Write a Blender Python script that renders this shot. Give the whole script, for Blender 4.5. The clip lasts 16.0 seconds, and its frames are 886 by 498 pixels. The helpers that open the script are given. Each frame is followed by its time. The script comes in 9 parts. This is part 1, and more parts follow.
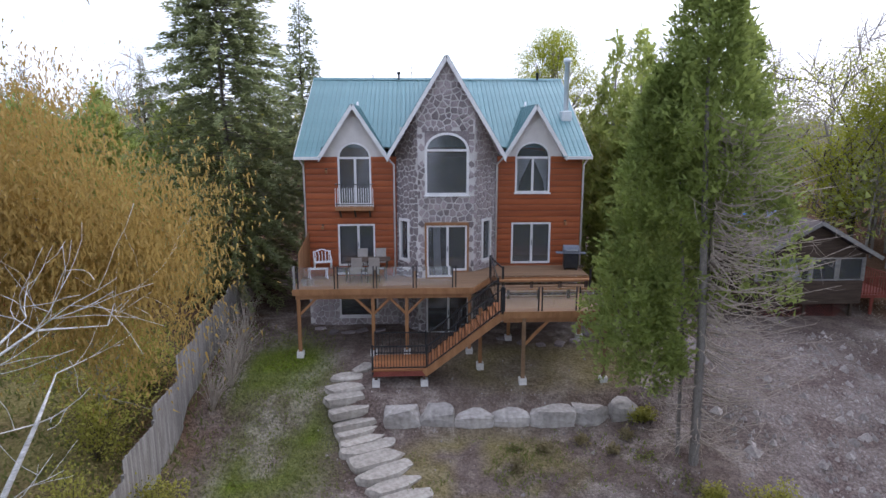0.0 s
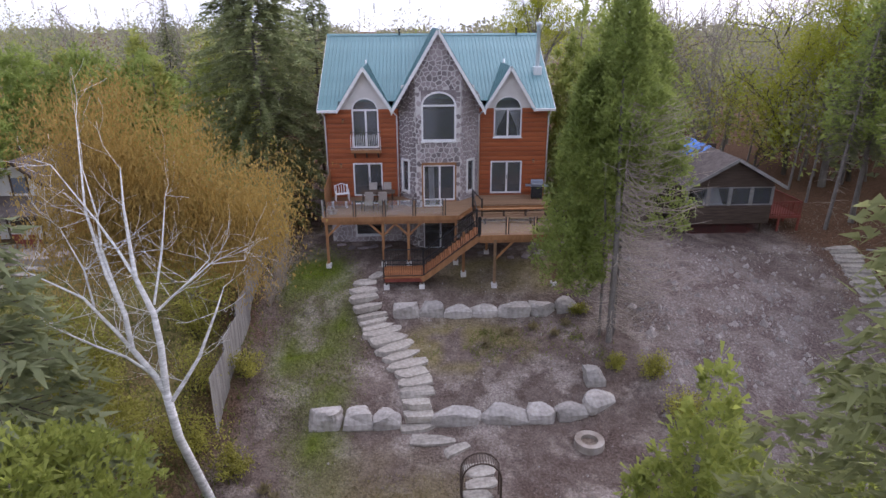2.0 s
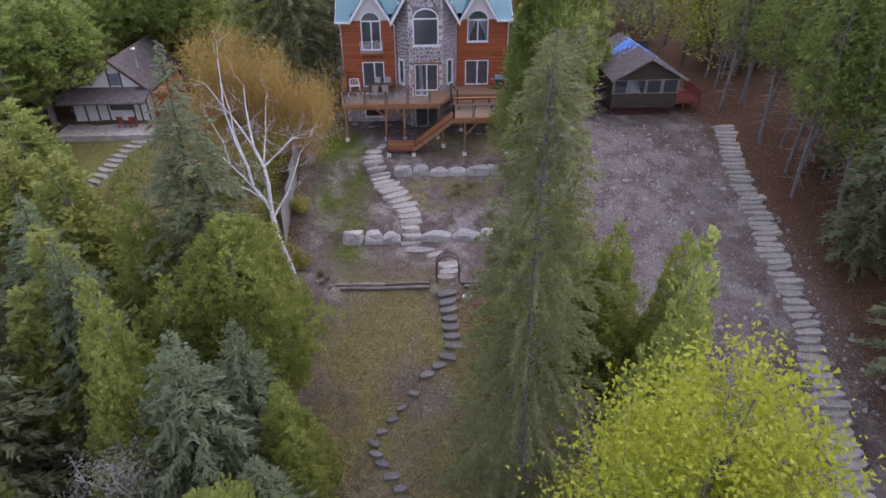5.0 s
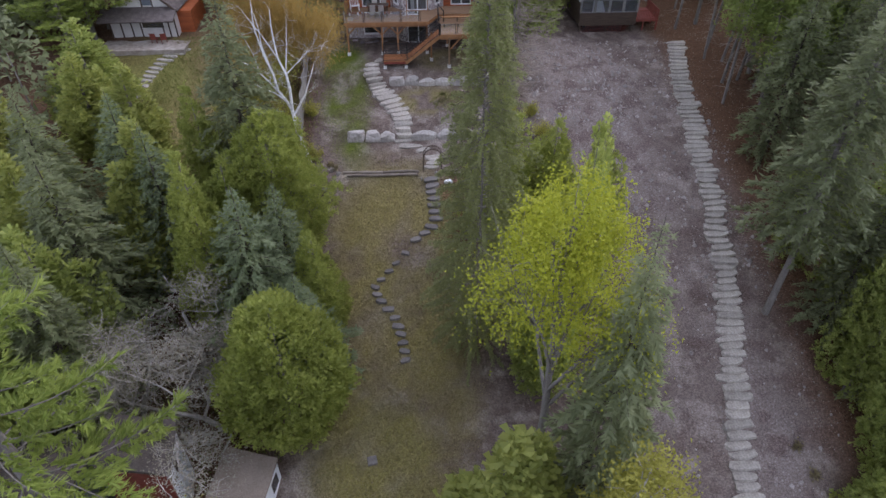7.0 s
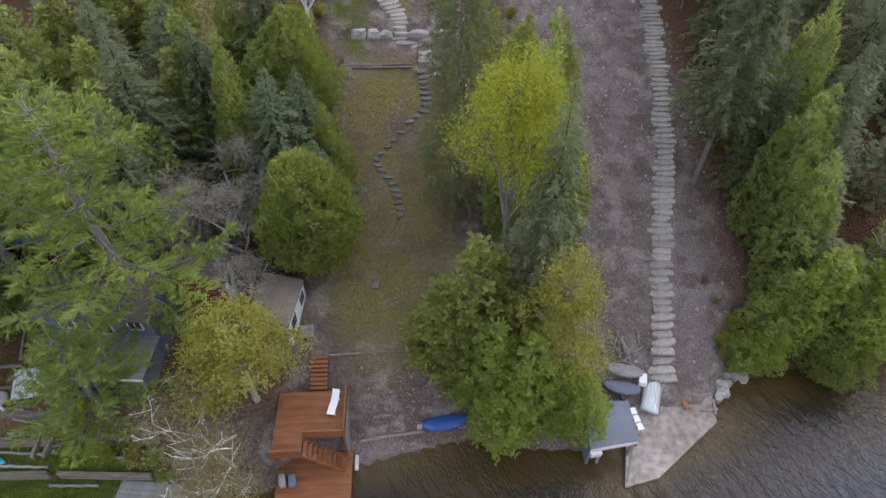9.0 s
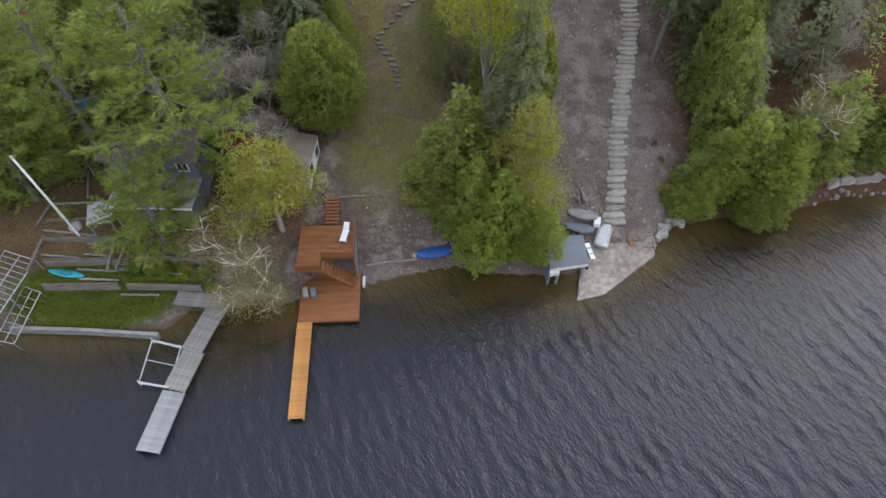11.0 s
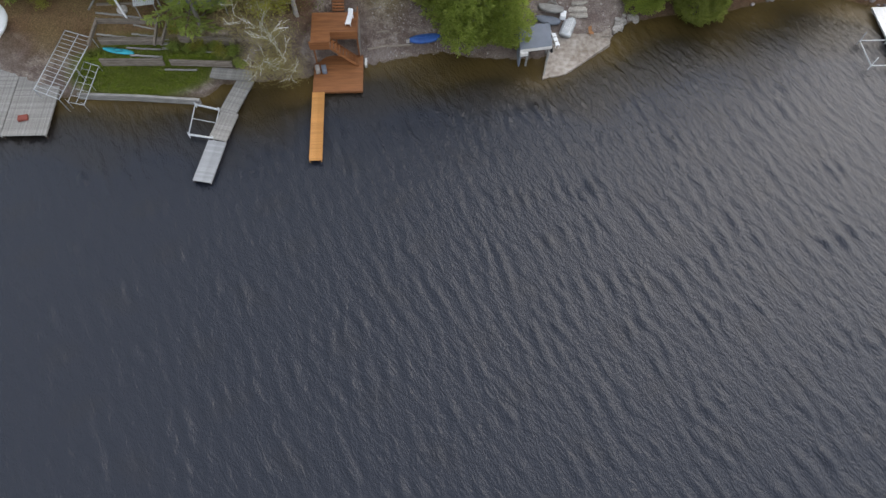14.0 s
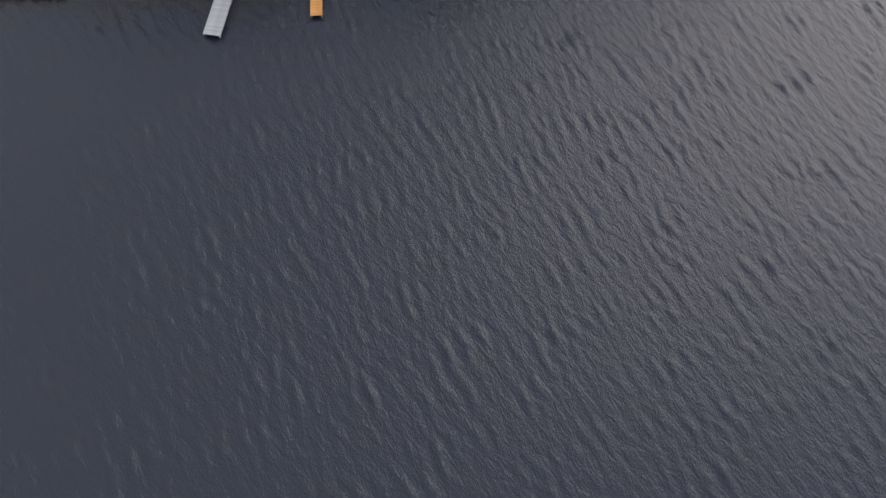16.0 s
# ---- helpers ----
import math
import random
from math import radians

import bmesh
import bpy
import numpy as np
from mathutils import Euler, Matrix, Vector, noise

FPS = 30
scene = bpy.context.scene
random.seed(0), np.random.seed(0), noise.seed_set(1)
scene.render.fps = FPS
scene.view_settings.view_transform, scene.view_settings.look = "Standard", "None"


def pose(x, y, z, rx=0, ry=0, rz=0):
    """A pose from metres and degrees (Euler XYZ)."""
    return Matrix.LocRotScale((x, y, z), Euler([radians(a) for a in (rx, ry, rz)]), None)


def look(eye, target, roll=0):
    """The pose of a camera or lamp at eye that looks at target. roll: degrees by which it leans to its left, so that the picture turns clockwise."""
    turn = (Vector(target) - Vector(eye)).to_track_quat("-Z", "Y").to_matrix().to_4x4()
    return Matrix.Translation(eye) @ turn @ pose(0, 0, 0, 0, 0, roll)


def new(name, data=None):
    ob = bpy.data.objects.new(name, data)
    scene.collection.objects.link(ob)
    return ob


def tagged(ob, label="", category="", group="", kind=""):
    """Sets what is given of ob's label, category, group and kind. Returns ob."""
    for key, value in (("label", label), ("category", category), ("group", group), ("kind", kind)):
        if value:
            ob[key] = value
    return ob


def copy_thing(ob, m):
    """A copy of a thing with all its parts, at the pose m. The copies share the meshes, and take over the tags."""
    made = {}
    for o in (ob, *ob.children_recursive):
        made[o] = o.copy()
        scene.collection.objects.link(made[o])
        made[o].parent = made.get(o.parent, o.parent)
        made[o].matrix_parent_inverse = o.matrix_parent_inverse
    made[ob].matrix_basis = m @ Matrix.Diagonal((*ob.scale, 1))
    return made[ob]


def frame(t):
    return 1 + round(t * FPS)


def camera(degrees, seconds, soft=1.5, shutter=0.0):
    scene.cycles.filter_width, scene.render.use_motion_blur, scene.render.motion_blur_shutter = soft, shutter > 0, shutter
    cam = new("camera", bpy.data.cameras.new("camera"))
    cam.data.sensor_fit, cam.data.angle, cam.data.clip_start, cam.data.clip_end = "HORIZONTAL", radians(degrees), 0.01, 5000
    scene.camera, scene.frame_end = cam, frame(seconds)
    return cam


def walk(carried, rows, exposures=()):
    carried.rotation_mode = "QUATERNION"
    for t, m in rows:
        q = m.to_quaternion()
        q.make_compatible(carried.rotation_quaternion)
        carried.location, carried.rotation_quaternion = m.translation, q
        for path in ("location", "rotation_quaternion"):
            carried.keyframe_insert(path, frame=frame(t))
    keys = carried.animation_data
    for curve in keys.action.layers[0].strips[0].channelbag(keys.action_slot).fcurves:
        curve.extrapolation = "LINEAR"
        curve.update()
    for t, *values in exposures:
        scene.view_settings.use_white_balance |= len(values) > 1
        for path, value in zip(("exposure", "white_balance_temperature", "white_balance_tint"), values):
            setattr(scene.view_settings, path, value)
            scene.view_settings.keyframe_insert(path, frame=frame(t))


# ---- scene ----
cam = camera(71.42, 16.0, soft=1.5)
PATH = [
    (0, (-1.535, -30.066, 9.190), (-1.059, -20.255, 7.316), -0.00),
    (0.5, (-1.521, -31.884, 10.246), (-1.040, -22.173, 7.908), -0.03),
    (1, (-1.481, -33.801, 11.169), (-1.011, -24.194, 8.430), -0.08),
    (1.5, (-1.448, -35.810, 12.013), (-0.995, -26.312, 8.919), -0.15),
    (2, (-1.458, -37.907, 12.837), (-1.015, -28.524, 9.408), -0.19),
    (2.5, (-1.519, -40.086, 13.672), (-1.071, -30.828, 9.917), -0.17),
    (3, (-1.592, -42.341, 14.557), (-1.131, -33.222, 10.478), -0.10),
    (3.5, (-1.621, -44.665, 15.511), (-1.149, -35.697, 11.112), -0.02),
    (4, (-1.558, -47.058, 16.502), (-1.087, -38.246, 11.798), 0.01),
    (4.5, (-1.381, -49.525, 17.482), (-0.929, -40.869, 12.495), -0.04),
    (5, (-1.118, -52.050, 18.428), (-0.699, -43.549, 13.179), -0.18),
    (5.5, (-0.840, -54.587, 19.339), (-0.455, -46.246, 13.836), -0.33),
    (6, (-0.625, -57.087, 20.223), (-0.259, -48.918, 14.466), -0.40),
    (6.5, (-0.511, -59.531, 21.090), (-0.145, -51.550, 15.076), -0.35),
    (7, (-0.469, -61.953, 21.944), (-0.092, -54.172, 15.674), -0.20),
    (7.5, (-0.433, -64.406, 22.798), (-0.046, -56.831, 16.282), 0.01),
    (8, (-0.364, -66.914, 23.677), (0.023, -59.551, 16.922), 0.20),
    (8.5, (-0.259, -69.480, 24.582), (0.119, -62.334, 17.597), 0.35),
    (9, (-0.143, -72.090, 25.488), (0.222, -65.165, 18.283), 0.49),
    (9.5, (-0.061, -74.720, 26.372), (0.296, -68.022, 18.954), 0.63),
    (10, (-0.038, -77.356, 27.234), (0.320, -70.894, 19.610), 0.83),
    (10.5, (-0.066, -80.005, 28.102), (0.302, -73.789, 20.277), 1.09),
    (11, (-0.117, -82.679, 29.003), (0.266, -76.719, 20.981), 1.40),
    (11.5, (-0.164, -85.384, 29.932), (0.235, -79.690, 21.721), 1.75),
    (12, (-0.202, -88.115, 30.831), (0.211, -82.688, 22.442), 2.12),
    (12.5, (-0.241, -90.850, 31.629), (0.182, -85.683, 23.077), 2.47),
    (13, (-0.267, -93.517, 32.334), (0.162, -88.607, 23.633), 2.75),
    (13.5, (-0.252, -96.051, 33.008), (0.172, -91.408, 24.161), 2.93),
    (14, (-0.181, -98.508, 33.646), (0.225, -94.139, 24.660), 3.02),
    (14.5, (-0.101, -101.009, 34.207), (0.285, -96.903, 25.097), 3.10),
    (15, (-0.112, -103.613, 34.718), (0.268, -99.757, 25.499), 3.34),
    (15.5, (-0.333, -106.333, 35.243), (0.077, -102.717, 25.929), 3.94),
    (16, (-0.868, -109.179, 35.828), (-0.383, -105.796, 26.430), 5.03),
]
EXPOSURES = [(0, 0.55, 6050, 20), (2, 0.52, 6240, 26), (4, 0.54, 5980, 33), (7, 0.50, 6080, 22), (9, 0.47, 6250, 17), (11.5, 0.48, 6480, 11), (13.5, 0.44, 6650, 10), (16, 0.38, 6800, 13)]
walk(cam, [(t, look(eye, target, roll)) for t, eye, target, roll in PATH], EXPOSURES)

# ---- sky and sun: a thin bright overcast ----
SUN_ELEVATION, SUN_AZIMUTH = 41, 52
world = bpy.data.worlds.new("world")
scene.world = world
world.use_nodes = True
wn, wl = world.node_tree.nodes, world.node_tree.links
wn.clear()
w_out, w_bg = wn.new("ShaderNodeOutputWorld"), wn.new("ShaderNodeBackground")
w_sky = wn.new("ShaderNodeTexSky")
w_sky.sky_type, w_sky.sun_disc = "NISHITA", False
w_sky.sun_elevation, w_sky.sun_rotation = radians(SUN_ELEVATION), radians(SUN_AZIMUTH)
w_sky.dust_density, w_sky.air_density, w_sky.ozone_density = 4.0, 1.2, 1.0
w_co, w_map, w_noise, w_ramp = wn.new("ShaderNodeTexCoord"), wn.new("ShaderNodeMapping"), wn.new("ShaderNodeTexNoise"), wn.new("ShaderNodeValToRGB")
w_map.inputs["Scale"].default_value = (1.6, 1.6, 5.0)
w_noise.inputs["Scale"].default_value, w_noise.inputs["Detail"].default_value = 2.2, 5.0
w_ramp.color_ramp.elements[0].position, w_ramp.color_ramp.elements[0].color = 0.34, (7.9, 9.3, 11.3, 1)
w_ramp.color_ramp.elements[1].position, w_ramp.color_ramp.elements[1].color = 0.66, (11.2, 11.9, 13.0, 1)
w_mix = wn.new("ShaderNodeMix")
w_mix.data_type = "RGBA"
w_mix.inputs["Factor"].default_value = 0.72
wl.new(w_co.outputs["Generated"], w_map.inputs["Vector"])
wl.new(w_map.outputs["Vector"], w_noise.inputs["Vector"])
wl.new(w_noise.outputs["Fac"], w_ramp.inputs["Fac"])
wl.new(w_sky.outputs["Color"], w_mix.inputs["A"])
wl.new(w_ramp.outputs["Color"], w_mix.inputs["B"])
# a broad bright opening in the cloud round the hidden sun
w_dot, w_glow, w_mul = wn.new("ShaderNodeVectorMath"), wn.new("ShaderNodeMapRange"), wn.new("ShaderNodeVectorMath")
w_dot.operation, w_mul.operation, w_glow.interpolation_type = "DOT_PRODUCT", "SCALE", "SMOOTHSTEP"
w_dot.inputs[1].default_value = (math.sin(radians(SUN_AZIMUTH)) * math.cos(radians(SUN_ELEVATION)), math.cos(radians(SUN_AZIMUTH)) * math.cos(radians(SUN_ELEVATION)), math.sin(radians(SUN_ELEVATION)))
w_glow.inputs["From Min"].default_value, w_glow.inputs["From Max"].default_value = 0.79, 0.92
w_glow.inputs["To Min"].default_value, w_glow.inputs["To Max"].default_value = 1.0, 1.95
wl.new(w_co.outputs["Generated"], w_dot.inputs[0])
wl.new(w_dot.outputs["Value"], w_glow.inputs["Value"])
wl.new(w_mix.outputs["Result"], w_mul.inputs[0])
wl.new(w_glow.outputs["Result"], w_mul.inputs["Scale"])
wl.new(w_mul.outputs["Vector"], w_bg.inputs["Color"])
w_bg.inputs["Strength"].default_value = 0.112
wl.new(w_bg.outputs["Background"], w_out.inputs["Surface"])

sun = new("sun", bpy.data.lights.new("sun", "SUN"))
sun.data.energy, sun.data.angle, sun.data.color = 0.30, radians(34), (1.0, 0.965, 0.91)
sun.matrix_world = look((0, 0, 0), (-math.sin(radians(SUN_AZIMUTH)) * math.cos(radians(SUN_ELEVATION)), -math.cos(radians(SUN_AZIMUTH)) * math.cos(radians(SUN_ELEVATION)), -math.sin(radians(SUN_ELEVATION))))


# ---- materials ----
def rgb(c):
    return (c[0], c[1], c[2], 1)


def material(name, dark, light, scale=3.0, rough=0.8, bump=0.2, fine=30.0, metal=0.0, stretch=(1, 1, 1), island=0.0, per_object=0.0, spec=0.3, coords="Object"):
    """Two-scale noise between two colours, a fine grain, and relief; island or per_object adds a lighter or darker tone for each piece."""
    m = bpy.data.materials.new(name)
    m.use_nodes = True
    n, l = m.node_tree.nodes, m.node_tree.links
    p = n["Principled BSDF"]
    co, mp = n.new("ShaderNodeTexCoord"), n.new("ShaderNodeMapping")
    mp.inputs["Scale"].default_value = stretch
    l.new(co.outputs[coords], mp.inputs["Vector"])
    big, small = n.new("ShaderNodeTexNoise"), n.new("ShaderNodeTexNoise")
    big.inputs["Scale"].default_value, big.inputs["Detail"].default_value = scale, 6.0
    small.inputs["Scale"].default_value, small.inputs["Detail"].default_value = fine, 3.0
    l.new(mp.outputs["Vector"], big.inputs["Vector"])
    l.new(mp.outputs["Vector"], small.inputs["Vector"])
    add = n.new("ShaderNodeMath")
    add.operation = "MULTIPLY_ADD"
    add.inputs[1].default_value = 0.5
    half = n.new("ShaderNodeMath")
    half.operation = "MULTIPLY"
    half.inputs[1].default_value = 0.5
    l.new(small.outputs["Fac"], half.inputs[0])
    l.new(big.outputs["Fac"], add.inputs[0])
    l.new(half.outputs[0], add.inputs[2])
    ramp = n.new("ShaderNodeValToRGB")
    ramp.color_ramp.elements[0].position, ramp.color_ramp.elements[0].color = 0.36, rgb(dark)
    ramp.color_ramp.elements[1].position, ramp.color_ramp.elements[1].color = 0.64, rgb(light)
    l.new(add.outputs[0], ramp.inputs["Fac"])
    last = ramp.outputs["Color"]
    if island or per_object:
        src = n.new("ShaderNodeNewGeometry").outputs["Random Per Island"] if island else n.new("ShaderNodeObjectInfo").outputs["Random"]
        amount = island or per_object
        rng = n.new("ShaderNodeMapRange")
        rng.inputs["To Min"].default_value, rng.inputs["To Max"].default_value = 1 - amount, 1 + amount
        hsv = n.new("ShaderNodeHueSaturation")
        l.new(src, rng.inputs["Value"])
        l.new(rng.outputs["Result"], hsv.inputs["Value"])
        l.new(last, hsv.inputs["Color"])
        last = hsv.outputs["Color"]
    l.new(last, p.inputs["Base Color"])
    p.inputs["Roughness"].default_value, p.inputs["Metallic"].default_value = rough, metal
    p.inputs["Specular IOR Level"].default_value = spec
    if bump:
        b = n.new("ShaderNodeBump")
        b.inputs["Strength"].default_value, b.inputs["Distance"].default_value = bump, 0.02
        l.new(add.outputs[0], b.inputs["Height"])
        l.new(b.outputs["Normal"], p.inputs["Normal"])
    return m


def leaf_material(name, dark, light, sheen=0.25, through_light=0.55):
    """Leaves and needles: each spray takes its own tone between two greens, and lets some light through."""
    m = bpy.data.materials.new(name)
    m.use_nodes = True
    n, l = m.node_tree.nodes, m.node_tree.links
    p, out = n["Principled BSDF"], n["Material Output"]
    geo, ramp = n.new("ShaderNodeNewGeometry"), n.new("ShaderNodeValToRGB")
    ramp.color_ramp.elements[0].color, ramp.color_ramp.elements[1].color = rgb(dark), rgb(light)
    co, big = n.new("ShaderNodeTexCoord"), n.new("ShaderNodeTexNoise")
    big.inputs["Scale"].default_value = 0.7
    l.new(co.outputs["Object"], big.inputs["Vector"])
    mix = n.new("ShaderNodeMath")
    mix.operation = "MULTIPLY_ADD"
    mix.inputs[1].default_value = 0.55
    sub = n.new("ShaderNodeMath")
    sub.operation = "MULTIPLY_ADD"
    sub.inputs[1].default_value, sub.inputs[2].default_value = 1.3, -0.42
    l.new(big.outputs["Fac"], sub.inputs[0])
    l.new(geo.outputs["Random Per Island"], mix.inputs[0])
    l.new(sub.outputs[0], mix.inputs[2])
    l.new(mix.outputs[0], ramp.inputs["Fac"])
    info, hsv = n.new("ShaderNodeObjectInfo"), n.new("ShaderNodeHueSaturation")
    rng = n.new("ShaderNodeMapRange")
    rng.inputs["To Min"].default_value, rng.inputs["To Max"].default_value = 0.93, 1.15
    l.new(info.outputs["Random"], rng.inputs["Value"])
    l.new(rng.outputs["Result"], hsv.inputs["Value"])
    l.new(ramp.outputs["Color"], hsv.inputs["Color"])
    l.new(hsv.outputs["Color"], p.inputs["Base Color"])
    p.inputs["Roughness"].default_value, p.inputs["Specular IOR Level"].default_value = 0.6, sheen
    tr, ms = n.new("ShaderNodeBsdfTranslucent"), n.new("ShaderNodeMixShader")
    l.new(hsv.outputs["Color"], tr.inputs["Color"])
    ms.inputs["Fac"].default_value = through_light
    l.new(p.outputs["BSDF"], ms.inputs[1])
    l.new(tr.outputs["BSDF"], ms.inputs[2])
    l.new(ms.outputs["Shader"], out.inputs["Surface"])
    return m


M_SPRUCE = leaf_material("spruce_needles", (0.160, 0.182, 0.092), (0.290, 0.315, 0.165))
M_TALLSPRUCE = leaf_material("olive_brown_spruce_needles", (0.212, 0.228, 0.096), (0.372, 0.388, 0.172), through_light=0.62)
M_OLDSPRUCE = leaf_material("olive_spruce_needles", (0.250, 0.285, 0.138), (0.430, 0.462, 0.228), through_light=0.68)
M_BLUE = leaf_material("blue_spruce_needles", (0.155, 0.194, 0.104), (0.282, 0.326, 0.184))
M_CEDAR = leaf_material("cedar_sprays", (0.205, 0.248, 0.066), (0.395, 0.432, 0.122), through_light=0.6)
M_GOLDCEDAR = leaf_material("yellowish_cedar_sprays", (0.215, 0.247, 0.062), (0.405, 0.415, 0.115))
M_PINE = leaf_material("pine_needles", (0.175, 0.232, 0.052), (0.385, 0.445, 0.105))
M_MAPLE = leaf_material("young_maple_leaves", (0.238, 0.266, 0.020), (0.402, 0.414, 0.040), through_light=0.45)
M_OLIVE = leaf_material("opening_leaves", (0.232, 0.222, 0.038), (0.385, 0.365, 0.075), through_light=0.45)
M_BIRCHLEAF = leaf_material("birch_catkins_and_buds", (0.292, 0.198, 0.056), (0.468, 0.322, 0.098), through_light=0.5)
M_GOLDBUD = leaf_material("olive_gold_buds", (0.200, 0.168, 0.066), (0.335, 0.285, 0.118), through_light=0.35)
# far leaves: distance haze is mixed into the colour, greyer and paler
M_HAZY = leaf_material("hazed_far_leaves", (0.195, 0.195, 0.118), (0.325, 0.315, 0.190))
M_ROUND = leaf_material("bright_cedar_sprays", (0.198, 0.232, 0.054), (0.382, 0.412, 0.102), through_light=0.6)
M_TALLCEDAR = leaf_material("deep_green_cedar_sprays", (0.182, 0.234, 0.062), (0.355, 0.415, 0.114), through_light=0.6)
M_SHORECEDAR = leaf_material("fresh_shore_cedar_sprays", (0.225, 0.280, 0.058), (0.425, 0.485, 0.110), through_light=0.6)
M_BUDS = leaf_material("grey_brown_buds", (0.232, 0.208, 0.160), (0.385, 0.350, 0.275))
M_GRASSBLADE = leaf_material("grass_blades", (0.120, 0.138, 0.036), (0.215, 0.228, 0.070))
M_DRYBLADE = leaf_material("dry_grass_blades", (0.190, 0.158, 0.078), (0.320, 0.268, 0.150))
M_BARK = material("dark_bark", (0.045, 0.036, 0.028), (0.135, 0.112, 0.090), 2.0, 0.95, 0.6, 18, stretch=(3, 3, 0.6))
M_GREYBARK = material("grey_bark", (0.120, 0.105, 0.092), (0.260, 0.235, 0.210), 2.0, 0.95, 0.5, 18, stretch=(3, 3, 0.6))
M_DEADTWIG = material("dead_brown_twigs", (0.245, 0.200, 0.160), (0.425, 0.355, 0.290), 2.0, 0.95, 0.3, 18)
M_PALEBARK = material("pale_grey_twigs", (0.240, 0.215, 0.190), (0.440, 0.405, 0.365), 2.0, 0.95, 0.3, 18)
M_BIRCHBARK = material("white_birch_bark", (0.420, 0.400, 0.370), (0.860, 0.840, 0.800), 2.5, 0.8, 0.2, 14, stretch=(0.7, 0.7, 3.5))
M_LOG = material("orange_stained_log_siding", (0.215, 0.054, 0.019), (0.368, 0.103, 0.034), 0.9, 0.55, 0.25, 22, stretch=(0.5, 2, 6), per_object=0.10)
M_STONE = material("grey_field_stone", (0.170, 0.142, 0.145), (0.360, 0.310, 0.305), 1.6, 0.9, 0.5, 16, per_object=0.38, coords="Object")
M_MORTAR = material("pale_mortar", (0.480, 0.450, 0.430), (0.640, 0.610, 0.585), 2.0, 0.95, 0.4, 30)
M_ROOF = material("teal_painted_steel", (0.098, 0.205, 0.215), (0.145, 0.265, 0.275), 0.6, 0.50, 0.03, 9, metal=0.15, spec=0.5, per_object=0.05)
M_FLASH = material("galvanised_flashing", (0.52, 0.54, 0.55), (0.70, 0.72, 0.73), 2.0, 0.4, 0.05, 20, metal=0.3)
M_WHITE = material("white_painted_trim", (0.60, 0.59, 0.58), (0.76, 0.75, 0.73), 2.0, 0.5, 0.05, 25)
M_STUCCO = material("off_white_stucco", (0.52, 0.49, 0.46), (0.66, 0.63, 0.60), 1.5, 0.9, 0.3, 45)
M_DECK = material("tan_deck_boards", (0.165, 0.098, 0.055), (0.275, 0.172, 0.100), 0.8, 0.6, 0.2, 25, stretch=(0.6, 6, 6), per_object=0.10)
M_TIMBER = material("orange_brown_timber", (0.215, 0.100, 0.042), (0.350, 0.175, 0.078), 1.2, 0.65, 0.25, 20, stretch=(4, 4, 0.6), per_object=0.08)
M_LAKEDECK = material("red_brown_stained_planks", (0.175, 0.066, 0.024), (0.295, 0.122, 0.048), 0.7, 0.6, 0.2, 22, stretch=(0.8, 5, 5), per_object=0.12)
M_PALEDECK = material("pale_grey_decking", (0.205, 0.206, 0.210), (0.320, 0.323, 0.332), 1.2, 0.75, 0.2, 18, per_object=0.12)
M_PIER = material("fresh_orange_planks", (0.345, 0.150, 0.038), (0.490, 0.238, 0.074), 1.0, 0.6, 0.2, 22, per_object=0.12)
M_OLDWOOD = material("weathered_grey_planks", (0.160, 0.148, 0.135), (0.318, 0.302, 0.282), 1.2, 0.85, 0.4, 18, stretch=(1, 4, 4), per_object=0.15)
M_FENCE = material("weathered_fence_boards", (0.165, 0.150, 0.135), (0.330, 0.310, 0.285), 1.5, 0.9, 0.4, 18, stretch=(4, 4, 0.6), per_object=0.2)
M_BLACK = material("black_painted_metal", (0.012, 0.012, 0.013), (0.030, 0.030, 0.032), 4, 0.45, 0.05, 30)
M_DARKWOOD = material("dark_brown_boards", (0.045, 0.030, 0.022), (0.105, 0.075, 0.055), 1.5, 0.8, 0.3, 20, stretch=(0.6, 3, 6))
M_SHINGLE = material("grey_brown_shingles", (0.070, 0.056, 0.052), (0.155, 0.128, 0.118), 2.5, 0.95, 0.5, 16)
M_ROCK = material("pale_limestone", (0.238, 0.215, 0.194), (0.452, 0.415, 0.376), 1.1, 0.9, 0.6, 6, per_object=0.16)
M_DARKSTONE = material("dark_grey_stone", (0.085, 0.076, 0.070), (0.210, 0.190, 0.178), 2.2, 0.9, 0.4, 14, per_object=0.2)
M_SLAB = material("pale_flagstone", (0.222, 0.196, 0.167), (0.438, 0.398, 0.345), 1.3, 0.9, 0.5, 7, per_object=0.16)
M_CONCRETE = material("stained_concrete", (0.190, 0.150, 0.118), (0.400, 0.355, 0.312), 0.35, 0.9, 0.35, 2.2)
M_FOOT = material("concrete_footing", (0.52, 0.50, 0.47), (0.72, 0.70, 0.66), 3, 0.9, 0.3, 30)
M_PLASTIC = material("white_plastic", (0.72, 0.72, 0.72), (0.84, 0.84, 0.84), 3, 0.4, 0.03, 20)
M_GREYFABRIC = material("grey_beige_mesh_fabric", (0.250, 0.225, 0.200), (0.360, 0.330, 0.300), 6, 0.9, 0.2, 60)
M_BLUE_HULL = material("blue_hull_paint", (0.020, 0.065, 0.230), (0.045, 0.120, 0.360), 2, 0.4, 0.05, 20)
M_TEAL_HULL = material("turquoise_plastic", (0.020, 0.260, 0.330), (0.045, 0.390, 0.460), 2, 0.4, 0.05, 20)
M_TARP = material("blue_tarpaulin", (0.030, 0.130, 0.440), (0.090, 0.260, 0.640), 1.5, 0.45, 0.5, 6)
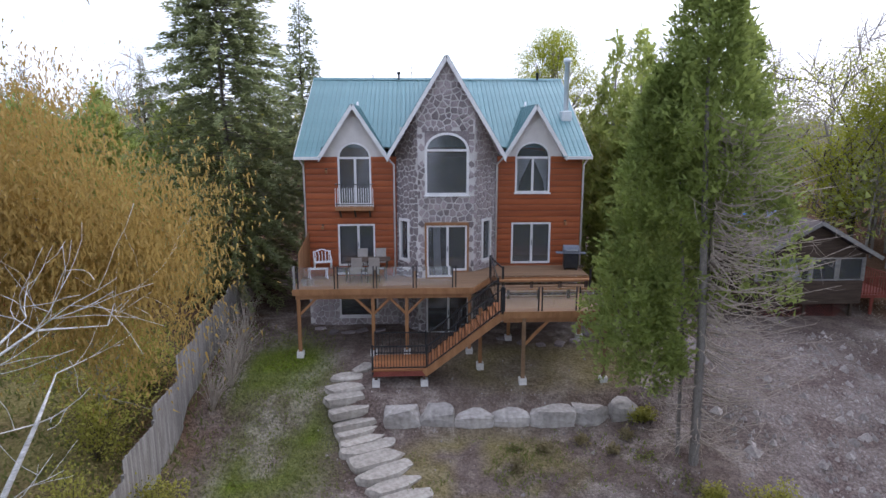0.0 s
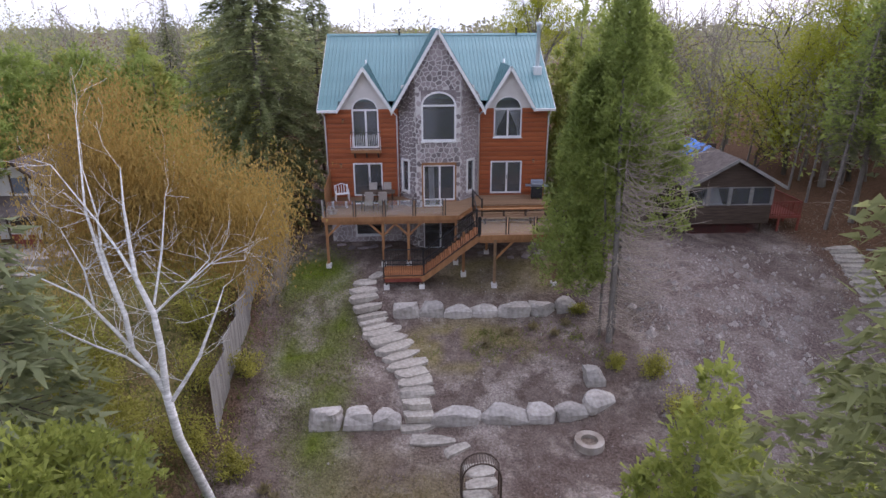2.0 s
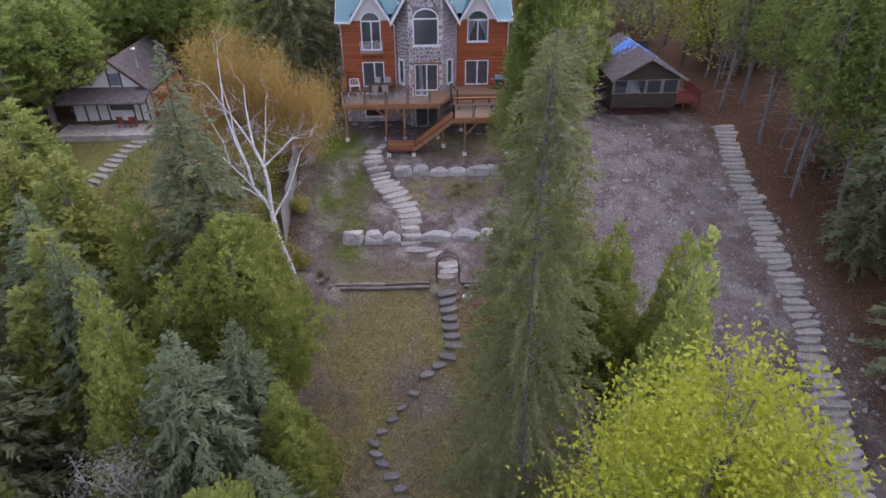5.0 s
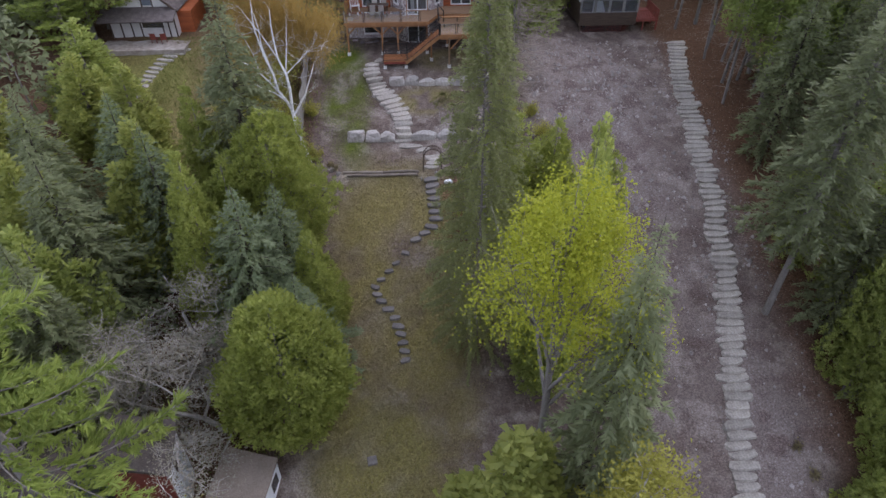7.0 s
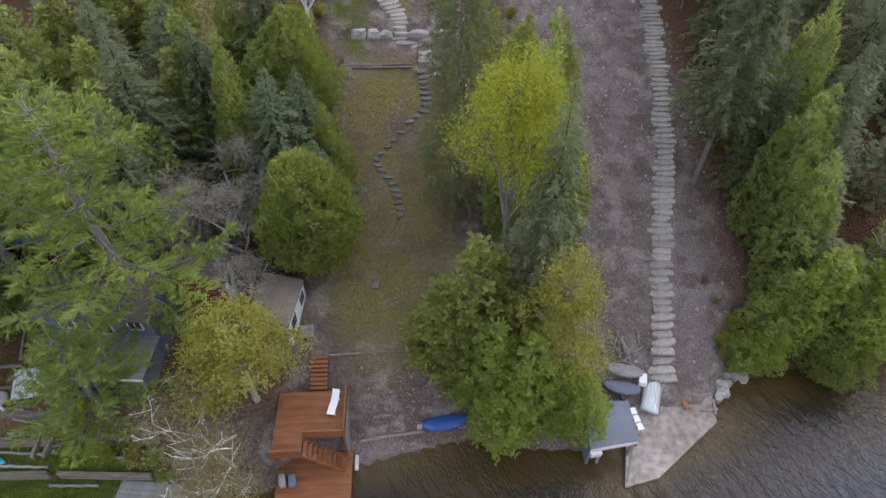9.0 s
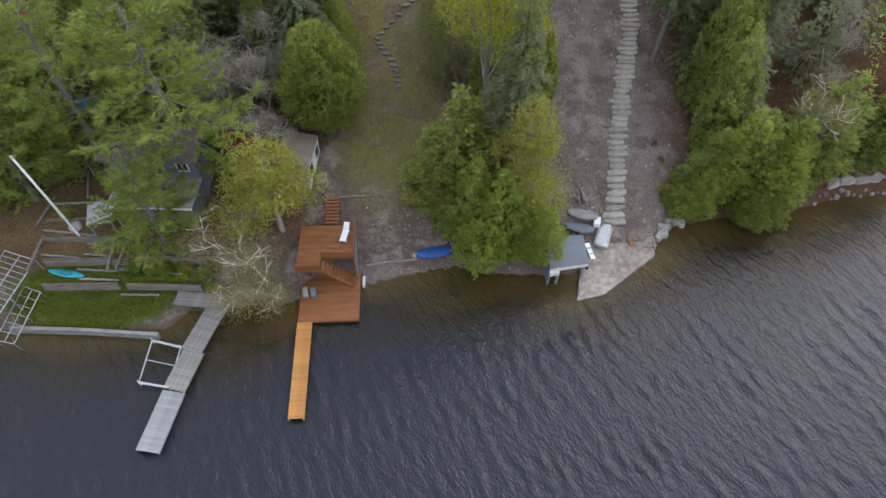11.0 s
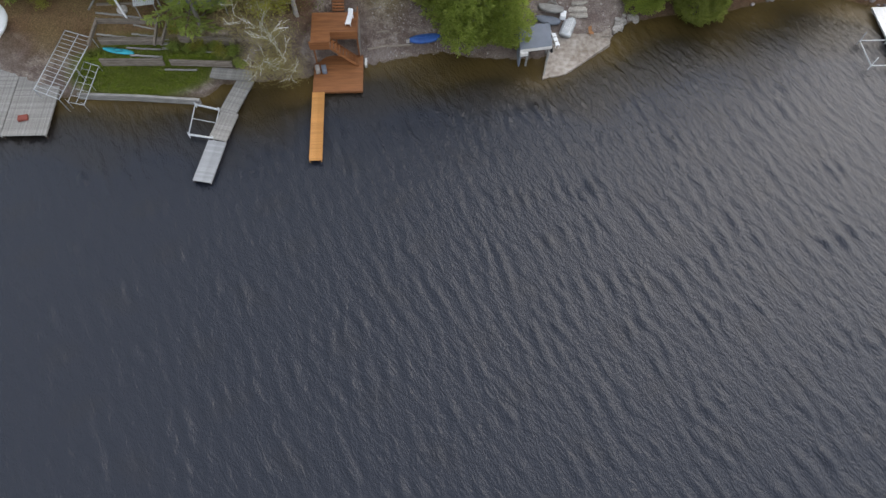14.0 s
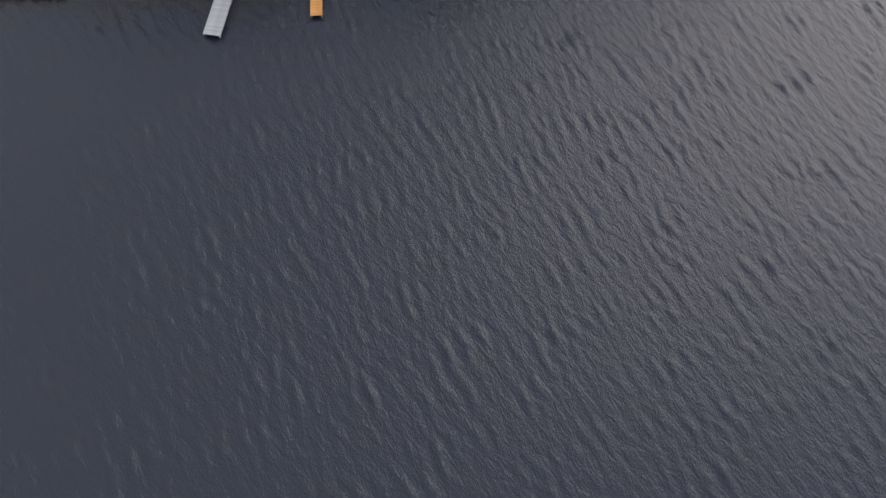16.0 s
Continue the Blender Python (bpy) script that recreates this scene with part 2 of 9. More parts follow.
M_ALU = material("dull_aluminium", (0.40, 0.41, 0.42), (0.58, 0.59, 0.60), 3, 0.55, 0.1, 20, metal=0.6)
M_GREYROOF = material("blue_grey_membrane", (0.120, 0.135, 0.165), (0.190, 0.205, 0.240), 0.8, 0.8, 0.15, 18)
M_RUBBER = material("dark_rubber", (0.018, 0.018, 0.019), (0.045, 0.044, 0.043), 4, 0.85, 0.2, 25)
M_LATTICE = material("red_brown_paint", (0.150, 0.035, 0.025), (0.260, 0.070, 0.050), 2, 0.7, 0.1, 20)
M_TERRACE = material("brown_grey_sleepers", (0.125, 0.100, 0.080), (0.265, 0.222, 0.182), 1.4, 0.9, 0.4, 16, stretch=(1, 4, 4), per_object=0.25)
M_SOIL = material("bare_brown_soil", (0.110, 0.080, 0.060), (0.240, 0.190, 0.150), 1.5, 0.95, 0.6, 10)
M_CURTAIN = material("sheer_curtain", (0.55, 0.54, 0.55), (0.72, 0.71, 0.72), 5, 0.9, 0.1, 30)
# the dimness of the unlit rooms is put into this near-black colour
M_ROOM = material("room_shade_colour", (0.060, 0.056, 0.052), (0.105, 0.096, 0.088), 1, 0.9, 0.0, 10)


def glass_material(name, tint, rough=0.02):
    m = bpy.data.materials.new(name)
    m.use_nodes = True
    p = m.node_tree.nodes["Principled BSDF"]
    p.inputs["Base Color"].default_value = rgb(tint)
    p.inputs["Roughness"].default_value, p.inputs["IOR"].default_value = rough, 1.75
    p.inputs["Transmission Weight"].default_value = 0.9
    return m


M_GLASS = glass_material("window_glass", (0.62, 0.66, 0.70))
M_RAILGLASS = glass_material("clear_rail_glass", (0.95, 0.97, 0.97))
M_TANROOF = material("worn_tan_roofing", (0.190, 0.150, 0.120), (0.300, 0.245, 0.200), 0.8, 0.9, 0.2, 16)
M_RUBBLE = material("dusty_grey_rubble", (0.185, 0.160, 0.146), (0.380, 0.338, 0.308), 2.0, 0.95, 0.3, 14, island=0.3)


# ---- mesh helpers ----
def mesh_object(name, verts, faces, mat, parent=None, label="", smooth_faces=False):
    me = bpy.data.meshes.new(name)
    me.from_pydata([tuple(v) for v in verts], [], faces)
    me.materials.append(mat)
    if smooth_faces:
        me.shade_smooth()
    ob = new(name, me)
    ob.parent = parent
    return tagged(ob, label)


def part(name, bm, mat, parent=None, label="", smooth_faces=False):
    me = bpy.data.meshes.new(name)
    bm.normal_update()
    bm.to_mesh(me)
    bm.free()
    me.materials.append(mat)
    if smooth_faces:
        me.shade_smooth()
    ob = new(name, me)
    ob.parent = parent
    return tagged(ob, label)


def shared(name, me, parent, m):
    ob = new(name, me)
    ob.parent = parent
    ob.matrix_basis = m
    return ob


def thing(name, label, category, at=(0, 0, 0), rz=0, group="", kind=""):
    ob = new(name)
    ob.empty_display_size = 0.2
    ob.matrix_basis = pose(*at, 0, 0, rz)
    return tagged(ob, label, category, group, kind)


def box(bm, x0, y0, z0, x1, y1, z1, bevel=0.0):
    r = bmesh.ops.create_cube(bm, size=1, matrix=Matrix.LocRotScale(((x0 + x1) / 2, (y0 + y1) / 2, (z0 + z1) / 2), None, (abs(x1 - x0), abs(y1 - y0), abs(z1 - z0))))
    if bevel:
        bmesh.ops.bevel(bm, geom=list({e for v in r["verts"] for e in v.link_edges}), offset=bevel, segments=1, affect="EDGES", profile=0.5)
    return bm


def boxes(*rows, bevel=0.0):
    bm = bmesh.new()
    for row in rows:
        box(bm, *row, bevel=bevel)
    return bm


def beam(bm, a, b, w, h=None, up=(0, 0, 1), bevel=0.0):
    """A square bar from a to b."""
    a, b = Vector(a), Vector(b)
    d = b - a
    q = d.to_track_quat("Y", "Z") if abs(d.normalized().z) < 0.99 else d.to_track_quat("Z", "Y")
    h = h or w
    size = (w, d.length, h) if abs(d.normalized().z) < 0.99 else (w, h, d.length)
    r = bmesh.ops.create_cube(bm, size=1, matrix=Matrix.LocRotScale((a + b) / 2, q, size))
    if bevel:
        bmesh.ops.bevel(bm, geom=list({e for v in r["verts"] for e in v.link_edges}), offset=bevel, segments=1, affect="EDGES", profile=0.5)
    return bm


def bars(*rows, bevel=0.0):
    bm = bmesh.new()
    for row in rows:
        beam(bm, *row, bevel=bevel)
    return bm


def prism(bm, pts, depth_from, depth_to, axis="y"):
    """A polygon given by (a, b) pairs, extruded along an axis: y takes (x, z), z takes (x, y), x takes (y, z)."""
    def place(p, d):
        return {"y": (p[0], d, p[1]), "z": (p[0], p[1], d), "x": (d, p[0], p[1])}[axis]
    lo, hi = [bm.verts.new(place(p, depth_from)) for p in pts], [bm.verts.new(place(p, depth_to)) for p in pts]
    n = len(pts)
    bm.faces.new(lo), bm.faces.new(hi[::-1])
    for i in range(n):
        bm.faces.new((lo[(i + 1) % n], lo[i], hi[i], hi[(i + 1) % n]))
    bmesh.ops.recalc_face_normals(bm, faces=bm.faces[:])
    return bm


def tubes(paths, sides=6):
    """Tapered tubes; each path is a list of (x, y, z, radius)."""
    verts, faces = [], []
    for path in paths:
        base = len(verts)
        pts = [Vector(p[:3]) for p in path]
        for i, p in enumerate(path):
            d = (pts[min(i + 1, len(pts) - 1)] - pts[max(i - 1, 0)]).normalized()
            u = d.cross(Vector((0.31, 0.95, 0.07))).normalized()
            v = d.cross(u)
            for k in range(sides):
                a = 2 * math.pi * k / sides
                verts.append(pts[i] + p[3] * (math.cos(a) * u + math.sin(a) * v))
        for i in range(len(path) - 1):
            for k in range(sides):
                a, b = base + i * sides + k, base + i * sides + (k + 1) % sides
                faces.append((a, b, b + sides, a + sides))
        faces.append(tuple(base + (len(path) - 1) * sides + k for k in range(sides)))
    return verts, faces


def pipe(name, paths, mat, parent=None, sides=6, label=""):
    return mesh_object(name, *tubes(paths, sides), mat, parent, label, True)


def rock_bm(rng, lx, ly, lz, rough=0.16, cuts=2):
    """A quarried block: a box broken into facets, with uneven faces; it stands on z = 0."""
    bm = bmesh.new()
    bmesh.ops.create_cube(bm, size=1)
    bmesh.ops.subdivide_edges(bm, edges=bm.edges[:], cuts=cuts, use_grid_fill=True)
    off = Vector((rng.uniform(0, 99), rng.uniform(0, 99), rng.uniform(0, 99)))
    for v in bm.verts:
        c = v.co
        r = max(abs(c.x), abs(c.y), abs(c.z))
        k = (0.5 / c.length * r) if c.length else 1
        c = c * (1 - 0.42 * (1 - k))
        n = noise.noise_vector(c * 2.1 + off) * rough
        v.co = Vector(((c.x + n.x) * lx, (c.y + n.y) * ly, (c.z + 0.5 + n.z * 0.8) * lz))
    return bm


def block_bm(rng, lx, ly, lz, chops=5, rough=0.05, cuts=2, low=0.34, rise=1.0):
    """A split stone: a box with rounded edges, chopped by a few tilted planes and slightly uneven; it stands on z = 0."""
    bm = bmesh.new()
    bmesh.ops.create_cube(bm, size=1)
    bmesh.ops.subdivide_edges(bm, edges=bm.edges[:], cuts=cuts, use_grid_fill=True)
    off = Vector((rng.uniform(0, 99), rng.uniform(0, 99), rng.uniform(0, 99)))
    planes = [(Vector((rng.uniform(-1, 1), rng.uniform(-1, 1), rng.uniform(-0.15, 1.0) * rise)).normalized(), rng.uniform(low, 0.54)) for _ in range(chops)]
    for v in bm.verts:
        c = v.co * 0.5 / (sum(abs(a) ** 14 for a in v.co) ** (1 / 14))
        for n, d in planes:
            if c.dot(n) > d:
                c = c - n * (c.dot(n) - d)
        c = c + noise.noise_vector(c * 2.6 + off) * rough
        v.co = Vector((c.x * lx, c.y * ly, (c.z + 0.5) * lz))
    return bm


def leaves(name, P, D, L, W, mat, parent=None, fold=0.25, seed=1, shape="leaf"):
    """Many small sprays, each with its place, direction, length and width: folded leaves, tapering needle sprays or widening fans."""
    rng = np.random.default_rng(seed)
    P, D = np.asarray(P, float), np.asarray(D, float)
    n = len(P)
    D = D / (np.linalg.norm(D, axis=1, keepdims=True) + 1e-9)
    side = np.cross(D, rng.normal(size=(n, 3)) * 0.5 + (0, 0, 1.0))
    side /= np.linalg.norm(side, axis=1, keepdims=True) + 1e-9
    up = np.cross(side, D)
    L, W = np.broadcast_to(L, n)[:, None], np.broadcast_to(W, n)[:, None]
    if shape == "leaf":
        mid = P + D * L * 0.45
        V = np.stack([P, mid + side * W * 0.5 - up * W * fold, P + D * L, mid - side * W * 0.5 - up * W * fold], 1)
        order = [0, 1, 2, 0, 2, 3]
    elif shape == "needle":
        V, order = np.stack([P + side * W * 0.5, P + D * L, P - side * W * 0.5], 1), [0, 1, 2]
    else:
        V, order = np.stack([P, P + D * L * 0.92 + side * W * 0.5, P + D * L - side * W * 0.5], 1), [0, 1, 2]
    k, tris = V.shape[1], len(order) // 3
    loops = (np.arange(n)[:, None] * k + np.array(order)).ravel()
    me = bpy.data.meshes.new(name)
    me.vertices.add(k * n)
    me.vertices.foreach_set("co", V.reshape(-1, 3).ravel())
    me.loops.add(3 * tris * n)
    me.loops.foreach_set("vertex_index", loops.astype(np.int32))
    me.polygons.add(tris * n)
    me.polygons.foreach_set("loop_start", (np.arange(tris * n) * 3).astype(np.int32))
    me.update(calc_edges=True)
    me.materials.append(mat)
    ob = new(name, me)
    ob.parent = parent
    return ob


# ---- ground and lake ----
def interp(pts, v):
    return np.interp(v, [p[0] for p in pts], [p[1] for p in pts])


def smooth(a, b, v):
    k = np.clip((v - a) / (b - a), 0, 1)
    return k * k * (3 - 2 * k)


MID = [(-90, -24), (-62, -19.5), (-54.5, -16.2), (-52.2, -15.2), (-50, -13.4), (-47.4, -11.7), (-46.7, -10.9), (-42, -9.95), (-33, -8.7), (-29.4, -7.5), (-24, -5.6),
       (-20.7, -4.5), (-20.1, -4.1), (-15.0, -3.75), (-14.3, -2.95), (-8.2, -2.05), (-7.5, -1.15), (-6.6, -0.95), (-3.8, -0.55), (0, -0.5), (8, -0.3), (14, 0.4), (40, 2.2), (120, 3.6), (600, 3), (4000, -30)]
SIDE = [(-90, -24), (-62, -19), (-54, -15.8), (-50, -15.05), (-48.6, -14.6), (-44.2, -12.1), (-40, -10.35), (-36, -9.0), (-32, -8.05), (-28.7, -7.1), (-23, -5.3), (-18, -4.1),
        (-10, -2.6), (-2, -1.0), (6, -0.2), (14, 0.6), (40, 2.2), (120, 3.6), (600, 3), (4000, -30)]
LEFT = [(-90, -24), (-62, -18), (-57.2, -15.9), (-56.4, -15.0), (-53.5, -14.8), (-53.2, -13.9), (-51.8, -13.8), (-51.5, -12.8), (-50.4, -12.6), (-50.1, -11.7), (-44, -10.6), (-33, -8.4), (-24, -5.6),
        (-18, -4.0), (-8, -1.4), (0, 0.0), (10, 0.8), (40, 2.2), (120, 3.6), (600, 3), (4000, -30)]
SHORE = [(-4000, -900), (-300, -110), (-90, -56), (-45, -52), (-36.5, -56.5), (-33, -56.6), (-21.4, -57.6), (-19.5, -55.2), (-11, -54.6), (-5, -53.3), (-2, -52.3), (3, -51.4), (7, -52.4), (13, -52.6), (20.6, -50.4),
         (23.6, -47.6), (28.6, -46.6), (35, -46.2), (41, -44.4), (47, -44), (55, -47), (80, -58), (300, -130), (4000, -900)]
LAKE = -15.6


def ground_z(x, y):
    """Height of the slope between the house and the lake."""
    x, y = np.asarray(x, float), np.asarray(y, float)
    right, left = smooth(7.5, 14, x), smooth(-8, -13, x)
    z = interp(MID, y) * (1 - right) * (1 - left) + interp(SIDE, y) * right + interp(LEFT, y) * left
    s = y - interp(SHORE, x)
    bank = LAKE + np.where(s > 0, 0.85 * s + 0.02, 0.3 * s)
    return np.minimum(z, np.maximum(bank, -30))


def stops(core_from, core_to, step, far):
    mid = np.arange(core_from, core_to + step / 2, step)
    out, d, lo, hi = [], step, core_from, core_to
    left, right = [], []
    while hi < far:
        d *= 1.25
        hi, lo = hi + d, lo - d
        right.append(hi), left.append(lo)
    return np.concatenate([left[::-1], mid, right])


def ground_material():
    m = bpy.data.materials.new("slope_soil_grass_and_gravel")
    m.use_nodes = True
    n, l = m.node_tree.nodes, m.node_tree.links
    p = n["Principled BSDF"]
    co = n.new("ShaderNodeTexCoord")

    def noise_tex(scale, detail=5.0, rough=0.6):
        t = n.new("ShaderNodeTexNoise")
        t.inputs["Scale"].default_value, t.inputs["Detail"].default_value, t.inputs["Roughness"].default_value = scale, detail, rough
        l.new(co.outputs["Object"], t.inputs["Vector"])
        return t.outputs["Fac"]

    def ramp(fac, a, b, lo=0.38, hi=0.62):
        r = n.new("ShaderNodeValToRGB")
        r.color_ramp.elements[0].position, r.color_ramp.elements[0].color = lo, rgb(a)
        r.color_ramp.elements[1].position, r.color_ramp.elements[1].color = hi, rgb(b)
        l.new(fac, r.inputs["Fac"])
        return r.outputs["Color"]

    def mix(fac, a, b):
        x = n.new("ShaderNodeMix")
        x.data_type = "RGBA"
        l.new(fac, x.inputs["Factor"])
        l.new(a, x.inputs["A"])
        l.new(b, x.inputs["B"])
        return x.outputs["Result"]

    def zone(name):
        a = n.new("ShaderNodeAttribute")
        a.attribute_name = name
        return a.outputs["Fac"]

    fine, mid, big = noise_tex(9.0), noise_tex(1.6), noise_tex(0.25)
    stones = n.new("ShaderNodeTexVoronoi")
    stones.inputs["Scale"].default_value = 5.0
    l.new(co.outputs["Object"], stones.inputs["Vector"])
    soil = mix(mid, ramp(fine, (0.093, 0.071, 0.058), (0.182, 0.146, 0.124)), ramp(fine, (0.126, 0.100, 0.086), (0.238, 0.198, 0.173)))
    gravel = mix(mid, ramp(fine, (0.182, 0.152, 0.137), (0.372, 0.326, 0.298)), ramp(stones.outputs["Distance"], (0.424, 0.375, 0.349), (0.151, 0.122, 0.113), 0.08, 0.40))
    grass = mix(mid, ramp(fine, (0.128, 0.116, 0.047), (0.226, 0.198, 0.088)), ramp(fine, (0.172, 0.142, 0.068), (0.292, 0.244, 0.132)))
    green = mix(mid, ramp(fine, (0.055, 0.076, 0.015), (0.115, 0.142, 0.034)), ramp(fine, (0.080, 0.110, 0.018), (0.165, 0.190, 0.045)))
    litter = mix(mid, ramp(fine, (0.062, 0.036, 0.024), (0.150, 0.092, 0.062)), ramp(fine, (0.090, 0.050, 0.032), (0.190, 0.120, 0.082)))
    bed = mix(big, ramp(fine, (0.075, 0.056, 0.024), (0.150, 0.115, 0.052)), ramp(fine, (0.052, 0.040, 0.018), (0.115, 0.086, 0.038)))
    soil = mix(big, soil, ramp(mid, (0.086, 0.062, 0.053), (0.182, 0.145, 0.128)))
    soil = mix(ramp(noise_tex(0.46, 7.0, 0.66), (0, 0, 0), (0.75, 0.75, 0.75), 0.50, 0.62), soil, ramp(fine, (0.240, 0.205, 0.182), (0.420, 0.370, 0.332)))
    soil = mix(ramp(noise_tex(0.33, 7.0, 0.66), (0, 0, 0), (0.8, 0.8, 0.8), 0.51, 0.62), soil, ramp(fine, (0.059, 0.042, 0.035), (0.141, 0.106, 0.093)))
    gravel = mix(ramp(noise_tex(0.55, 6.0, 0.65), (0, 0, 0), (0.85, 0.85, 0.85), 0.46, 0.58), gravel, ramp(fine, (0.086, 0.062, 0.055), (0.192, 0.150, 0.136)))
    colour = mix(zone("litter"), soil, litter)
    colour = mix(zone("gravel"), colour, gravel)
    colour = mix(zone("grass"), colour, grass)
    colour = mix(zone("green"), colour, green)
    colour = mix(zone("bed"), colour, bed)
    deep = n.new("ShaderNodeRGB")
    deep.outputs[0].default_value = (0.046, 0.050, 0.074, 1)
    colour = mix(zone("deep"), colour, deep.outputs[0])
    grain, tone = n.new("ShaderNodeMapRange"), n.new("ShaderNodeHueSaturation")
    grain.inputs["From Min"].default_value, grain.inputs["From Max"].default_value = 0.3, 0.7
    grain.inputs["To Min"].default_value, grain.inputs["To Max"].default_value = 0.64, 1.40
    l.new(noise_tex(17.0, 6.0, 0.75), grain.inputs["Value"])
    tone.inputs["Saturation"].default_value = 1.16
    l.new(grain.outputs["Result"], tone.inputs["Value"])
    l.new(colour, tone.inputs["Color"])
    l.new(tone.outputs["Color"], p.inputs["Base Color"])
    p.inputs["Roughness"].default_value, p.inputs["Specular IOR Level"].default_value = 0.95, 0.15
    b = n.new("ShaderNodeBump")
    b.inputs["Strength"].default_value, b.inputs["Distance"].default_value = 0.9, 0.12
    l.new(fine, b.inputs["Height"])
    b2 = n.new("ShaderNodeBump")
    b2.inputs["Strength"].default_value, b2.inputs["Distance"].default_value = 0.8, 0.30
    l.new(noise_tex(2.2, 5.0, 0.6), b2.inputs["Height"])
    l.new(b.outputs["Normal"], b2.inputs["Normal"])
    l.new(b2.outputs["Normal"], p.inputs["Normal"])
    return m


def blob(x, y, cx, cy, rx, ry, soft=0.35, turn=0.0):
    """One inside an ellipse, fading to zero over its rim."""
    c, s = math.cos(radians(turn)), math.sin(radians(turn))
    u, v = ((x - cx) * c + (y - cy) * s) / rx, (-(x - cx) * s + (y - cy) * c) / ry
    return 1 - smooth(1 - soft, 1 + soft, np.hypot(u, v))


gx, gy = stops(-60, 60, 0.6, 3500), stops(-62, 36, 0.6, 3500)
GX, GY = np.meshgrid(gx, gy)
GZ = ground_z(GX, GY)
near = (np.abs(GX) < 70) & (np.abs(GY) < 75)
lump = np.array([noise.noise(Vector((a * 0.45, b * 0.45, 3.1))) * 0.10 + noise.noise(Vector((a * 1.3, b * 1.3, 7.7))) * 0.05 if k else 0.0 for a, b, k in zip(GX.ravel(), GY.ravel(), near.ravel())]).reshape(GX.shape)
rubble = blob(GX, GY, 15, -8, 7, 9) + blob(GX, GY, 15, -20, 5, 12)
rubble_relief = 0.16 * np.clip(blob(GX, GY, 13.5, -8.5, 6.0, 8.0, 0.5), 0, 1) * np.array([noise.noise(Vector((a * 0.8, b * 0.8, 5.5))) if k else 0.0 for a, b, k in zip(GX.ravel(), GY.ravel(), near.ravel())]).reshape(GX.shape)
GZ = GZ + lump * (1 + 1.6 * np.clip(rubble, 0, 1)) * smooth(-15.6, -14.8, GZ) + 0.9 * blob(GX, GY, 13.5, -7.5, 4.5, 5.5, 0.9) + rubble_relief
ny, nx = GX.shape
gverts = np.stack([GX, GY, GZ], -1).reshape(-1, 3)
gq = (np.arange(ny - 1)[:, None] * nx + np.arange(nx - 1)[None]).ravel()
gfaces = np.stack([gq, gq + 1, gq + nx + 1, gq + nx], 1)
ground = mesh_object("ground", gverts, gfaces.tolist(), ground_material(), smooth_faces=True)


def surface_z(x, y):
    """Height of the ground sheet itself, lumps and mounds included."""
    x, y = np.asarray(x, float), np.asarray(y, float)
    i, j = np.clip(np.searchsorted(gx, x) - 1, 0, nx - 2), np.clip(np.searchsorted(gy, y) - 1, 0, ny - 2)
    u, v = (x - gx[i]) / (gx[i + 1] - gx[i]), (y - gy[j]) / (gy[j + 1] - gy[j])
    return (GZ[j, i] * (1 - u) + GZ[j, i + 1] * u) * (1 - v) + (GZ[j + 1, i] * (1 - u) + GZ[j + 1, i + 1] * u) * v


tagged(ground, "sloping ground of bare soil, gravel, thin grass and leaf litter", "ground", kind="structure")
wob = np.array([noise.noise(Vector((a * 0.35, b * 0.35, 1.7))) + 0.6 * noise.noise(Vector((a * 1.1, b * 1.1, 9.2))) for a, b in gverts[:, :2]])
vx, vy, vz = gverts.T
zones = {
    "litter": np.clip(smooth(22.5, 25, vx + 1.2 * wob) * smooth(-50, -44, vy) + smooth(-9.0, -11, vx + wob) * smooth(-52, -49, vy) * 0.9 + smooth(14, 20, vy) + blob(vx, vy, 2.5, -24.0, 2.0, 4.0) + 0.8 * blob(vx, vy, -31, -49.5, 9, 4.0, 0.4), 0, 1),
    "gravel": np.clip(smooth(9, 11.5, vx + 1.5 * wob) * smooth(26.5, 24, vx + wob) * smooth(2, -2, vy) + smooth(-51.2, -52.3, vy + 0.5 * wob) * smooth(-12, -8, vx) * smooth(10, 6, vx), 0, 1) * np.clip(0.30 + 0.45 * wob + 0.75 * blob(vx, vy, 15.0, -9.5, 5.5, 8.0, 0.5) + 0.45 * blob(vx, vy, 15.5, -24.0, 3.5, 9.0, 0.6) + 0.4 * blob(vx, vy, 20.5, -40.0, 1.6, 8.0, 0.6) + 0.7 * blob(vx, vy, -1.5, -51.2, 6.0, 1.9, 0.5), 0, 1),
    "grass": np.clip(blob(vx, vy, -2.6, -33, 5.5, 14.5, 0.25) + 0.75 * blob(vx, vy, 1.0, -10.5, 3.2, 2.0) * (wob > -0.05) + blob(vx, vy, 4.5, -5.0, 4.5, 2.0, 0.4) * 0.7 + blob(vx, vy, -20, -12, 9, 12, 0.3) + 0.30 * blob(vx, vy, -29, -48.5, 13, 5.5, 0.3), 0, 1) * np.clip(0.85 + 0.9 * wob, 0, 1),
    "green": np.clip(blob(vx, vy, -6.6, -9.0, 2.0, 7.5, 0.35, 4) * (0.75 + wob) + blob(vx, vy, -27.2, -54.2, 7.0, 2.9, 0.15) + 0.8 * blob(vx, vy, -20.8, -52.7, 3.4, 1.0, 0.3) + blob(vx, vy, -26, -7, 4.5, 7, 0.3) * 0.4 + blob(vx, vy, -5.4, -17.6, 1.2, 2.6) * 0.3 + 0.15 * blob(vx, vy, -4.0, -42, 4, 4), 0, 1),
    "bed": smooth(-15.5, -15.8, vz), "deep": smooth(-16.1, -19.2, vz),
}
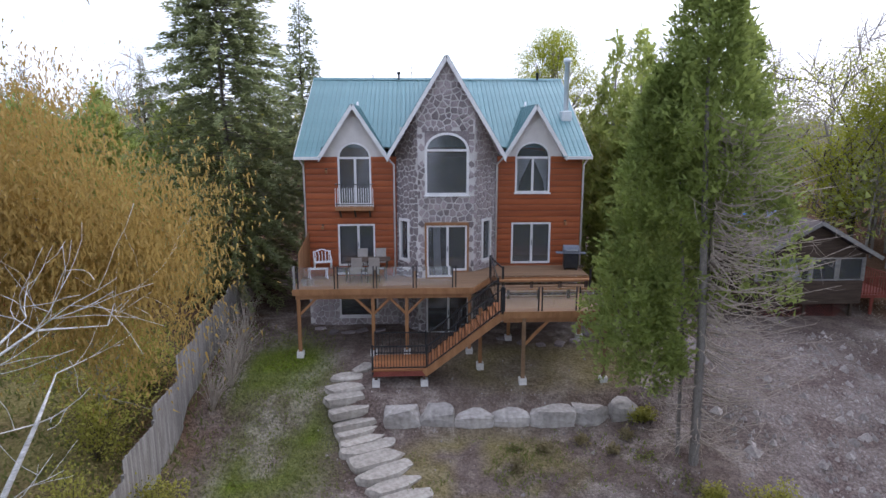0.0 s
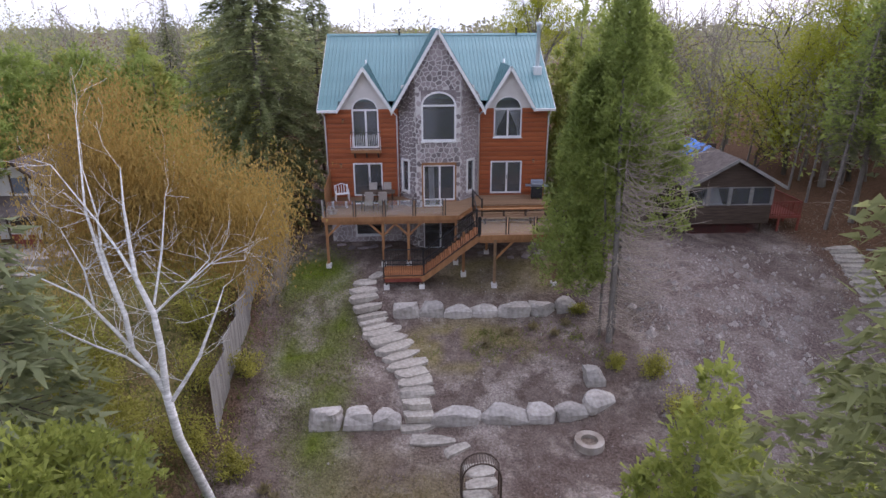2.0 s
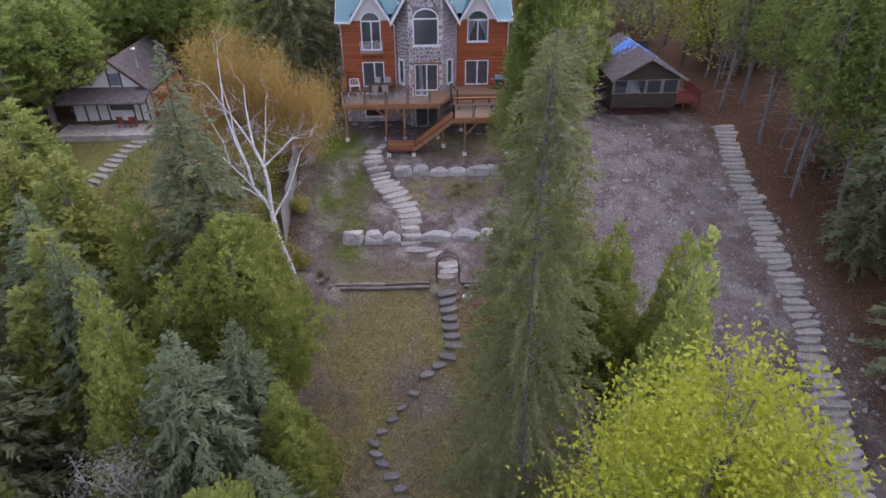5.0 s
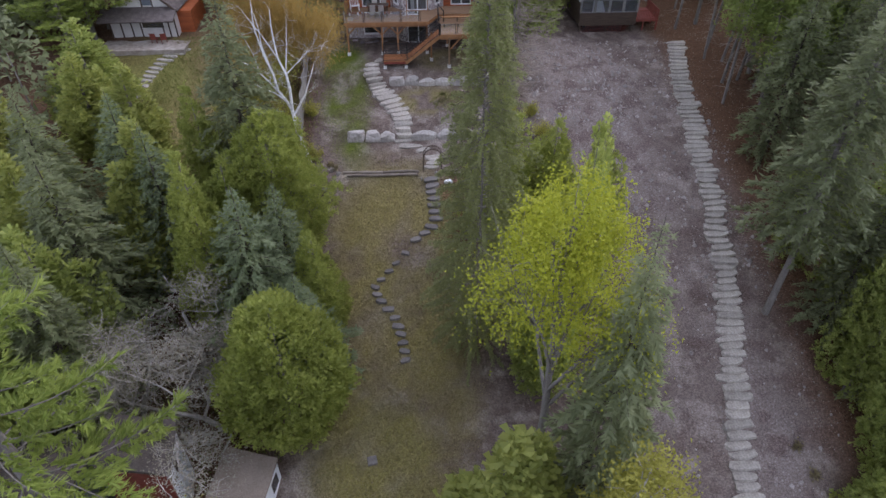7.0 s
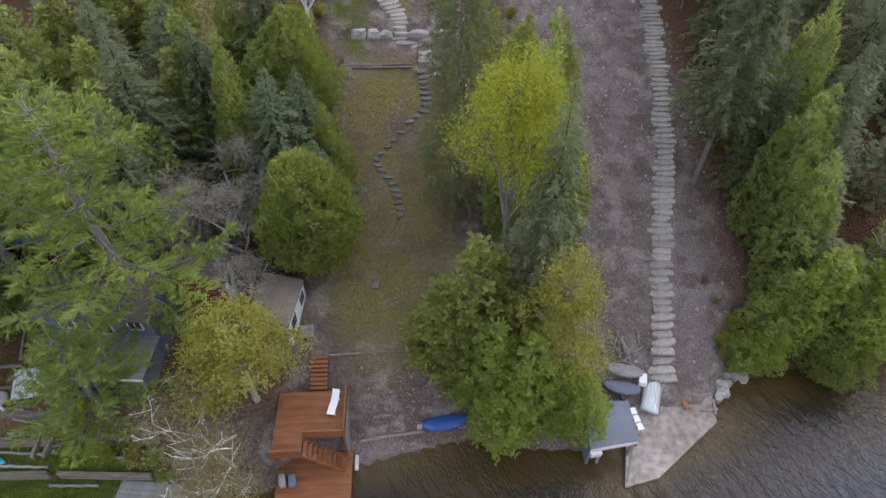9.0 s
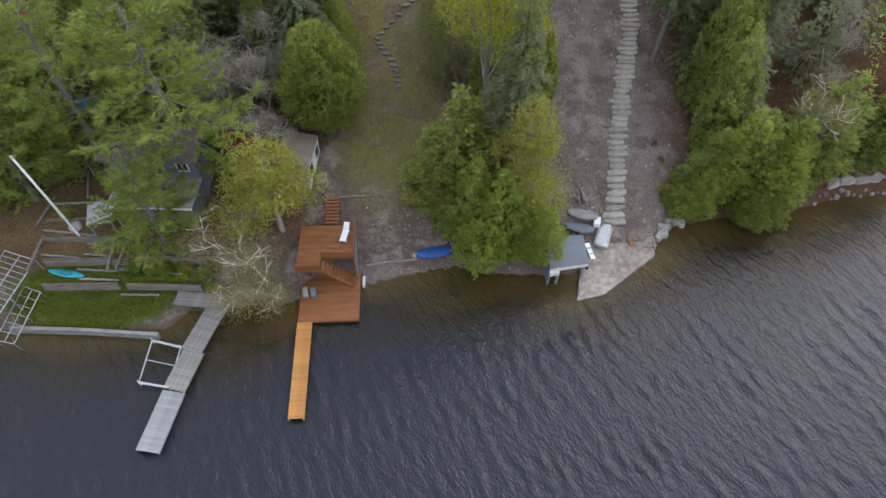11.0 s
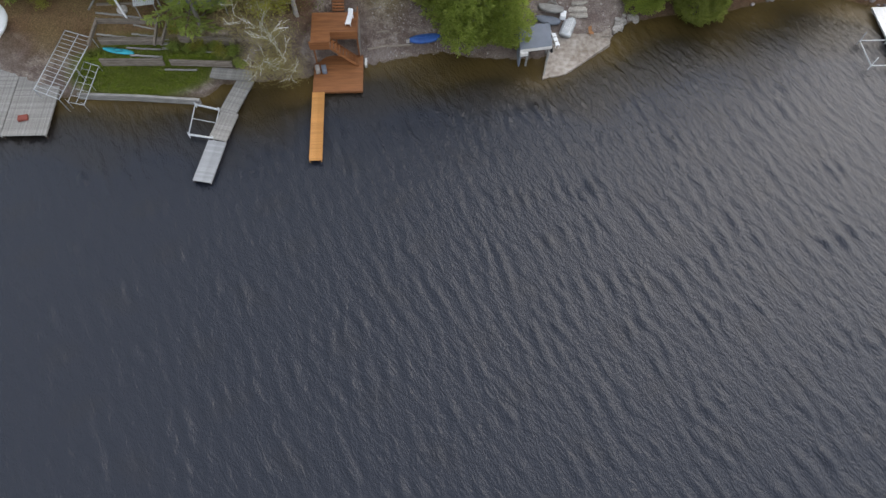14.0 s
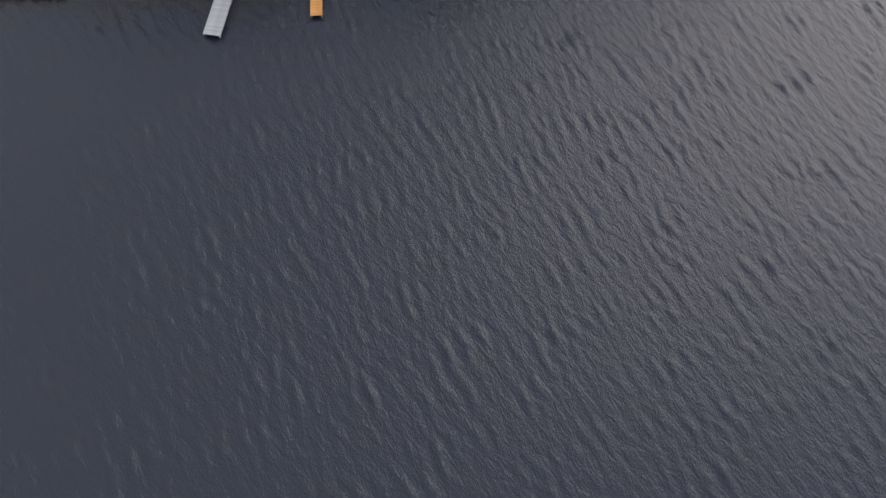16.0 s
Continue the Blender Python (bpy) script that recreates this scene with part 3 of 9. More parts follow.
for zone_name, values in zones.items():
    layer = ground.data.attributes.new(zone_name, "FLOAT", "POINT")
    layer.data.foreach_set("value", np.clip(values, 0, 1).astype(np.float32))


def water_material():
    m = bpy.data.materials.new("rippled_lake_water")
    m.use_nodes = True
    n, l = m.node_tree.nodes, m.node_tree.links
    p = n["Principled BSDF"]
    depth, tone = n.new("ShaderNodeAttribute"), n.new("ShaderNodeValToRGB")
    depth.attribute_name = "depth"
    tone.color_ramp.elements[0].position, tone.color_ramp.elements[0].color = 0.04, (0.078, 0.052, 0.017, 1)
    tone.color_ramp.elements[1].position, tone.color_ramp.elements[1].color = 0.95, (0.0146, 0.0170, 0.0250, 1)
    brown = tone.color_ramp.elements.new(0.40)
    brown.color = (0.026, 0.019, 0.0095, 1)
    l.new(depth.outputs["Fac"], tone.inputs["Fac"])
    l.new(tone.outputs["Color"], p.inputs["Base Color"])
    p.inputs["Roughness"].default_value, p.inputs["IOR"].default_value = 0.0, 1.33
    co = n.new("ShaderNodeTexCoord")

    def ripples(turn, stretch, scale, detail, shift, warp):
        mp, st, t = n.new("ShaderNodeMapping"), n.new("ShaderNodeMapping"), n.new("ShaderNodeTexNoise")
        mp.inputs["Rotation"].default_value = (0, 0, radians(turn))
        mp.inputs["Location"].default_value = (shift, shift, 0)
        st.inputs["Scale"].default_value = stretch
        t.inputs["Scale"].default_value, t.inputs["Detail"].default_value, t.inputs["Distortion"].default_value = scale, detail, warp
        l.new(co.outputs["Object"], mp.inputs["Vector"])
        l.new(mp.outputs["Vector"], st.inputs["Vector"])
        l.new(st.outputs["Vector"], t.inputs["Vector"])
        return t.outputs["Fac"]

    def combine(a, k, b):
        s = n.new("ShaderNodeMath")
        s.operation = "MULTIPLY_ADD"
        s.inputs[1].default_value = k
        l.new(a, s.inputs[0])
        l.new(b, s.inputs[2])
        return s.outputs[0]

    chop = ripples(-30, (1.0, 0.36, 1), 2.4, 4.0, 11, 0.6)
    fine = ripples(-5, (1.0, 0.55, 1), 7.5, 3.0, 29, 0.5)
    bump = n.new("ShaderNodeBump")
    bump.inputs["Strength"].default_value, bump.inputs["Distance"].default_value = 1.0, 0.120
    l.new(combine(fine, 0.45, chop), bump.inputs["Height"])
    l.new(bump.outputs["Normal"], p.inputs["Normal"])
    return m


M_WATER = water_material()
# wind waves: many short crested trains about one heading
lx, ly = stops(-46, 58, 0.27, 3500), stops(-116, -49, 0.27, 3500)
ly = ly[ly < -18]
LX, LY = np.meshgrid(lx, ly)
wrng = np.random.default_rng(8)
LH = np.zeros_like(LX)
for count, mean, spread, fan, steep in ((44, 1.20, 0.22, 0.24, 0.0315), (46, 0.62, 0.20, 0.55, 0.0185)):
    for _ in range(count):
        way, length = radians(21.8) + wrng.normal(0, fan), mean * math.exp(wrng.normal(0, spread))
        kx, ky = math.cos(way) * 6.283 / length, math.sin(way) * 6.283 / length
        LH += steep / (6.283 / length) * np.sin(kx * LX + ky * LY + wrng.uniform(0, 6.283))
gust = np.zeros_like(LX)
for length in (9.0, 5.5, 14.0, 4.2, 7.3):
    way = wrng.uniform(0, 6.283)
    gust += np.sin((math.cos(way) * LX + math.sin(way) * LY) * 6.283 / length + 2.0 * np.sin(LX * 0.13 + LY * 0.21) + wrng.uniform(0, 6.283))
LH = LH * (1.0 + 0.20 * gust)
LH = LH + 6.5 * LH * LH
core = smooth(-50, -46, LX) * smooth(62, 58, LX) * smooth(-120, -116, LY) * smooth(-45, -49, LY) * (0.75 + 0.25 * smooth(-53, -60, LY))
LZ = LAKE + LH * core
wn_y, wn_x = LX.shape
wq = (np.arange(wn_y - 1)[:, None] * wn_x + np.arange(wn_x - 1)[None]).ravel()
water = mesh_object("water", np.stack([LX, LY, LZ], -1).reshape(-1, 3), np.stack([wq, wq + 1, wq + wn_x + 1, wq + wn_x], 1).tolist(), M_WATER, smooth_faces=True)
shelf = np.clip((LAKE - ground_z(LX, LY)) / 3.2, 0, 1) + 0.10 * np.sin(LX * 0.55 + 1.3 * np.sin(LY * 0.4)) * np.sin(LY * 0.7)
water.data.attributes.new("depth", "FLOAT", "POINT").data.foreach_set("value", np.clip(shelf, 0, 1).astype(np.float32).ravel())
tagged(water, "dark rippled lake water, brown over the shallows", "lake", kind="structure")


# ---- the house ----
WALL, BAY, DECK, LOW = 0.42, -0.9, 2.5, 2.14
EAVE, RIDGE_Y, RIDGE = 8.02, 7.0, 12.17
house = thing("house", "three-storey log and stone house with teal metal roof", "house")


def spans(x0, x1, z0, z1, holes):
    """The stretches of a course that no opening cuts."""
    cuts = sorted((a, b) for a, b, c, d in holes if c < z1 - 0.02 and d > z0 + 0.02)
    out, x = [], x0
    for a, b in cuts:
        if a > x:
            out.append((x, a))
        x = max(x, b)
    if x < x1:
        out.append((x, x1))
    return out


def log_wall(name, x0, x1, z0, z1, holes, label):
    rows = []
    edges = sorted({z0, z1, *[h[2] for h in holes if z0 < h[2] < z1], *[h[3] for h in holes if z0 < h[3] < z1]})
    for lo, hi in zip(edges, edges[1:]):
        rows += [(a, WALL, lo, b, WALL + 0.22, hi) for a, b in spans(x0, x1, lo, hi, holes)]
    core = boxes(*rows)
    bmesh.ops.remove_doubles(core, verts=core.verts, dist=0.0005)
    wall = part(name, core, M_DARKWOOD, house, label)
    z, rng = z0, random.Random(int(x0 * 10))
    while z < z1 - 0.02:
        top = min([z + 0.30, z1] + [e for e in edges if z + 0.02 < e < z + 0.30])
        for a, b in spans(x0, x1, z, top, holes):
            bm = bmesh.new()
            zm, h = (z + top) / 2, top - z
            out = 0.026 + rng.uniform(-0.004, 0.004)
            prism(bm, [(WALL + 0.02, z + 0.006), (WALL - out * 0.55, z + 0.012), (WALL - out, z + 0.3 * h), (WALL - out, zm + 0.2 * h), (WALL - out * 0.5, top - 0.012), (WALL + 0.02, top - 0.006)], a, b, "x")
            part("log", bm, M_LOG, wall)
        z = top
    return wall


L_LOW, L_UP = (-5.28, -3.45, 2.56, 4.67), (-5.20, -3.58, 5.62, 8.00)
R_LOW, R_UP = (3.39, 5.38, 2.60, 4.69), (3.52, 5.26, 6.19, 8.00)
log_wall("left_wall", -6.8, -2.35, 2.25, 8.0, [L_LOW, L_UP], "orange-stained log siding")
log_wall("right_wall", 2.62, 6.87, 2.25, 8.0, [R_LOW, R_UP], "orange-stained log siding")
part("side_wall", boxes((-6.8, 0.64, -0.8, -6.6, 13.6, 8.0)), M_LOG, house)
part("side_wall", boxes((6.67, 0.64, -0.8, 6.87, 13.6, 8.0)), M_LOG, house)
part("back_wall", boxes((-6.6, 13.4, -0.8, 6.67, 13.6, 8.0)), M_LOG, house)
for gx0, gx1 in ((-6.78, -6.6), (6.67, 6.85)):
    bm = bmesh.new()
    prism(bm, [(0.45, 8.0), (7.0, 11.9), (13.55, 8.0)], gx0, gx1, "x")
    part("gable_end", bm, M_LOG, house)
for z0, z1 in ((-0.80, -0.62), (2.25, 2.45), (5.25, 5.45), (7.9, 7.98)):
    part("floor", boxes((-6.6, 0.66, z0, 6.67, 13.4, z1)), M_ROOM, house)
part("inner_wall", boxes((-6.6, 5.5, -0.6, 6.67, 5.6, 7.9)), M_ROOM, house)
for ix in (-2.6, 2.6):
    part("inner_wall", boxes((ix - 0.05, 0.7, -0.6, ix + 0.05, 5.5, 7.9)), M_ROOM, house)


# stone veneer
def inside(poly, p):
    s = 0
    for (x0, y0), (x1, y1) in zip(poly, poly[1:] + poly[:1]):
        if (y0 > p[1]) != (y1 > p[1]) and p[0] < (x1 - x0) * (p[1] - y0) / (y1 - y0) + x0:
            s ^= 1
    return bool(s)


def clip(poly, point, normal):
    """The side of a polygon away from the normal."""
    out = []
    for a, b in zip(poly, poly[1:] + poly[:1]):
        da, db = (a[0] - point[0]) * normal[0] + (a[1] - point[1]) * normal[1], (b[0] - point[0]) * normal[0] + (b[1] - point[1]) * normal[1]
        if da <= 0:
            out.append(a)
        if (da < 0 < db) or (db < 0 < da):
            k = da / (da - db)
            out.append((a[0] + k * (b[0] - a[0]), a[1] + k * (b[1] - a[1])))
    return out


def stone_cells(poly, holes, size, seed, joint=0.022):
    """Irregular stones that fill a convex outline round its openings."""
    rng = random.Random(seed)
    x0, x1, y0, y1 = min(p[0] for p in poly), max(p[0] for p in poly), min(p[1] for p in poly), max(p[1] for p in poly)
    seeds = []
    nx_, ny_ = max(2, round((x1 - x0) / size)), max(2, round((y1 - y0) / size))
    for j in range(-1, ny_ + 1):
        for i in range(-1, nx_ + 1):
            seeds.append((x0 + (i + 0.5 + 0.5 * (j % 2) + rng.uniform(-0.42, 0.42)) * size, y0 + (j + 0.5 + rng.uniform(-0.42, 0.42)) * size))
    cells = []
    for s in seeds:
        if not inside(poly, s) or any(a - 0.02 < s[0] < b + 0.02 and c - 0.02 < s[1] < d + 0.02 for a, b, c, d in holes):
            continue
        cell = [(s[0] - size, s[1] - size), (s[0] + size, s[1] - size), (s[0] + size, s[1] + size), (s[0] - size, s[1] + size)]
        for o in seeds:
            dx, dy = o[0] - s[0], o[1] - s[1]
            dist = math.hypot(dx, dy)
            if 0 < dist < 2.6 * size:
                k = 0.5 - joint / dist
                cell = clip(cell, (s[0] + dx * k, s[1] + dy * k), (dx, dy))
        for (ax, ay), (bx, by) in zip(poly, poly[1:] + poly[:1]):
            cell = clip(cell, (ax, ay), (by - ay, ax - bx))
        for a, b, c, d in holes:
            if any(a < p[0] < b and c < p[1] < d for p in cell) or inside(cell, ((a + b) / 2, c)):
                gaps = {(-1, 0): a - s[0], (1, 0): s[0] - b, (0, -1): c - s[1], (0, 1): s[1] - d}
                side = max(gaps, key=gaps.get)
                cell = clip(cell, (a if side[0] < 0 else b, c if side[1] < 0 else d), (-side[0], -side[1]))
        if len(cell) > 2:
            cells.append(cell)
    return cells


def stone_verts(cell, rng, place):
    """A stone with a chamfered, slightly domed face; place turns (u, v, out) into the world."""
    cx, cy = sum(p[0] for p in cell) / len(cell), sum(p[1] for p in cell) / len(cell)
    out, n = rng.uniform(0.025, 0.06), len(cell)
    ring = [place(u, v, -0.02) for u, v in cell] + [place(u, v, out * 0.7) for u, v in cell]
    ring += [place(cx + (u - cx) * 0.82, cy + (v - cy) * 0.82, out + rng.uniform(-0.006, 0.006)) for u, v in cell]
    faces = [tuple(range(2 * n, 3 * n))]
    for r in (0, n):
        faces += [(r + i, r + (i + 1) % n, r + n + (i + 1) % n, r + n + i) for i in range(n)]
    return ring, faces


M_WIN, M_DOOR, B_DOOR = (-0.98, 1.10, 6.22, 9.20), (-1.00, 1.12, 2.56, 4.88), (-0.94, 1.14, -0.62, 1.55)
bay = part("stone_bay", boxes((-1.31, BAY, -0.8, M_WIN[0], BAY + 0.3, 10.1), (M_WIN[1], BAY, -0.8, 1.36, BAY + 0.3, 10.1), (M_WIN[0], BAY, 9.2, M_WIN[1], BAY + 0.3, 10.4), (M_WIN[0], BAY, 4.88, M_WIN[1], BAY + 0.3, 6.22),
                              (M_WIN[0], BAY, 1.55, M_WIN[1], BAY + 0.3, 2.56), (M_WIN[0], BAY, 10.38, M_WIN[1], BAY + 0.3, 10.39)), M_MORTAR, house, "stone-faced gable bay with pale mortar")
part("gable_core", prism(bmesh.new(), [(-1.31, 10.1), (1.36, 10.1), (1.36, 10.28), (0.03, 12.42), (-1.31, 10.28)], BAY + 0.004, BAY + 0.28, "y"), M_MORTAR, house)
front = [(-1.31, -0.8), (1.36, -0.8), (1.36, 10.3), (0.03, 12.45), (-1.31, 10.3)]
srng = random.Random(3)
for cell in stone_cells(front, [M_WIN, M_DOOR, B_DOOR], 0.30, 8, 0.03):
    ring, faces = stone_verts(cell, srng, lambda u, v, o: (u, BAY - o, v))
    mesh_object("stone", ring, faces, M_STONE, bay)
A_L, B_L, A_R, B_R = Vector((-2.40, 0.55, 0)), Vector((-1.31, BAY, 0)), Vector((1.36, BAY, 0)), Vector((2.66, 0.55, 0))
for a, b, top_a, top_b, hole in ((A_L, B_L, 8.7, 10.3, (0.42, 1.12, 2.95, 4.95)), (A_R, B_R, 10.3, 8.7, (0.62, 1.32, 2.95, 4.95))):
    way, length = (b - a).normalized(), (b - a).length
    outward = Vector((way.y, -way.x, 0))
    place = lambda u, v, o, a=a, way=way, outward=outward: tuple(a + way * u + outward * o + Vector((0, 0, v)))
    verts, faces = [], []
    for u0, u1, z0, z1a, z1b in ((0, hole[0], -0.8, top_a, top_a + (top_b - top_a) * hole[0] / length), (hole[1], length, -0.8, top_a + (top_b - top_a) * hole[1] / length, top_b),
                                 (hole[0], hole[1], -0.8, hole[2], hole[2]), (hole[0], hole[1], hole[3], 9.4, 9.4)):
        k = len(verts)
        verts += [place(u0, z0, 0), place(u1, z0, 0), place(u1, z1b, 0), place(u0, z1a, 0), place(u0, z0, -0.25), place(u1, z0, -0.25), place(u1, z1b, -0.25), place(u0, z1a, -0.25)]
        faces += [(k, k + 1, k + 2, k + 3), (k + 7, k + 6, k + 5, k + 4), (k, k + 4, k + 5, k + 1), (k + 3, k + 2, k + 6, k + 7), (k + 1, k + 5, k + 6, k + 2), (k, k + 3, k + 7, k + 4)]
    side = mesh_object("bay_side", verts, faces, M_MORTAR, house, "stone-faced angled side of the bay")
    rverts, rfaces = [], []
    for cell in stone_cells([(0, -0.8), (length, -0.8), (length, top_b), (0, top_a)], [hole], 0.30, int(100 + a.x), 0.03):
        ring, fs = stone_verts(cell, srng, place)
        rfaces += [tuple(i + len(rverts) for i in f) for f in fs]
        rverts += ring
    tagged(mesh_object("stone", rverts, rfaces, M_STONE, side), kind="stuff")
    win = part("side_window", bmesh.new(), M_WHITE, house)
    fverts, ffaces = [], []
    for u0, u1, z0, z1 in ((hole[0] - 0.06, hole[0] + 0.07, hole[2] - 0.06, hole[3] + 0.06), (hole[1] - 0.07, hole[1] + 0.06, hole[2] - 0.06, hole[3] + 0.06), (hole[0] + 0.07, hole[1] - 0.07, hole[3] - 0.07, hole[3] + 0.06), (hole[0] + 0.07, hole[1] - 0.07, hole[2] - 0.06, hole[2] + 0.07)):
        k = len(fverts)
        fverts += [place(u, v, o) for o in (0.085, -0.08) for u, v in ((u0, z0), (u1, z0), (u1, z1), (u0, z1))]
        ffaces += [(k, k + 1, k + 2, k + 3), (k + 7, k + 6, k + 5, k + 4), (k, k + 4, k + 5, k + 1), (k + 3, k + 2, k + 6, k + 7), (k + 1, k + 5, k + 6, k + 2), (k, k + 3, k + 7, k + 4)]
    mesh_object("frame", fverts, ffaces, M_WHITE, win, "white window frame")
    mesh_object("pane", [place(hole[0] + 0.07, hole[2] + 0.07, 0), place(hole[1] - 0.07, hole[2] + 0.07, 0), place(hole[1] - 0.07, hole[3] - 0.07, 0), place(hole[0] + 0.07, hole[3] - 0.07, 0)], [(0, 1, 2, 3)], M_GLASS, win)

# stone basement walls either side of the bay
for x0, x1, holes in ((-6.8, -2.3, [(-5.31, -3.36, -0.11, 1.15)]), (2.6, 6.87, [])):
    rows = []
    edges = sorted({-0.8, 2.25, *[h[2] for h in holes], *[h[3] for h in holes]})
    for lo, hi in zip(edges, edges[1:]):
        rows += [(a, WALL + 0.02, lo, b, WALL + 0.24, hi) for a, b in spans(x0, x1, lo, hi, holes)]
    base = part("basement_wall", boxes(*rows), M_MORTAR, house, "stone-faced basement wall")
    rverts, rfaces = [], []
    for cell in stone_cells([(x0, -0.8), (x1, -0.8), (x1, 2.2), (x0, 2.2)], holes, 0.34, int(x0 * 7)):
        ring, fs = stone_verts(cell, srng, lambda u, v, o: (u, WALL + 0.02 - o, v))
        rfaces += [tuple(i + len(rverts) for i in f) for f in fs]
        rverts += ring
    tagged(mesh_object("stone", rverts, rfaces, M_STONE, base), kind="stuff")


# windows and doors
def arch_points(x0, x1, z, rise, n=14):
    c, r = (x0 + x1) / 2, (x1 - x0) / 2
    return [(c - r * math.cos(math.pi * i / n), z + rise * math.sin(math.pi * i / n)) for i in range(n + 1)]


def ring_bm(outer, inner, y0, y1):
    bm = bmesh.new()
    n = len(outer)
    layers = [[bm.verts.new((p[0], y, p[1])) for p in line] for line, y in ((outer, y0), (inner, y0), (inner, y1), (outer, y1))]
    for i in range(n):
        j = (i + 1) % n
        for a, b in ((0, 1), (1, 2), (2, 3), (3, 0)):
            bm.faces.new((layers[a][i], layers[a][j], layers[b][j], layers[b][i]))
    bmesh.ops.recalc_face_normals(bm, faces=bm.faces[:])
    return bm


def window(name, x0, x1, z0, z1, y, splits=(0.5,), rise=0.0, spring=None, frame_mat=M_WHITE, w=0.085, sash=True, handle=False, label="white-framed window"):
    """A framed opening with glass panes side by side, and an arched light on top when it has a rise."""
    win = part(name, bmesh.new(), frame_mat, house, label)
    top = spring if rise else z1
    if rise:
        outer, inner = [(x0, z0)] + arch_points(x0, x1, top, rise) + [(x1, z0)], [(x0 + w, z0 + w)] + arch_points(x0 + w, x1 - w, top, rise - w) + [(x1 - w, z0 + w)]
        part("frame", ring_bm(outer, inner, y - 0.03, y + 0.10), frame_mat, win)
        part("transom", boxes((x0 + w, y - 0.02, top - 0.05, x1 - w, y + 0.08, top + 0.05)), frame_mat, win)
        bm = bmesh.new()
        bm.faces.new([bm.verts.new((p[0], y + 0.04, p[1])) for p in arch_points(x0 + w, x1 - w, top + 0.05, rise - w - 0.05)])
        part("pane", bm, M_GLASS, win, "arched pane")
        head = top - 0.05
    else:
        part("frame", ring_bm([(x0, z0), (x0, z1), (x1, z1), (x1, z0)], [(x0 + w, z0 + w), (x0 + w, z1 - w), (x1 - w, z1 - w), (x1 - w, z0 + w)], y - 0.03, y + 0.10), frame_mat, win)
        head = z1 - w
    xs = [x0 + w] + [x0 + (x1 - x0) * s for s in splits] + [x1 - w]
    for s in splits:
        xc = x0 + (x1 - x0) * s
        part("mullion", boxes((xc - 0.055, y - 0.025, z0 + w, xc + 0.055, y + 0.09, head)), M_WHITE, win)
    for a, b in zip(xs, xs[1:]):
        mesh_object("pane", [(a, y + 0.04, z0 + w), (b, y + 0.04, z0 + w), (b, y + 0.04, head), (a, y + 0.04, head)], [(0, 1, 2, 3)], M_GLASS, win)
    if not handle:
        part("sill", boxes((x0 - 0.05, y - 0.09, z0 - 0.06, x1 + 0.05, y + 0.02, z0 - 0.002)), frame_mat, win)
    if handle:
        xc = x0 + (x1 - x0) * splits[0]
        part("handle", boxes((xc - 0.018, y - 0.075, z0 + 0.95, xc + 0.018, y - 0.03, z0 + 1.2), bevel=0.006), M_BLACK, win, "black door handle")
    return win


arch = arch_points(M_WIN[0], M_WIN[1], 8.32, 0.82)
for half_arch, corner_x in ((arch[:8], M_WIN[0]), (arch[7:], M_WIN[1])):
    bm = bmesh.new()
    prism(bm, ([(corner_x, 9.21)] + half_arch + [(0.06, 9.21)]) if corner_x < 0 else ([(0.06, 9.21)] + half_arch + [(corner_x, 9.21)]), BAY - 0.02, BAY + 0.2, "y")
    part("arch_stone", bm, M_STONE, house, "stone spandrel over the arched window")

window("patio_door", *L_LOW, WALL, (0.55,), handle=True, label="white-framed sliding patio door")
window("balcony_door", L_UP[0], L_UP[1], L_UP[2], 8.0, WALL, (0.52,), 0.75, 7.92, label="arched white sliding balcony door")
window("patio_door", *R_LOW, WALL, (0.52,), handle=True, label="white-framed sliding patio door")
window("arched_window", R_UP[0], R_UP[1], R_UP[2], 8.0, WALL, (0.5,), 0.78, 7.92, label="arched white window with tied curtains")
window("arched_window", M_WIN[0], M_WIN[1], M_WIN[2], 8.4, BAY - 0.04, (), 0.82, 8.32, w=0.11, label="tall arched white picture window")
window("patio_door", M_DOOR[0] + 0.09, M_DOOR[1] - 0.09, M_DOOR[2], M_DOOR[3] - 0.1, BAY - 0.03, (0.52,), handle=True, label="white patio door in a wood surround")
part("door_surround", ring_bm([(-1.0, 2.5), (-1.0, 4.92), (1.12, 4.92), (1.12, 2.5)], [(-0.91, 2.55), (-0.91, 4.78), (1.03, 4.78), (1.03, 2.55)], BAY - 0.10, BAY + 0.05), M_TIMBER, house, "brown wood door surround")
window("basement_window", -5.31, -3.36, -0.11, 1.15, WALL + 0.02, ())
window("basement_door", B_DOOR[0], B_DOOR[1], B_DOOR[2], B_DOOR[3], BAY - 0.03, (0.52,), handle=True, label="white-framed basement double door")
for xa, xb, xt in ((3.62, 4.34, 3.62), (5.16, 4.44, 5.16)):
    mesh_object("curtain", [(xa, 0.72, 7.9), (xb, 0.72, 7.9), (xa + (xb - xa) * 0.25, 0.74, 6.75), (xa + (xb - xa) * 0.15, 0.74, 6.2), (xt, 0.74, 6.2)], [(0, 1, 2, 3, 4)], M_CURTAIN, house, "white tied-back curtain")
mesh_object("curtain", [(-0.55, -0.3, 2.55), (-0.2, -0.3, 2.55), (-0.25, -0.3, 4.7), (-0.6, -0.3, 4.7)], [(0, 1, 2, 3)], M_CURTAIN, house, "white hanging curtain")

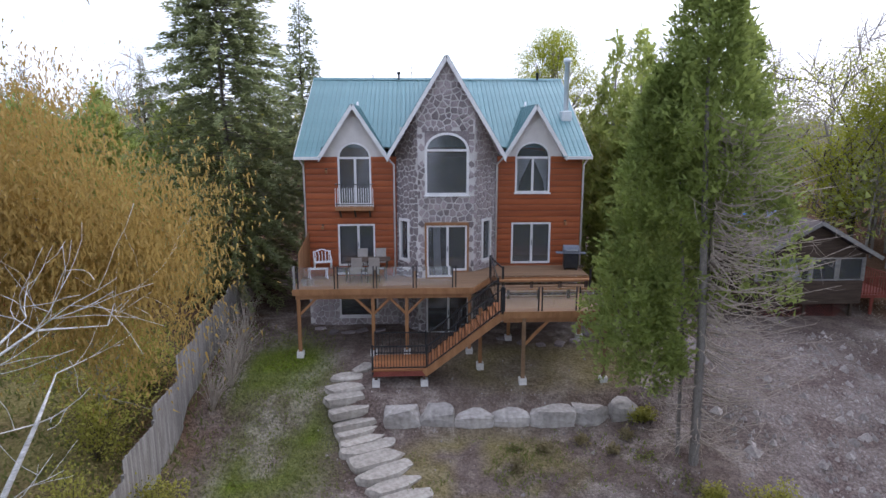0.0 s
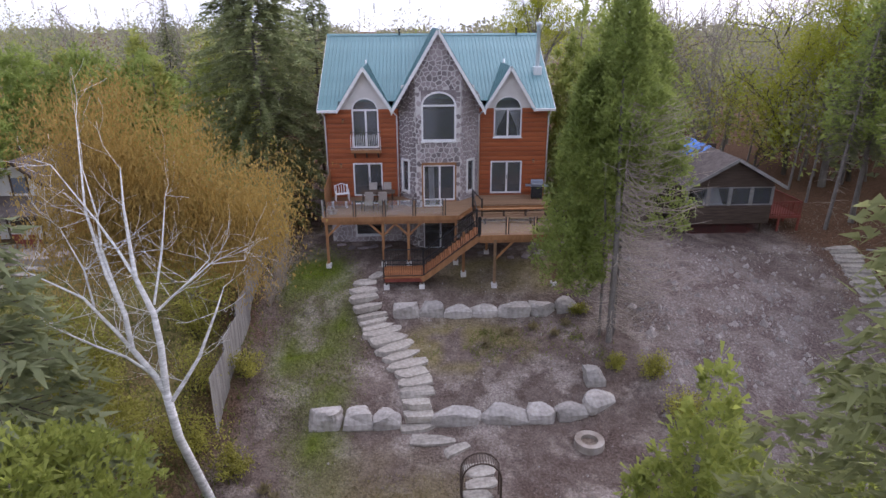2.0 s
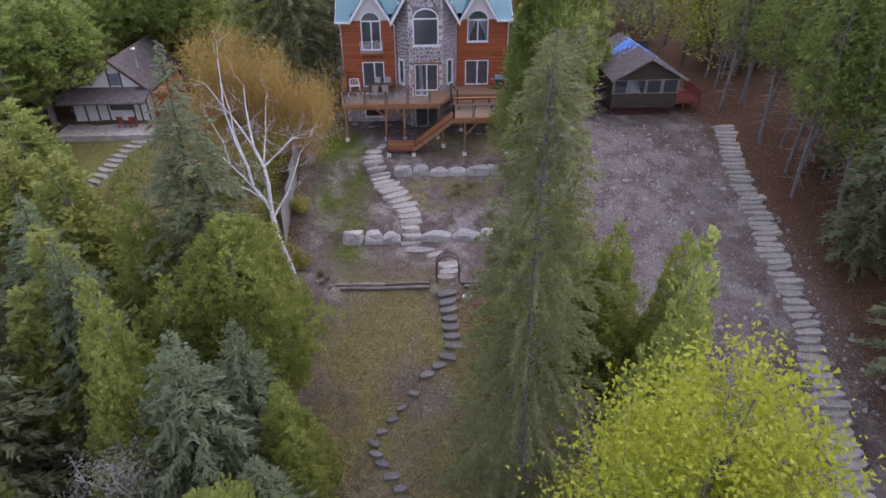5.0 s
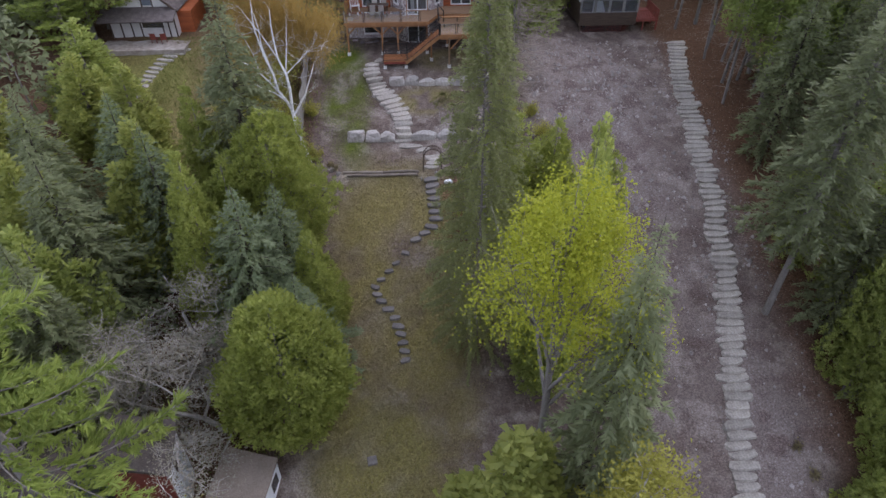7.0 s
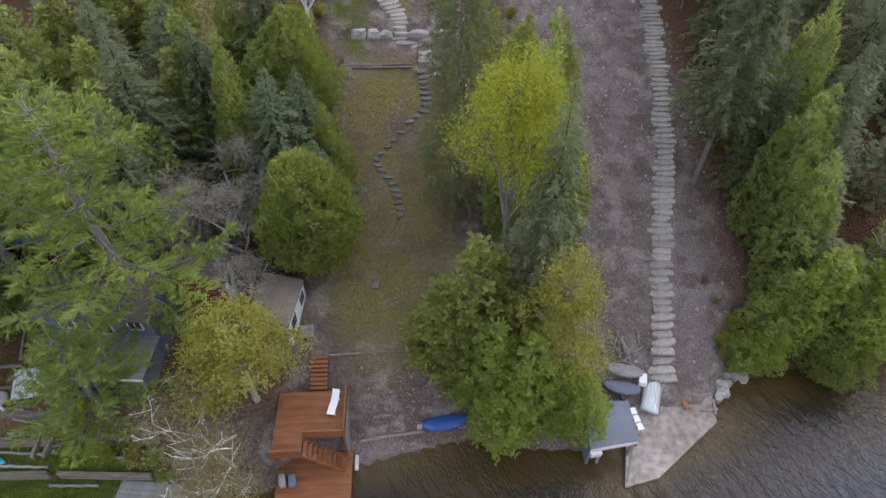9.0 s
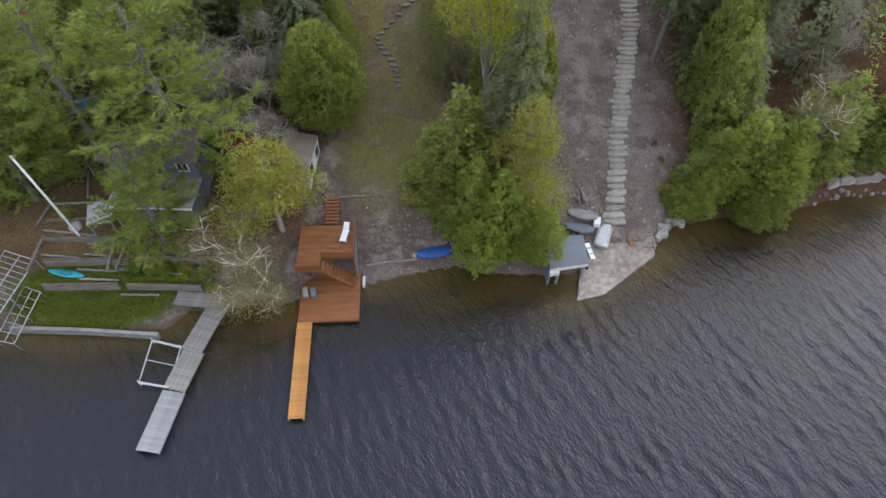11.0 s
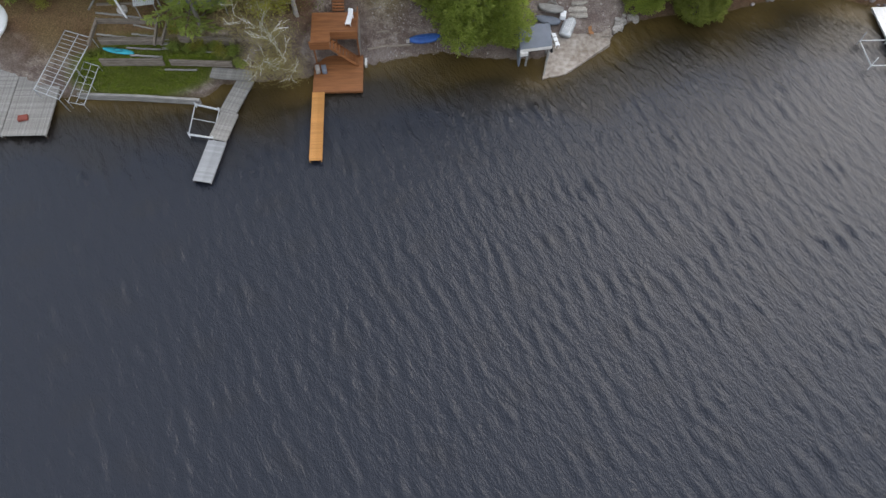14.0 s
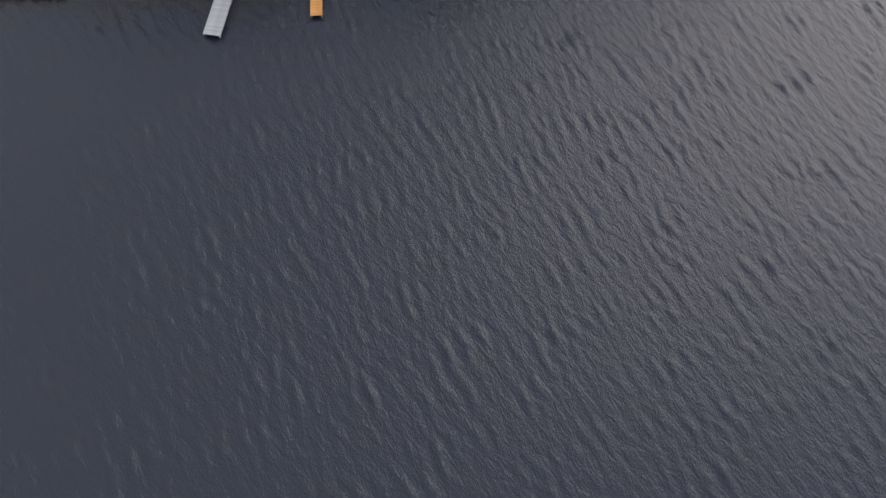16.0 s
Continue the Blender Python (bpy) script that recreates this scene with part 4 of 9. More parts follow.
# roof
roof = part("main_roof", bmesh.new(), M_ROOF, house, "teal standing-seam metal roof")
for sgn, y_eave in ((1, -0.08), (-1, 14.08)):
    a, b = Vector((0, y_eave, EAVE - 0.03)), Vector((0, RIDGE_Y, RIDGE))
    way = (b - a).normalized()
    up = Vector((1, 0, 0)).cross(way) * sgn
    width, count = 14.4 / 60, 60
    verts, faces = [], []
    prof = [(0, 0.0), (0.010, 0.026), (0.024, 0.026), (0.036, 0.0), (width * 0.5, 0.004), (width - 0.002, 0.0), (width - 0.002, -0.04), (0, -0.04)]
    for end in (a, b):
        verts += [tuple(end + Vector((u, 0, 0)) + up * h) for u, h in prof]
    n = len(prof)
    faces = [tuple(range(n)), tuple(range(2 * n - 1, n - 1, -1))] + [(i, i + n, (i + 1) % n + n, (i + 1) % n) for i in range(n)]
    kinds = []
    for cut in (0.0, 0.75):
        me = bpy.data.meshes.new("roof_panel")
        shift = way * (cut / way.y) if sgn > 0 else Vector()
        me.from_pydata([tuple(Vector(v) + shift) for v in verts[:n]] + verts[n:], [], faces)
        me.materials.append(M_ROOF)
        kinds.append(me)
    for i in range(count):
        x = -7.2 + i * width
        shared("roof_panel", kinds[int(-6.1 < x < 5.6)], roof, pose(x, 0, 0))
part("ridge_cap", prism(bmesh.new(), [(6.82, RIDGE - 0.06), (7.0, RIDGE + 0.07), (7.18, RIDGE - 0.06), (7.0, RIDGE + 0.03)], -7.22, 7.22, "x"), M_ROOF, roof)
for x0, x1 in ((-7.2, -6.02), (5.93, 7.2)):
    part("gutter", prism(bmesh.new(), [(-0.10, 7.86), (-0.24, 7.86), (-0.25, 8.0), (-0.10, 8.0)], x0, x1, "x"), M_WHITE, house, "white eaves gutter")
for x in (-7.22, 7.2):
    bm = bmesh.new()
    prism(bm, [(-0.1, 7.84), (-0.1, 8.02), (7.0, 12.2), (7.0, 12.0)], x, x + 0.03, "x")
    part("rake_board", bm, M_WHITE, house, "white rake board")
part("soffit", boxes((-7.18, -0.08, 7.86, -6.0, WALL + 0.02, 7.9), (5.93, -0.08, 7.86, 7.18, WALL + 0.02, 7.9)), M_WHITE, house)


def gable_roof(name, xc, half, z_top, z_low, y_front, y_low_back, y_top_back, label, rib=0.4):
    top = part(name, bmesh.new(), M_ROOF, house, label)
    for s in (-1, 1):
        ridge_f, low_f, low_b, ridge_b = Vector((xc, y_front, z_top)), Vector((xc + s * half, y_front, z_low)), Vector((xc + s * half, y_low_back, z_low)), Vector((xc, y_top_back, z_top))
        nrm = (low_f - ridge_f).cross(ridge_b - ridge_f).normalized()
        nrm = nrm if nrm.z > 0 else -nrm
        pts = [ridge_f, low_f, low_b, ridge_b]
        vs = [p + nrm * 0.045 for p in pts] + [p - nrm * 0.02 for p in pts]
        fs = [(0, 1, 2, 3), (7, 6, 5, 4), (0, 4, 5, 1), (1, 5, 6, 2), (2, 6, 7, 3), (3, 7, 4, 0)]
        mesh_object("roof_slope", vs, fs, M_ROOF, top)
        y = y_front + 0.1
        while y < y_top_back - 0.3:
            k = max(0.0, (y - y_low_back) / (y_top_back - y_low_back))
            lo = ridge_f + (low_f - ridge_f) * (1 - k)
            bm = bmesh.new()
            beam(bm, Vector((ridge_f.x, y, ridge_f.z)) + nrm * 0.06, Vector((lo.x, y, lo.z)) + nrm * 0.06, 0.03, 0.035)
            part("seam", bm, M_ROOF, top)
            y += rib
        w = 0.20
        bm = bmesh.new()
        slope = (low_f - ridge_f).normalized()
        drop = Vector((0, 0, -w / max(abs(slope.x), 0.3) * 0.62))
        quad = [ridge_f + nrm * 0.05, low_f + slope * 0.06 + nrm * 0.05, low_f + slope * 0.06 + drop, ridge_f + drop]
        a = [bm.verts.new(p + Vector((0, -0.05, 0))) for p in quad]
        b = [bm.verts.new(p + Vector((0, 0.02, 0))) for p in quad]
        bm.faces.new(a), bm.faces.new(b[::-1])
        for i in range(4):
            bm.faces.new((a[(i + 1) % 4], a[i], b[i], b[(i + 1) % 4]))
        bmesh.ops.recalc_face_normals(bm, faces=bm.faces[:])
        part("rake_board", bm, M_WHITE, top, "white rake board")
        mesh_object("soffit", [p - nrm * 0.06 + Vector((0, 0.01, 0)) for p in (ridge_f, low_f)] + [p - nrm * 0.06 for p in (Vector((low_f.x, WALL, low_f.z)), Vector((xc, WALL, z_top)))], [(0, 1, 2, 3)], M_WHITE, top)
    return top


gable_roof("centre_gable_roof", 0.03, 2.74, 12.56, 8.08, -1.2, 0.12, 7.35, "steep teal gable roof with white rake boards")
gable_roof("dormer_roof", -4.40, 1.62, 10.46, 8.02, 0.0, 0.02, 4.15, "small teal dormer roof with white rake boards")
gable_roof("dormer_roof", 4.44, 1.50, 10.46, 8.06, 0.0, 0.02, 4.15, "small teal dormer roof with white rake boards")
for xc, x0, x1, half, rise in ((-4.40, L_UP[0], L_UP[1], 1.62, 0.75), (4.44, R_UP[0], R_UP[1], 1.50, 0.78)):
    arch = arch_points(x0, x1, 7.92, rise)
    mid = len(arch) // 2
    peak = (xc, 10.42)
    bm = bmesh.new()
    prism(bm, [(xc - half, 7.98), (x0, 7.98)] + [p for p in arch[1:mid + 1]] + [peak], WALL - 0.02, WALL + 0.2, "y")
    part("dormer_wall", bm, M_STUCCO, house, "off-white stucco dormer face")
    bm = bmesh.new()
    prism(bm, [peak] + [p for p in arch[mid:-1]] + [(x1, 7.98), (xc + half, 7.98)], WALL - 0.02, WALL + 0.2, "y")
    part("dormer_wall", bm, M_STUCCO, house, "off-white stucco dormer face")
for x, path in ((-6.78, [(-6.95, -0.1, 7.85, 0.045), (-6.84, 0.32, 7.55, 0.045), (-6.84, 0.34, 2.5, 0.045)]), (6.9, [(6.98, -0.1, 7.85, 0.045), (6.92, 0.32, 7.55, 0.045), (6.92, 0.34, 2.5, 0.045)]),
                (-2.5, [(-2.78, -0.1, 7.95, 0.05), (-2.46, 0.30, 7.6, 0.05), (-2.46, 0.34, 2.5, 0.05)]), (2.6, [(2.86, -0.1, 7.95, 0.05), (2.60, 0.30, 7.6, 0.05), (2.60, 0.34, 2.5, 0.05)])):
    pipe("downspout", [path], M_WHITE, house, 8, "white downspout")
pipe("stove_pipe", [[(6.6, 3.1, 9.7, 0.13), (6.6, 3.1, 12.7, 0.13), (6.6, 3.1, 12.72, 0.19), (6.6, 3.1, 12.95, 0.19)]], M_FLASH, house, 12, "galvanised stove pipe")
part("pipe_flashing", boxes((6.33, 2.85, 9.7, 6.87, 3.4, 10.25), bevel=0.03), M_FLASH, house, "galvanised flashing box")
for x in (-2.3, 5.77):
    pipe("roof_vent", [[(x, 6.9, 12.1, 0.06), (x, 6.9, 12.45, 0.06), (x, 6.9, 12.46, 0.10), (x, 6.9, 12.56, 0.10)]], M_BLACK, house, 8, "black roof vent")
for x in (-4.40, 4.44):
    pipe("roof_vent", [[(x, 3.2, 10.45, 0.08), (x, 3.2, 10.72, 0.05)]], M_FLASH, house, 8)
for x, z in ((-6.01, 4.55), (6.09, 4.69), (-5.75, 7.3)):
    lantern = part("wall_lantern", boxes((x - 0.05, 0.30, z - 0.10, x + 0.05, 0.39, z + 0.12), bevel=0.01), M_BLACK, house, "black wall lantern")
    part("lamp_glass", boxes((x - 0.06, 0.18, z - 0.12, x + 0.06, 0.30, z + 0.06), bevel=0.02), M_TIMBER, lantern)
# balcony in front of the upper door
balcony = part("balcony", boxes((-5.30, -0.25, 5.42, -3.46, 0.36, 5.60)), M_TIMBER, house, "small timber balcony with white balusters and black rails")
for z in (5.72, 6.68):
    part("rail", bars(((-5.28, -0.22, z), (-3.48, -0.22, z), 0.04), ((-5.28, -0.22, z), (-5.28, 0.36, z), 0.04), ((-3.48, -0.22, z), (-3.48, 0.36, z), 0.04)), M_BLACK, balcony)
for i in range(17):
    part("baluster", boxes((-5.28 + i * 0.1125 - 0.012, -0.232, 5.60, -5.28 + i * 0.1125 + 0.012, -0.208, 6.52)), M_PLASTIC, balcony)
for x in (-5.1, -4.38, -3.66):
    part("bracket", bars(((x, 0.36, 5.05), (x, -0.12, 5.42), 0.08)), M_DARKWOOD, balcony)

# ---- decks ----
deck = thing("deck", "raised brown timber deck on posts before the house", "deck")
corner = [(-6.72, -4.05), (1.02, -4.05), (2.08, -2.0), (6.72, -2.0)]


def board_run(parent, y0, y1, z, ends, mat, width=0.14):
    y = y0
    while y < y1 - 0.03:
        a, b = ends(y + width / 2)
        part("board", boxes((a, y, z - 0.035, b, min(y + width - 0.008, y1), z)), mat, parent)
        y += width


upper = part("upper_deck", boxes((-6.66, -3.98, DECK - 0.24, 0.95, -3.94, DECK - 0.04), (-6.66, -0.9, DECK - 0.24, 6.6, -0.86, DECK - 0.04)), M_TIMBER, deck)
board_run(upper, -4.05, 0.34, DECK, lambda y: (-6.74, 6.74 if y > -2.0 else 1.02 + (y + 4.05) * 0.517), M_DECK)
part("fascia", boxes((-6.78, -4.09, DECK - 0.27, 1.04, -4.052, DECK - 0.005)), M_TIMBER, upper)
part("fascia", bars(((1.04, -4.07, DECK - 0.14), (2.1, -2.02, DECK - 0.14), 0.04, 0.26)), M_TIMBER, upper)
part("fascia", boxes((2.1, -2.06, DECK - 0.20, 6.78, -2.02, DECK - 0.04)), M_TIMBER, upper)
part("fascia", boxes((-6.78, -4.05, DECK - 0.27, -6.745, 0.3, DECK - 0.005)), M_TIMBER, upper)
lower = part("lower_deck", boxes((2.02, -6.5, LOW - 0.22, 2.06, -2.1, LOW - 0.04), (6.4, -6.5, LOW - 0.22, 6.44, -2.1, LOW - 0.04)), M_TIMBER, deck)
board_run(lower, -6.6, -2.1, LOW, lambda y: (1.98, 6.46), M_DECK)
part("fascia", boxes((1.95, -6.645, LOW - 0.27, 6.5, -6.605, LOW - 0.005)), M_TIMBER, lower)
part("fascia", boxes((6.465, -6.6, LOW - 0.27, 6.5, -2.1, LOW - 0.005)), M_TIMBER, lower)
for y, z in ((-2.40, DECK - 0.18), (-2.72, LOW + 0.02)):
    part("step_tread", boxes((2.25, y - 0.02, z - 0.04, 6.5, y + 0.32, z + 0.02)), M_DECK, deck)
part("bench", boxes((2.3, -3.25, LOW + 0.40, 6.45, -2.98, LOW + 0.46)), M_TIMBER, deck, "long plank bench")
for x in (2.5, 3.8, 5.1, 6.3):
    part("bench_leg", boxes((x - 0.06, -3.2, LOW, x + 0.06, -3.03, LOW + 0.40)), M_DARKWOOD, deck)


def post(x, y, z_top, parent=deck, w=0.15, mat=M_TIMBER, name="post"):
    z0 = float(ground_z(x, y))
    part(name, boxes((x - w / 2, y - w / 2, z0 + 0.22, x + w / 2, y + w / 2, z_top), bevel=0.01), mat, parent)
    part("footing", prism(bmesh.new(), [(x - 0.15, y - 0.15), (x + 0.15, y - 0.15), (x + 0.15, y + 0.15), (x - 0.15, y + 0.15)], z0 - 0.4, z0 + 0.24, "z"), M_FOOT, parent, "concrete footing")


for x in (-6.55, -3.33, -1.86, 0.9):
    post(x, -3.92, DECK - 0.27)
for x in (2.86, 6.2):
    post(x, -6.5, LOW - 0.27, mat=M_DECK)
for x, y in ((1.25, -5.2), (2.9, -2.3), (6.3, -2.3)):
    post(x, y, LOW - 0.25)
part("beam", boxes((-6.66, -4.0, DECK - 0.46, 0.98, -3.86, DECK - 0.28)), M_TIMBER, deck)
part("beam", boxes((2.02, -6.56, LOW - 0.46, 6.44, -6.42, LOW - 0.28)), M_TIMBER, deck)
for x, s in ((-6.55, 1), (-3.33, -1), (-3.33, 1), (-1.86, -1), (-1.86, 1)):
    part("brace", bars(((x + s * 0.05, -3.92, DECK - 1.15), (x + s * 0.78, -3.92, DECK - 0.42), 0.10)), M_TIMBER, deck)
for x, s in ((2.86, 1), (6.2, -1)):
    part("brace", bars(((x + s * 0.05, -6.5, LOW - 1.4), (x + s * 0.98, -6.5, LOW - 0.42), 0.11)), M_TIMBER, deck)


def rail_pair(x, y, z, along=(1, 0)):
    for s in (-0.07, 0.07):
        part("rail_post", boxes((x + s * along[0] - 0.025, y + s * along[1] - 0.025, z, x + s * along[0] + 0.025, y + s * along[1] + 0.025, z + 0.98)), M_BLACK, deck)


def glass_run(a, b, z):
    pane = mesh_object("glass_panel", [(*a, z + 0.10), (*b, z + 0.10), (*b, z + 0.94), (*a, z + 0.94)], [(0, 1, 2, 3)], M_RAILGLASS, deck)
    pane.visible_shadow = False


xs = [-6.60, -4.90, -3.22, -1.50, 0.22]
for x in xs:
    rail_pair(x, -3.98, DECK)
for a, b in zip(xs, xs[1:]):
    glass_run((a + 0.1, -3.98), (b - 0.1, -3.98), DECK)
part("rail_post", boxes((-6.74, -4.03, DECK, -6.64, -3.93, DECK + 1.0)), M_OLDWOOD, deck)
xs = [1.99, 3.5, 5.02, 6.38]
for x in xs:
    rail_pair(x, -6.53, LOW)
for a, b in zip(xs, xs[1:]):
    glass_run((a + 0.1, -6.53), (b - 0.1, -6.53), LOW)
for y in (-5.0, -3.4):
    rail_pair(6.40, y, LOW, (0, 1))
for i in range(15):
    part("screen_board", boxes((-6.735, -2.60 + i * 0.2, DECK, -6.70, -2.41 + i * 0.2, DECK + 1.3 + 0.035 * i)), M_TIMBER, deck)

# platform and stairs
PLAT = -0.24
platform = part("platform", boxes((-3.22, -6.58, PLAT - 0.26, -1.05, -4.85, PLAT - 0.04)), M_LATTICE, deck, "red-brown landing platform")
board_run(platform, -6.62, -4.8, PLAT, lambda y: (-3.26, -1.03), M_LAKEDECK)
for x, y in ((-3.1, -6.45), (-1.15, -6.45), (-3.1, -5.0)):
    post(x, y, PLAT - 0.26, w=0.12, mat=M_DARKWOOD)


def baluster_run(parent, a, b, z0, z1, n, top_name="handrail"):
    a, b = Vector(a), Vector(b)
    for z in (z0 + 0.10, z1):
        part(top_name, bars((a + Vector((0, 0, z)), b + Vector((0, 0, z)), 0.045)), M_BLACK, parent)
    for i in range(n + 1):
        p = a + (b - a) * i / n
        part("baluster", bars((p + Vector((0, 0, z0 + 0.10)), p + Vector((0, 0, z1)), 0.02)), M_BLACK, parent)


baluster_run(platform, (-3.22, -6.56, 0), (-1.05, -6.56, 0), PLAT, PLAT + 1.0, 18)
baluster_run(platform, (-1.05, -4.85, 0), (-3.22, -4.85, 0), PLAT, PLAT + 1.0, 14)
for x, y in ((-3.22, -6.56), (-1.05, -6.56), (-1.05, -4.85), (-3.22, -4.85)):
    part("rail_post", boxes((x - 0.035, y - 0.035, PLAT - 0.2, x + 0.035, y + 0.035, PLAT + 1.06)), M_BLACK, platform)
stairs = part("stairs", bmesh.new(), M_LAKEDECK, deck, "straight timber stairs with black railing")
RISERS = 13
rise, run = (LOW - PLAT) / RISERS, 3.05 / RISERS
for i in range(RISERS):
    x = -1.05 + i * run
    part("tread", boxes((x, -6.55, PLAT + (i + 1) * rise - 0.05, x + run + 0.04, -5.2, PLAT + (i + 1) * rise)), M_LAKEDECK, stairs)
    part("riser", boxes((x + 0.02, -6.52, PLAT + i * rise, x + 0.045, -5.23, PLAT + (i + 1) * rise - 0.05)), M_LAKEDECK, stairs)
for y in (-6.60, -5.16):
    part("stringer", bars(((-1.15, y, PLAT - 0.16), (2.02, y, LOW - 0.14), 0.05, 0.30)), M_TIMBER, stairs)
    for h in (0.12, 0.98):
        part("handrail", bars(((-1.05, y, PLAT + h), (2.0, y, LOW + h), 0.045)), M_BLACK, stairs)
    for i in range(25):
        k = (i + 0.5) / 25
        x, z = -1.05 + 3.05 * k, PLAT + (LOW - PLAT) * k
        part("baluster", boxes((x - 0.011, y - 0.011, z + 0.12, x + 0.011, y + 0.011, z + 0.98)), M_BLACK, stairs)
for x, y, z in ((1.98, -6.6, LOW), (1.98, -5.16, LOW), (2.02, -2.2, DECK), (2.5, -3.0, LOW)):
    part("rail_post", boxes((x - 0.045, y - 0.045, z - 0.1, x + 0.045, y + 0.045, z + 1.05)), M_BLACK, stairs)
part("handrail", bars(((1.98, -5.16, LOW + 1.0), (2.02, -2.2, DECK + 1.0), 0.05)), M_BLACK, stairs)
part("handrail", bars(((2.02, -2.2, DECK + 0.98), (2.5, -3.0, LOW + 0.95), 0.05)), M_BLACK, stairs)
for i in range(6):
    part("baluster", bars(((2.02, -2.3 - 0.47 * i, LOW + 0.1), (2.02, -2.3 - 0.47 * i, DECK + 0.9 - 0.05 * i), 0.022)), M_BLACK, stairs)


# ---- things on the deck ----
def patio_chair():
    chair = thing("patio_chair", "grey-beige mesh patio chair at the deck table", "chair", group="chairs round the deck table")
    part("seat", boxes((-0.25, -0.25, 0.40, 0.25, 0.25, 0.43), bevel=0.01), M_GREYFABRIC, chair)
    bm = bmesh.new()
    beam(bm, (0, 0.24, 0.42), (0, 0.36, 1.02), 0.50, 0.03)
    bmesh.ops.rotate(bm, verts=bm.verts[:], cent=(0, 0.3, 0.7), matrix=Matrix.Identity(3))
    part("backrest", bm, M_GREYFABRIC, chair)
    for x in (-0.26, 0.26):
        pipe("armrest", [[(x, -0.22, 0.0, 0.014), (x, -0.24, 0.62, 0.014), (x, 0.26, 0.64, 0.014), (x, 0.30, 0.40, 0.014)]], M_DARKWOOD, chair, 5)
        pipe("leg", [[(x, 0.22, 0.42, 0.014), (x, 0.30, 0.0, 0.014)]], M_DARKWOOD, chair, 5)
    return chair


ch = patio_chair()
for i, (x, y, r) in enumerate(((-4.15, -2.0, 180), (-3.35, -2.0, 180), (-4.05, -0.35, 0), (-3.15, -0.35, 0))):
    m = pose(x, y, DECK, 0, 0, r)
    (ch if i == 0 else copy_thing(ch, m)).matrix_basis = m
table = thing("deck_table", "pale rectangular patio table on the deck", "table", (-3.7, -1.2, DECK))
part("tabletop", boxes((-1.05, -0.48, 0.70, 1.05, 0.48, 0.74), bevel=0.012), M_DARKWOOD, table)
for x in (-0.9, 0.9):
    for y in (-0.38, 0.38):
        part("leg", boxes((x - 0.025, y - 0.025, 0, x + 0.025, y + 0.025, 0.70)), M_DARKWOOD, table)
seat = thing("garden_bench", "white cast-metal garden bench with scrolled ends", "bench", (-5.95, -0.5, DECK), 15)
for k in range(5):
    part("seat_slat", boxes((-0.42, -0.20 + k * 0.09, 0.44, 0.42, -0.13 + k * 0.09, 0.465)), M_PLASTIC, seat)
for x in (-0.40, 0.40):
    pipe("leg", [[(x, -0.22, 0, 0.032), (x, -0.12, 0.25, 0.032), (x, -0.24, 0.45, 0.032), (x, 0.0, 0.68, 0.032), (x, 0.26, 0.62, 0.032)]], M_PLASTIC, seat, 5)
    pipe("leg", [[(x, 0.30, 0, 0.032), (x, 0.20, 0.25, 0.032), (x, 0.24, 0.5, 0.032), (x, 0.32, 0.95, 0.032)]], M_PLASTIC, seat, 5)
pipe("backrest", [[(-0.40, 0.31, 0.9, 0.032), (0, 0.34, 1.02, 0.032), (0.40, 0.31, 0.9, 0.032)]] + [[(-0.32 + 0.16 * i, 0.22, 0.46, 0.024), (-0.28 + 0.15 * i, 0.27, 0.7, 0.024), (-0.34 + 0.17 * i, 0.31, 0.92, 0.024)] for i in range(5)], M_PLASTIC, seat, 5)
grill = thing("barbecue_grill", "steel and black gas barbecue on the deck", "barbecue", (6.2, -0.6, DECK), -8)
part("cabinet", boxes((-0.35, -0.26, 0.08, 0.35, 0.26, 0.80), bevel=0.015), M_BLACK, grill)
part("cabinet_door", boxes((-0.32, -0.285, 0.14, 0.32, -0.262, 0.70), bevel=0.006), M_BLACK, grill)
bm = bmesh.new()
prism(bm, [(-0.30, 0.82), (-0.30, 1.0), (-0.18, 1.16), (0.06, 1.2), (0.26, 1.08), (0.28, 0.82)], -0.38, 0.38, "x")
part("lid", bm, M_GREYROOF, grill, "dark grey steel hood")
part("handle", bars(((-0.28, -0.36, 1.0), (0.28, -0.36, 1.0), 0.03)), M_ALU, grill)
for s in (-1, 1):
    part("side_shelf", boxes((s * 0.38, -0.24, 0.80, s * 0.72, 0.24, 0.84), bevel=0.01), M_GREYROOF, grill)
for x in (-0.28, 0.28):
    part("caster", boxes((x - 0.03, -0.2, 0, x + 0.03, -0.12, 0.09), bevel=0.01), M_RUBBER, grill)
for x, y in ((-6.35, -2.9), (-6.1, -2.85)):
    pot = thing("plant_pot", "grey empty plant pot on the deck", "pot", (x, y, DECK))
    pipe("body", [[(0, 0, 0, 0.11), (0, 0, 0.26, 0.15), (0, 0, 0.28, 0.16)]], M_CONCRETE, pot, 10)


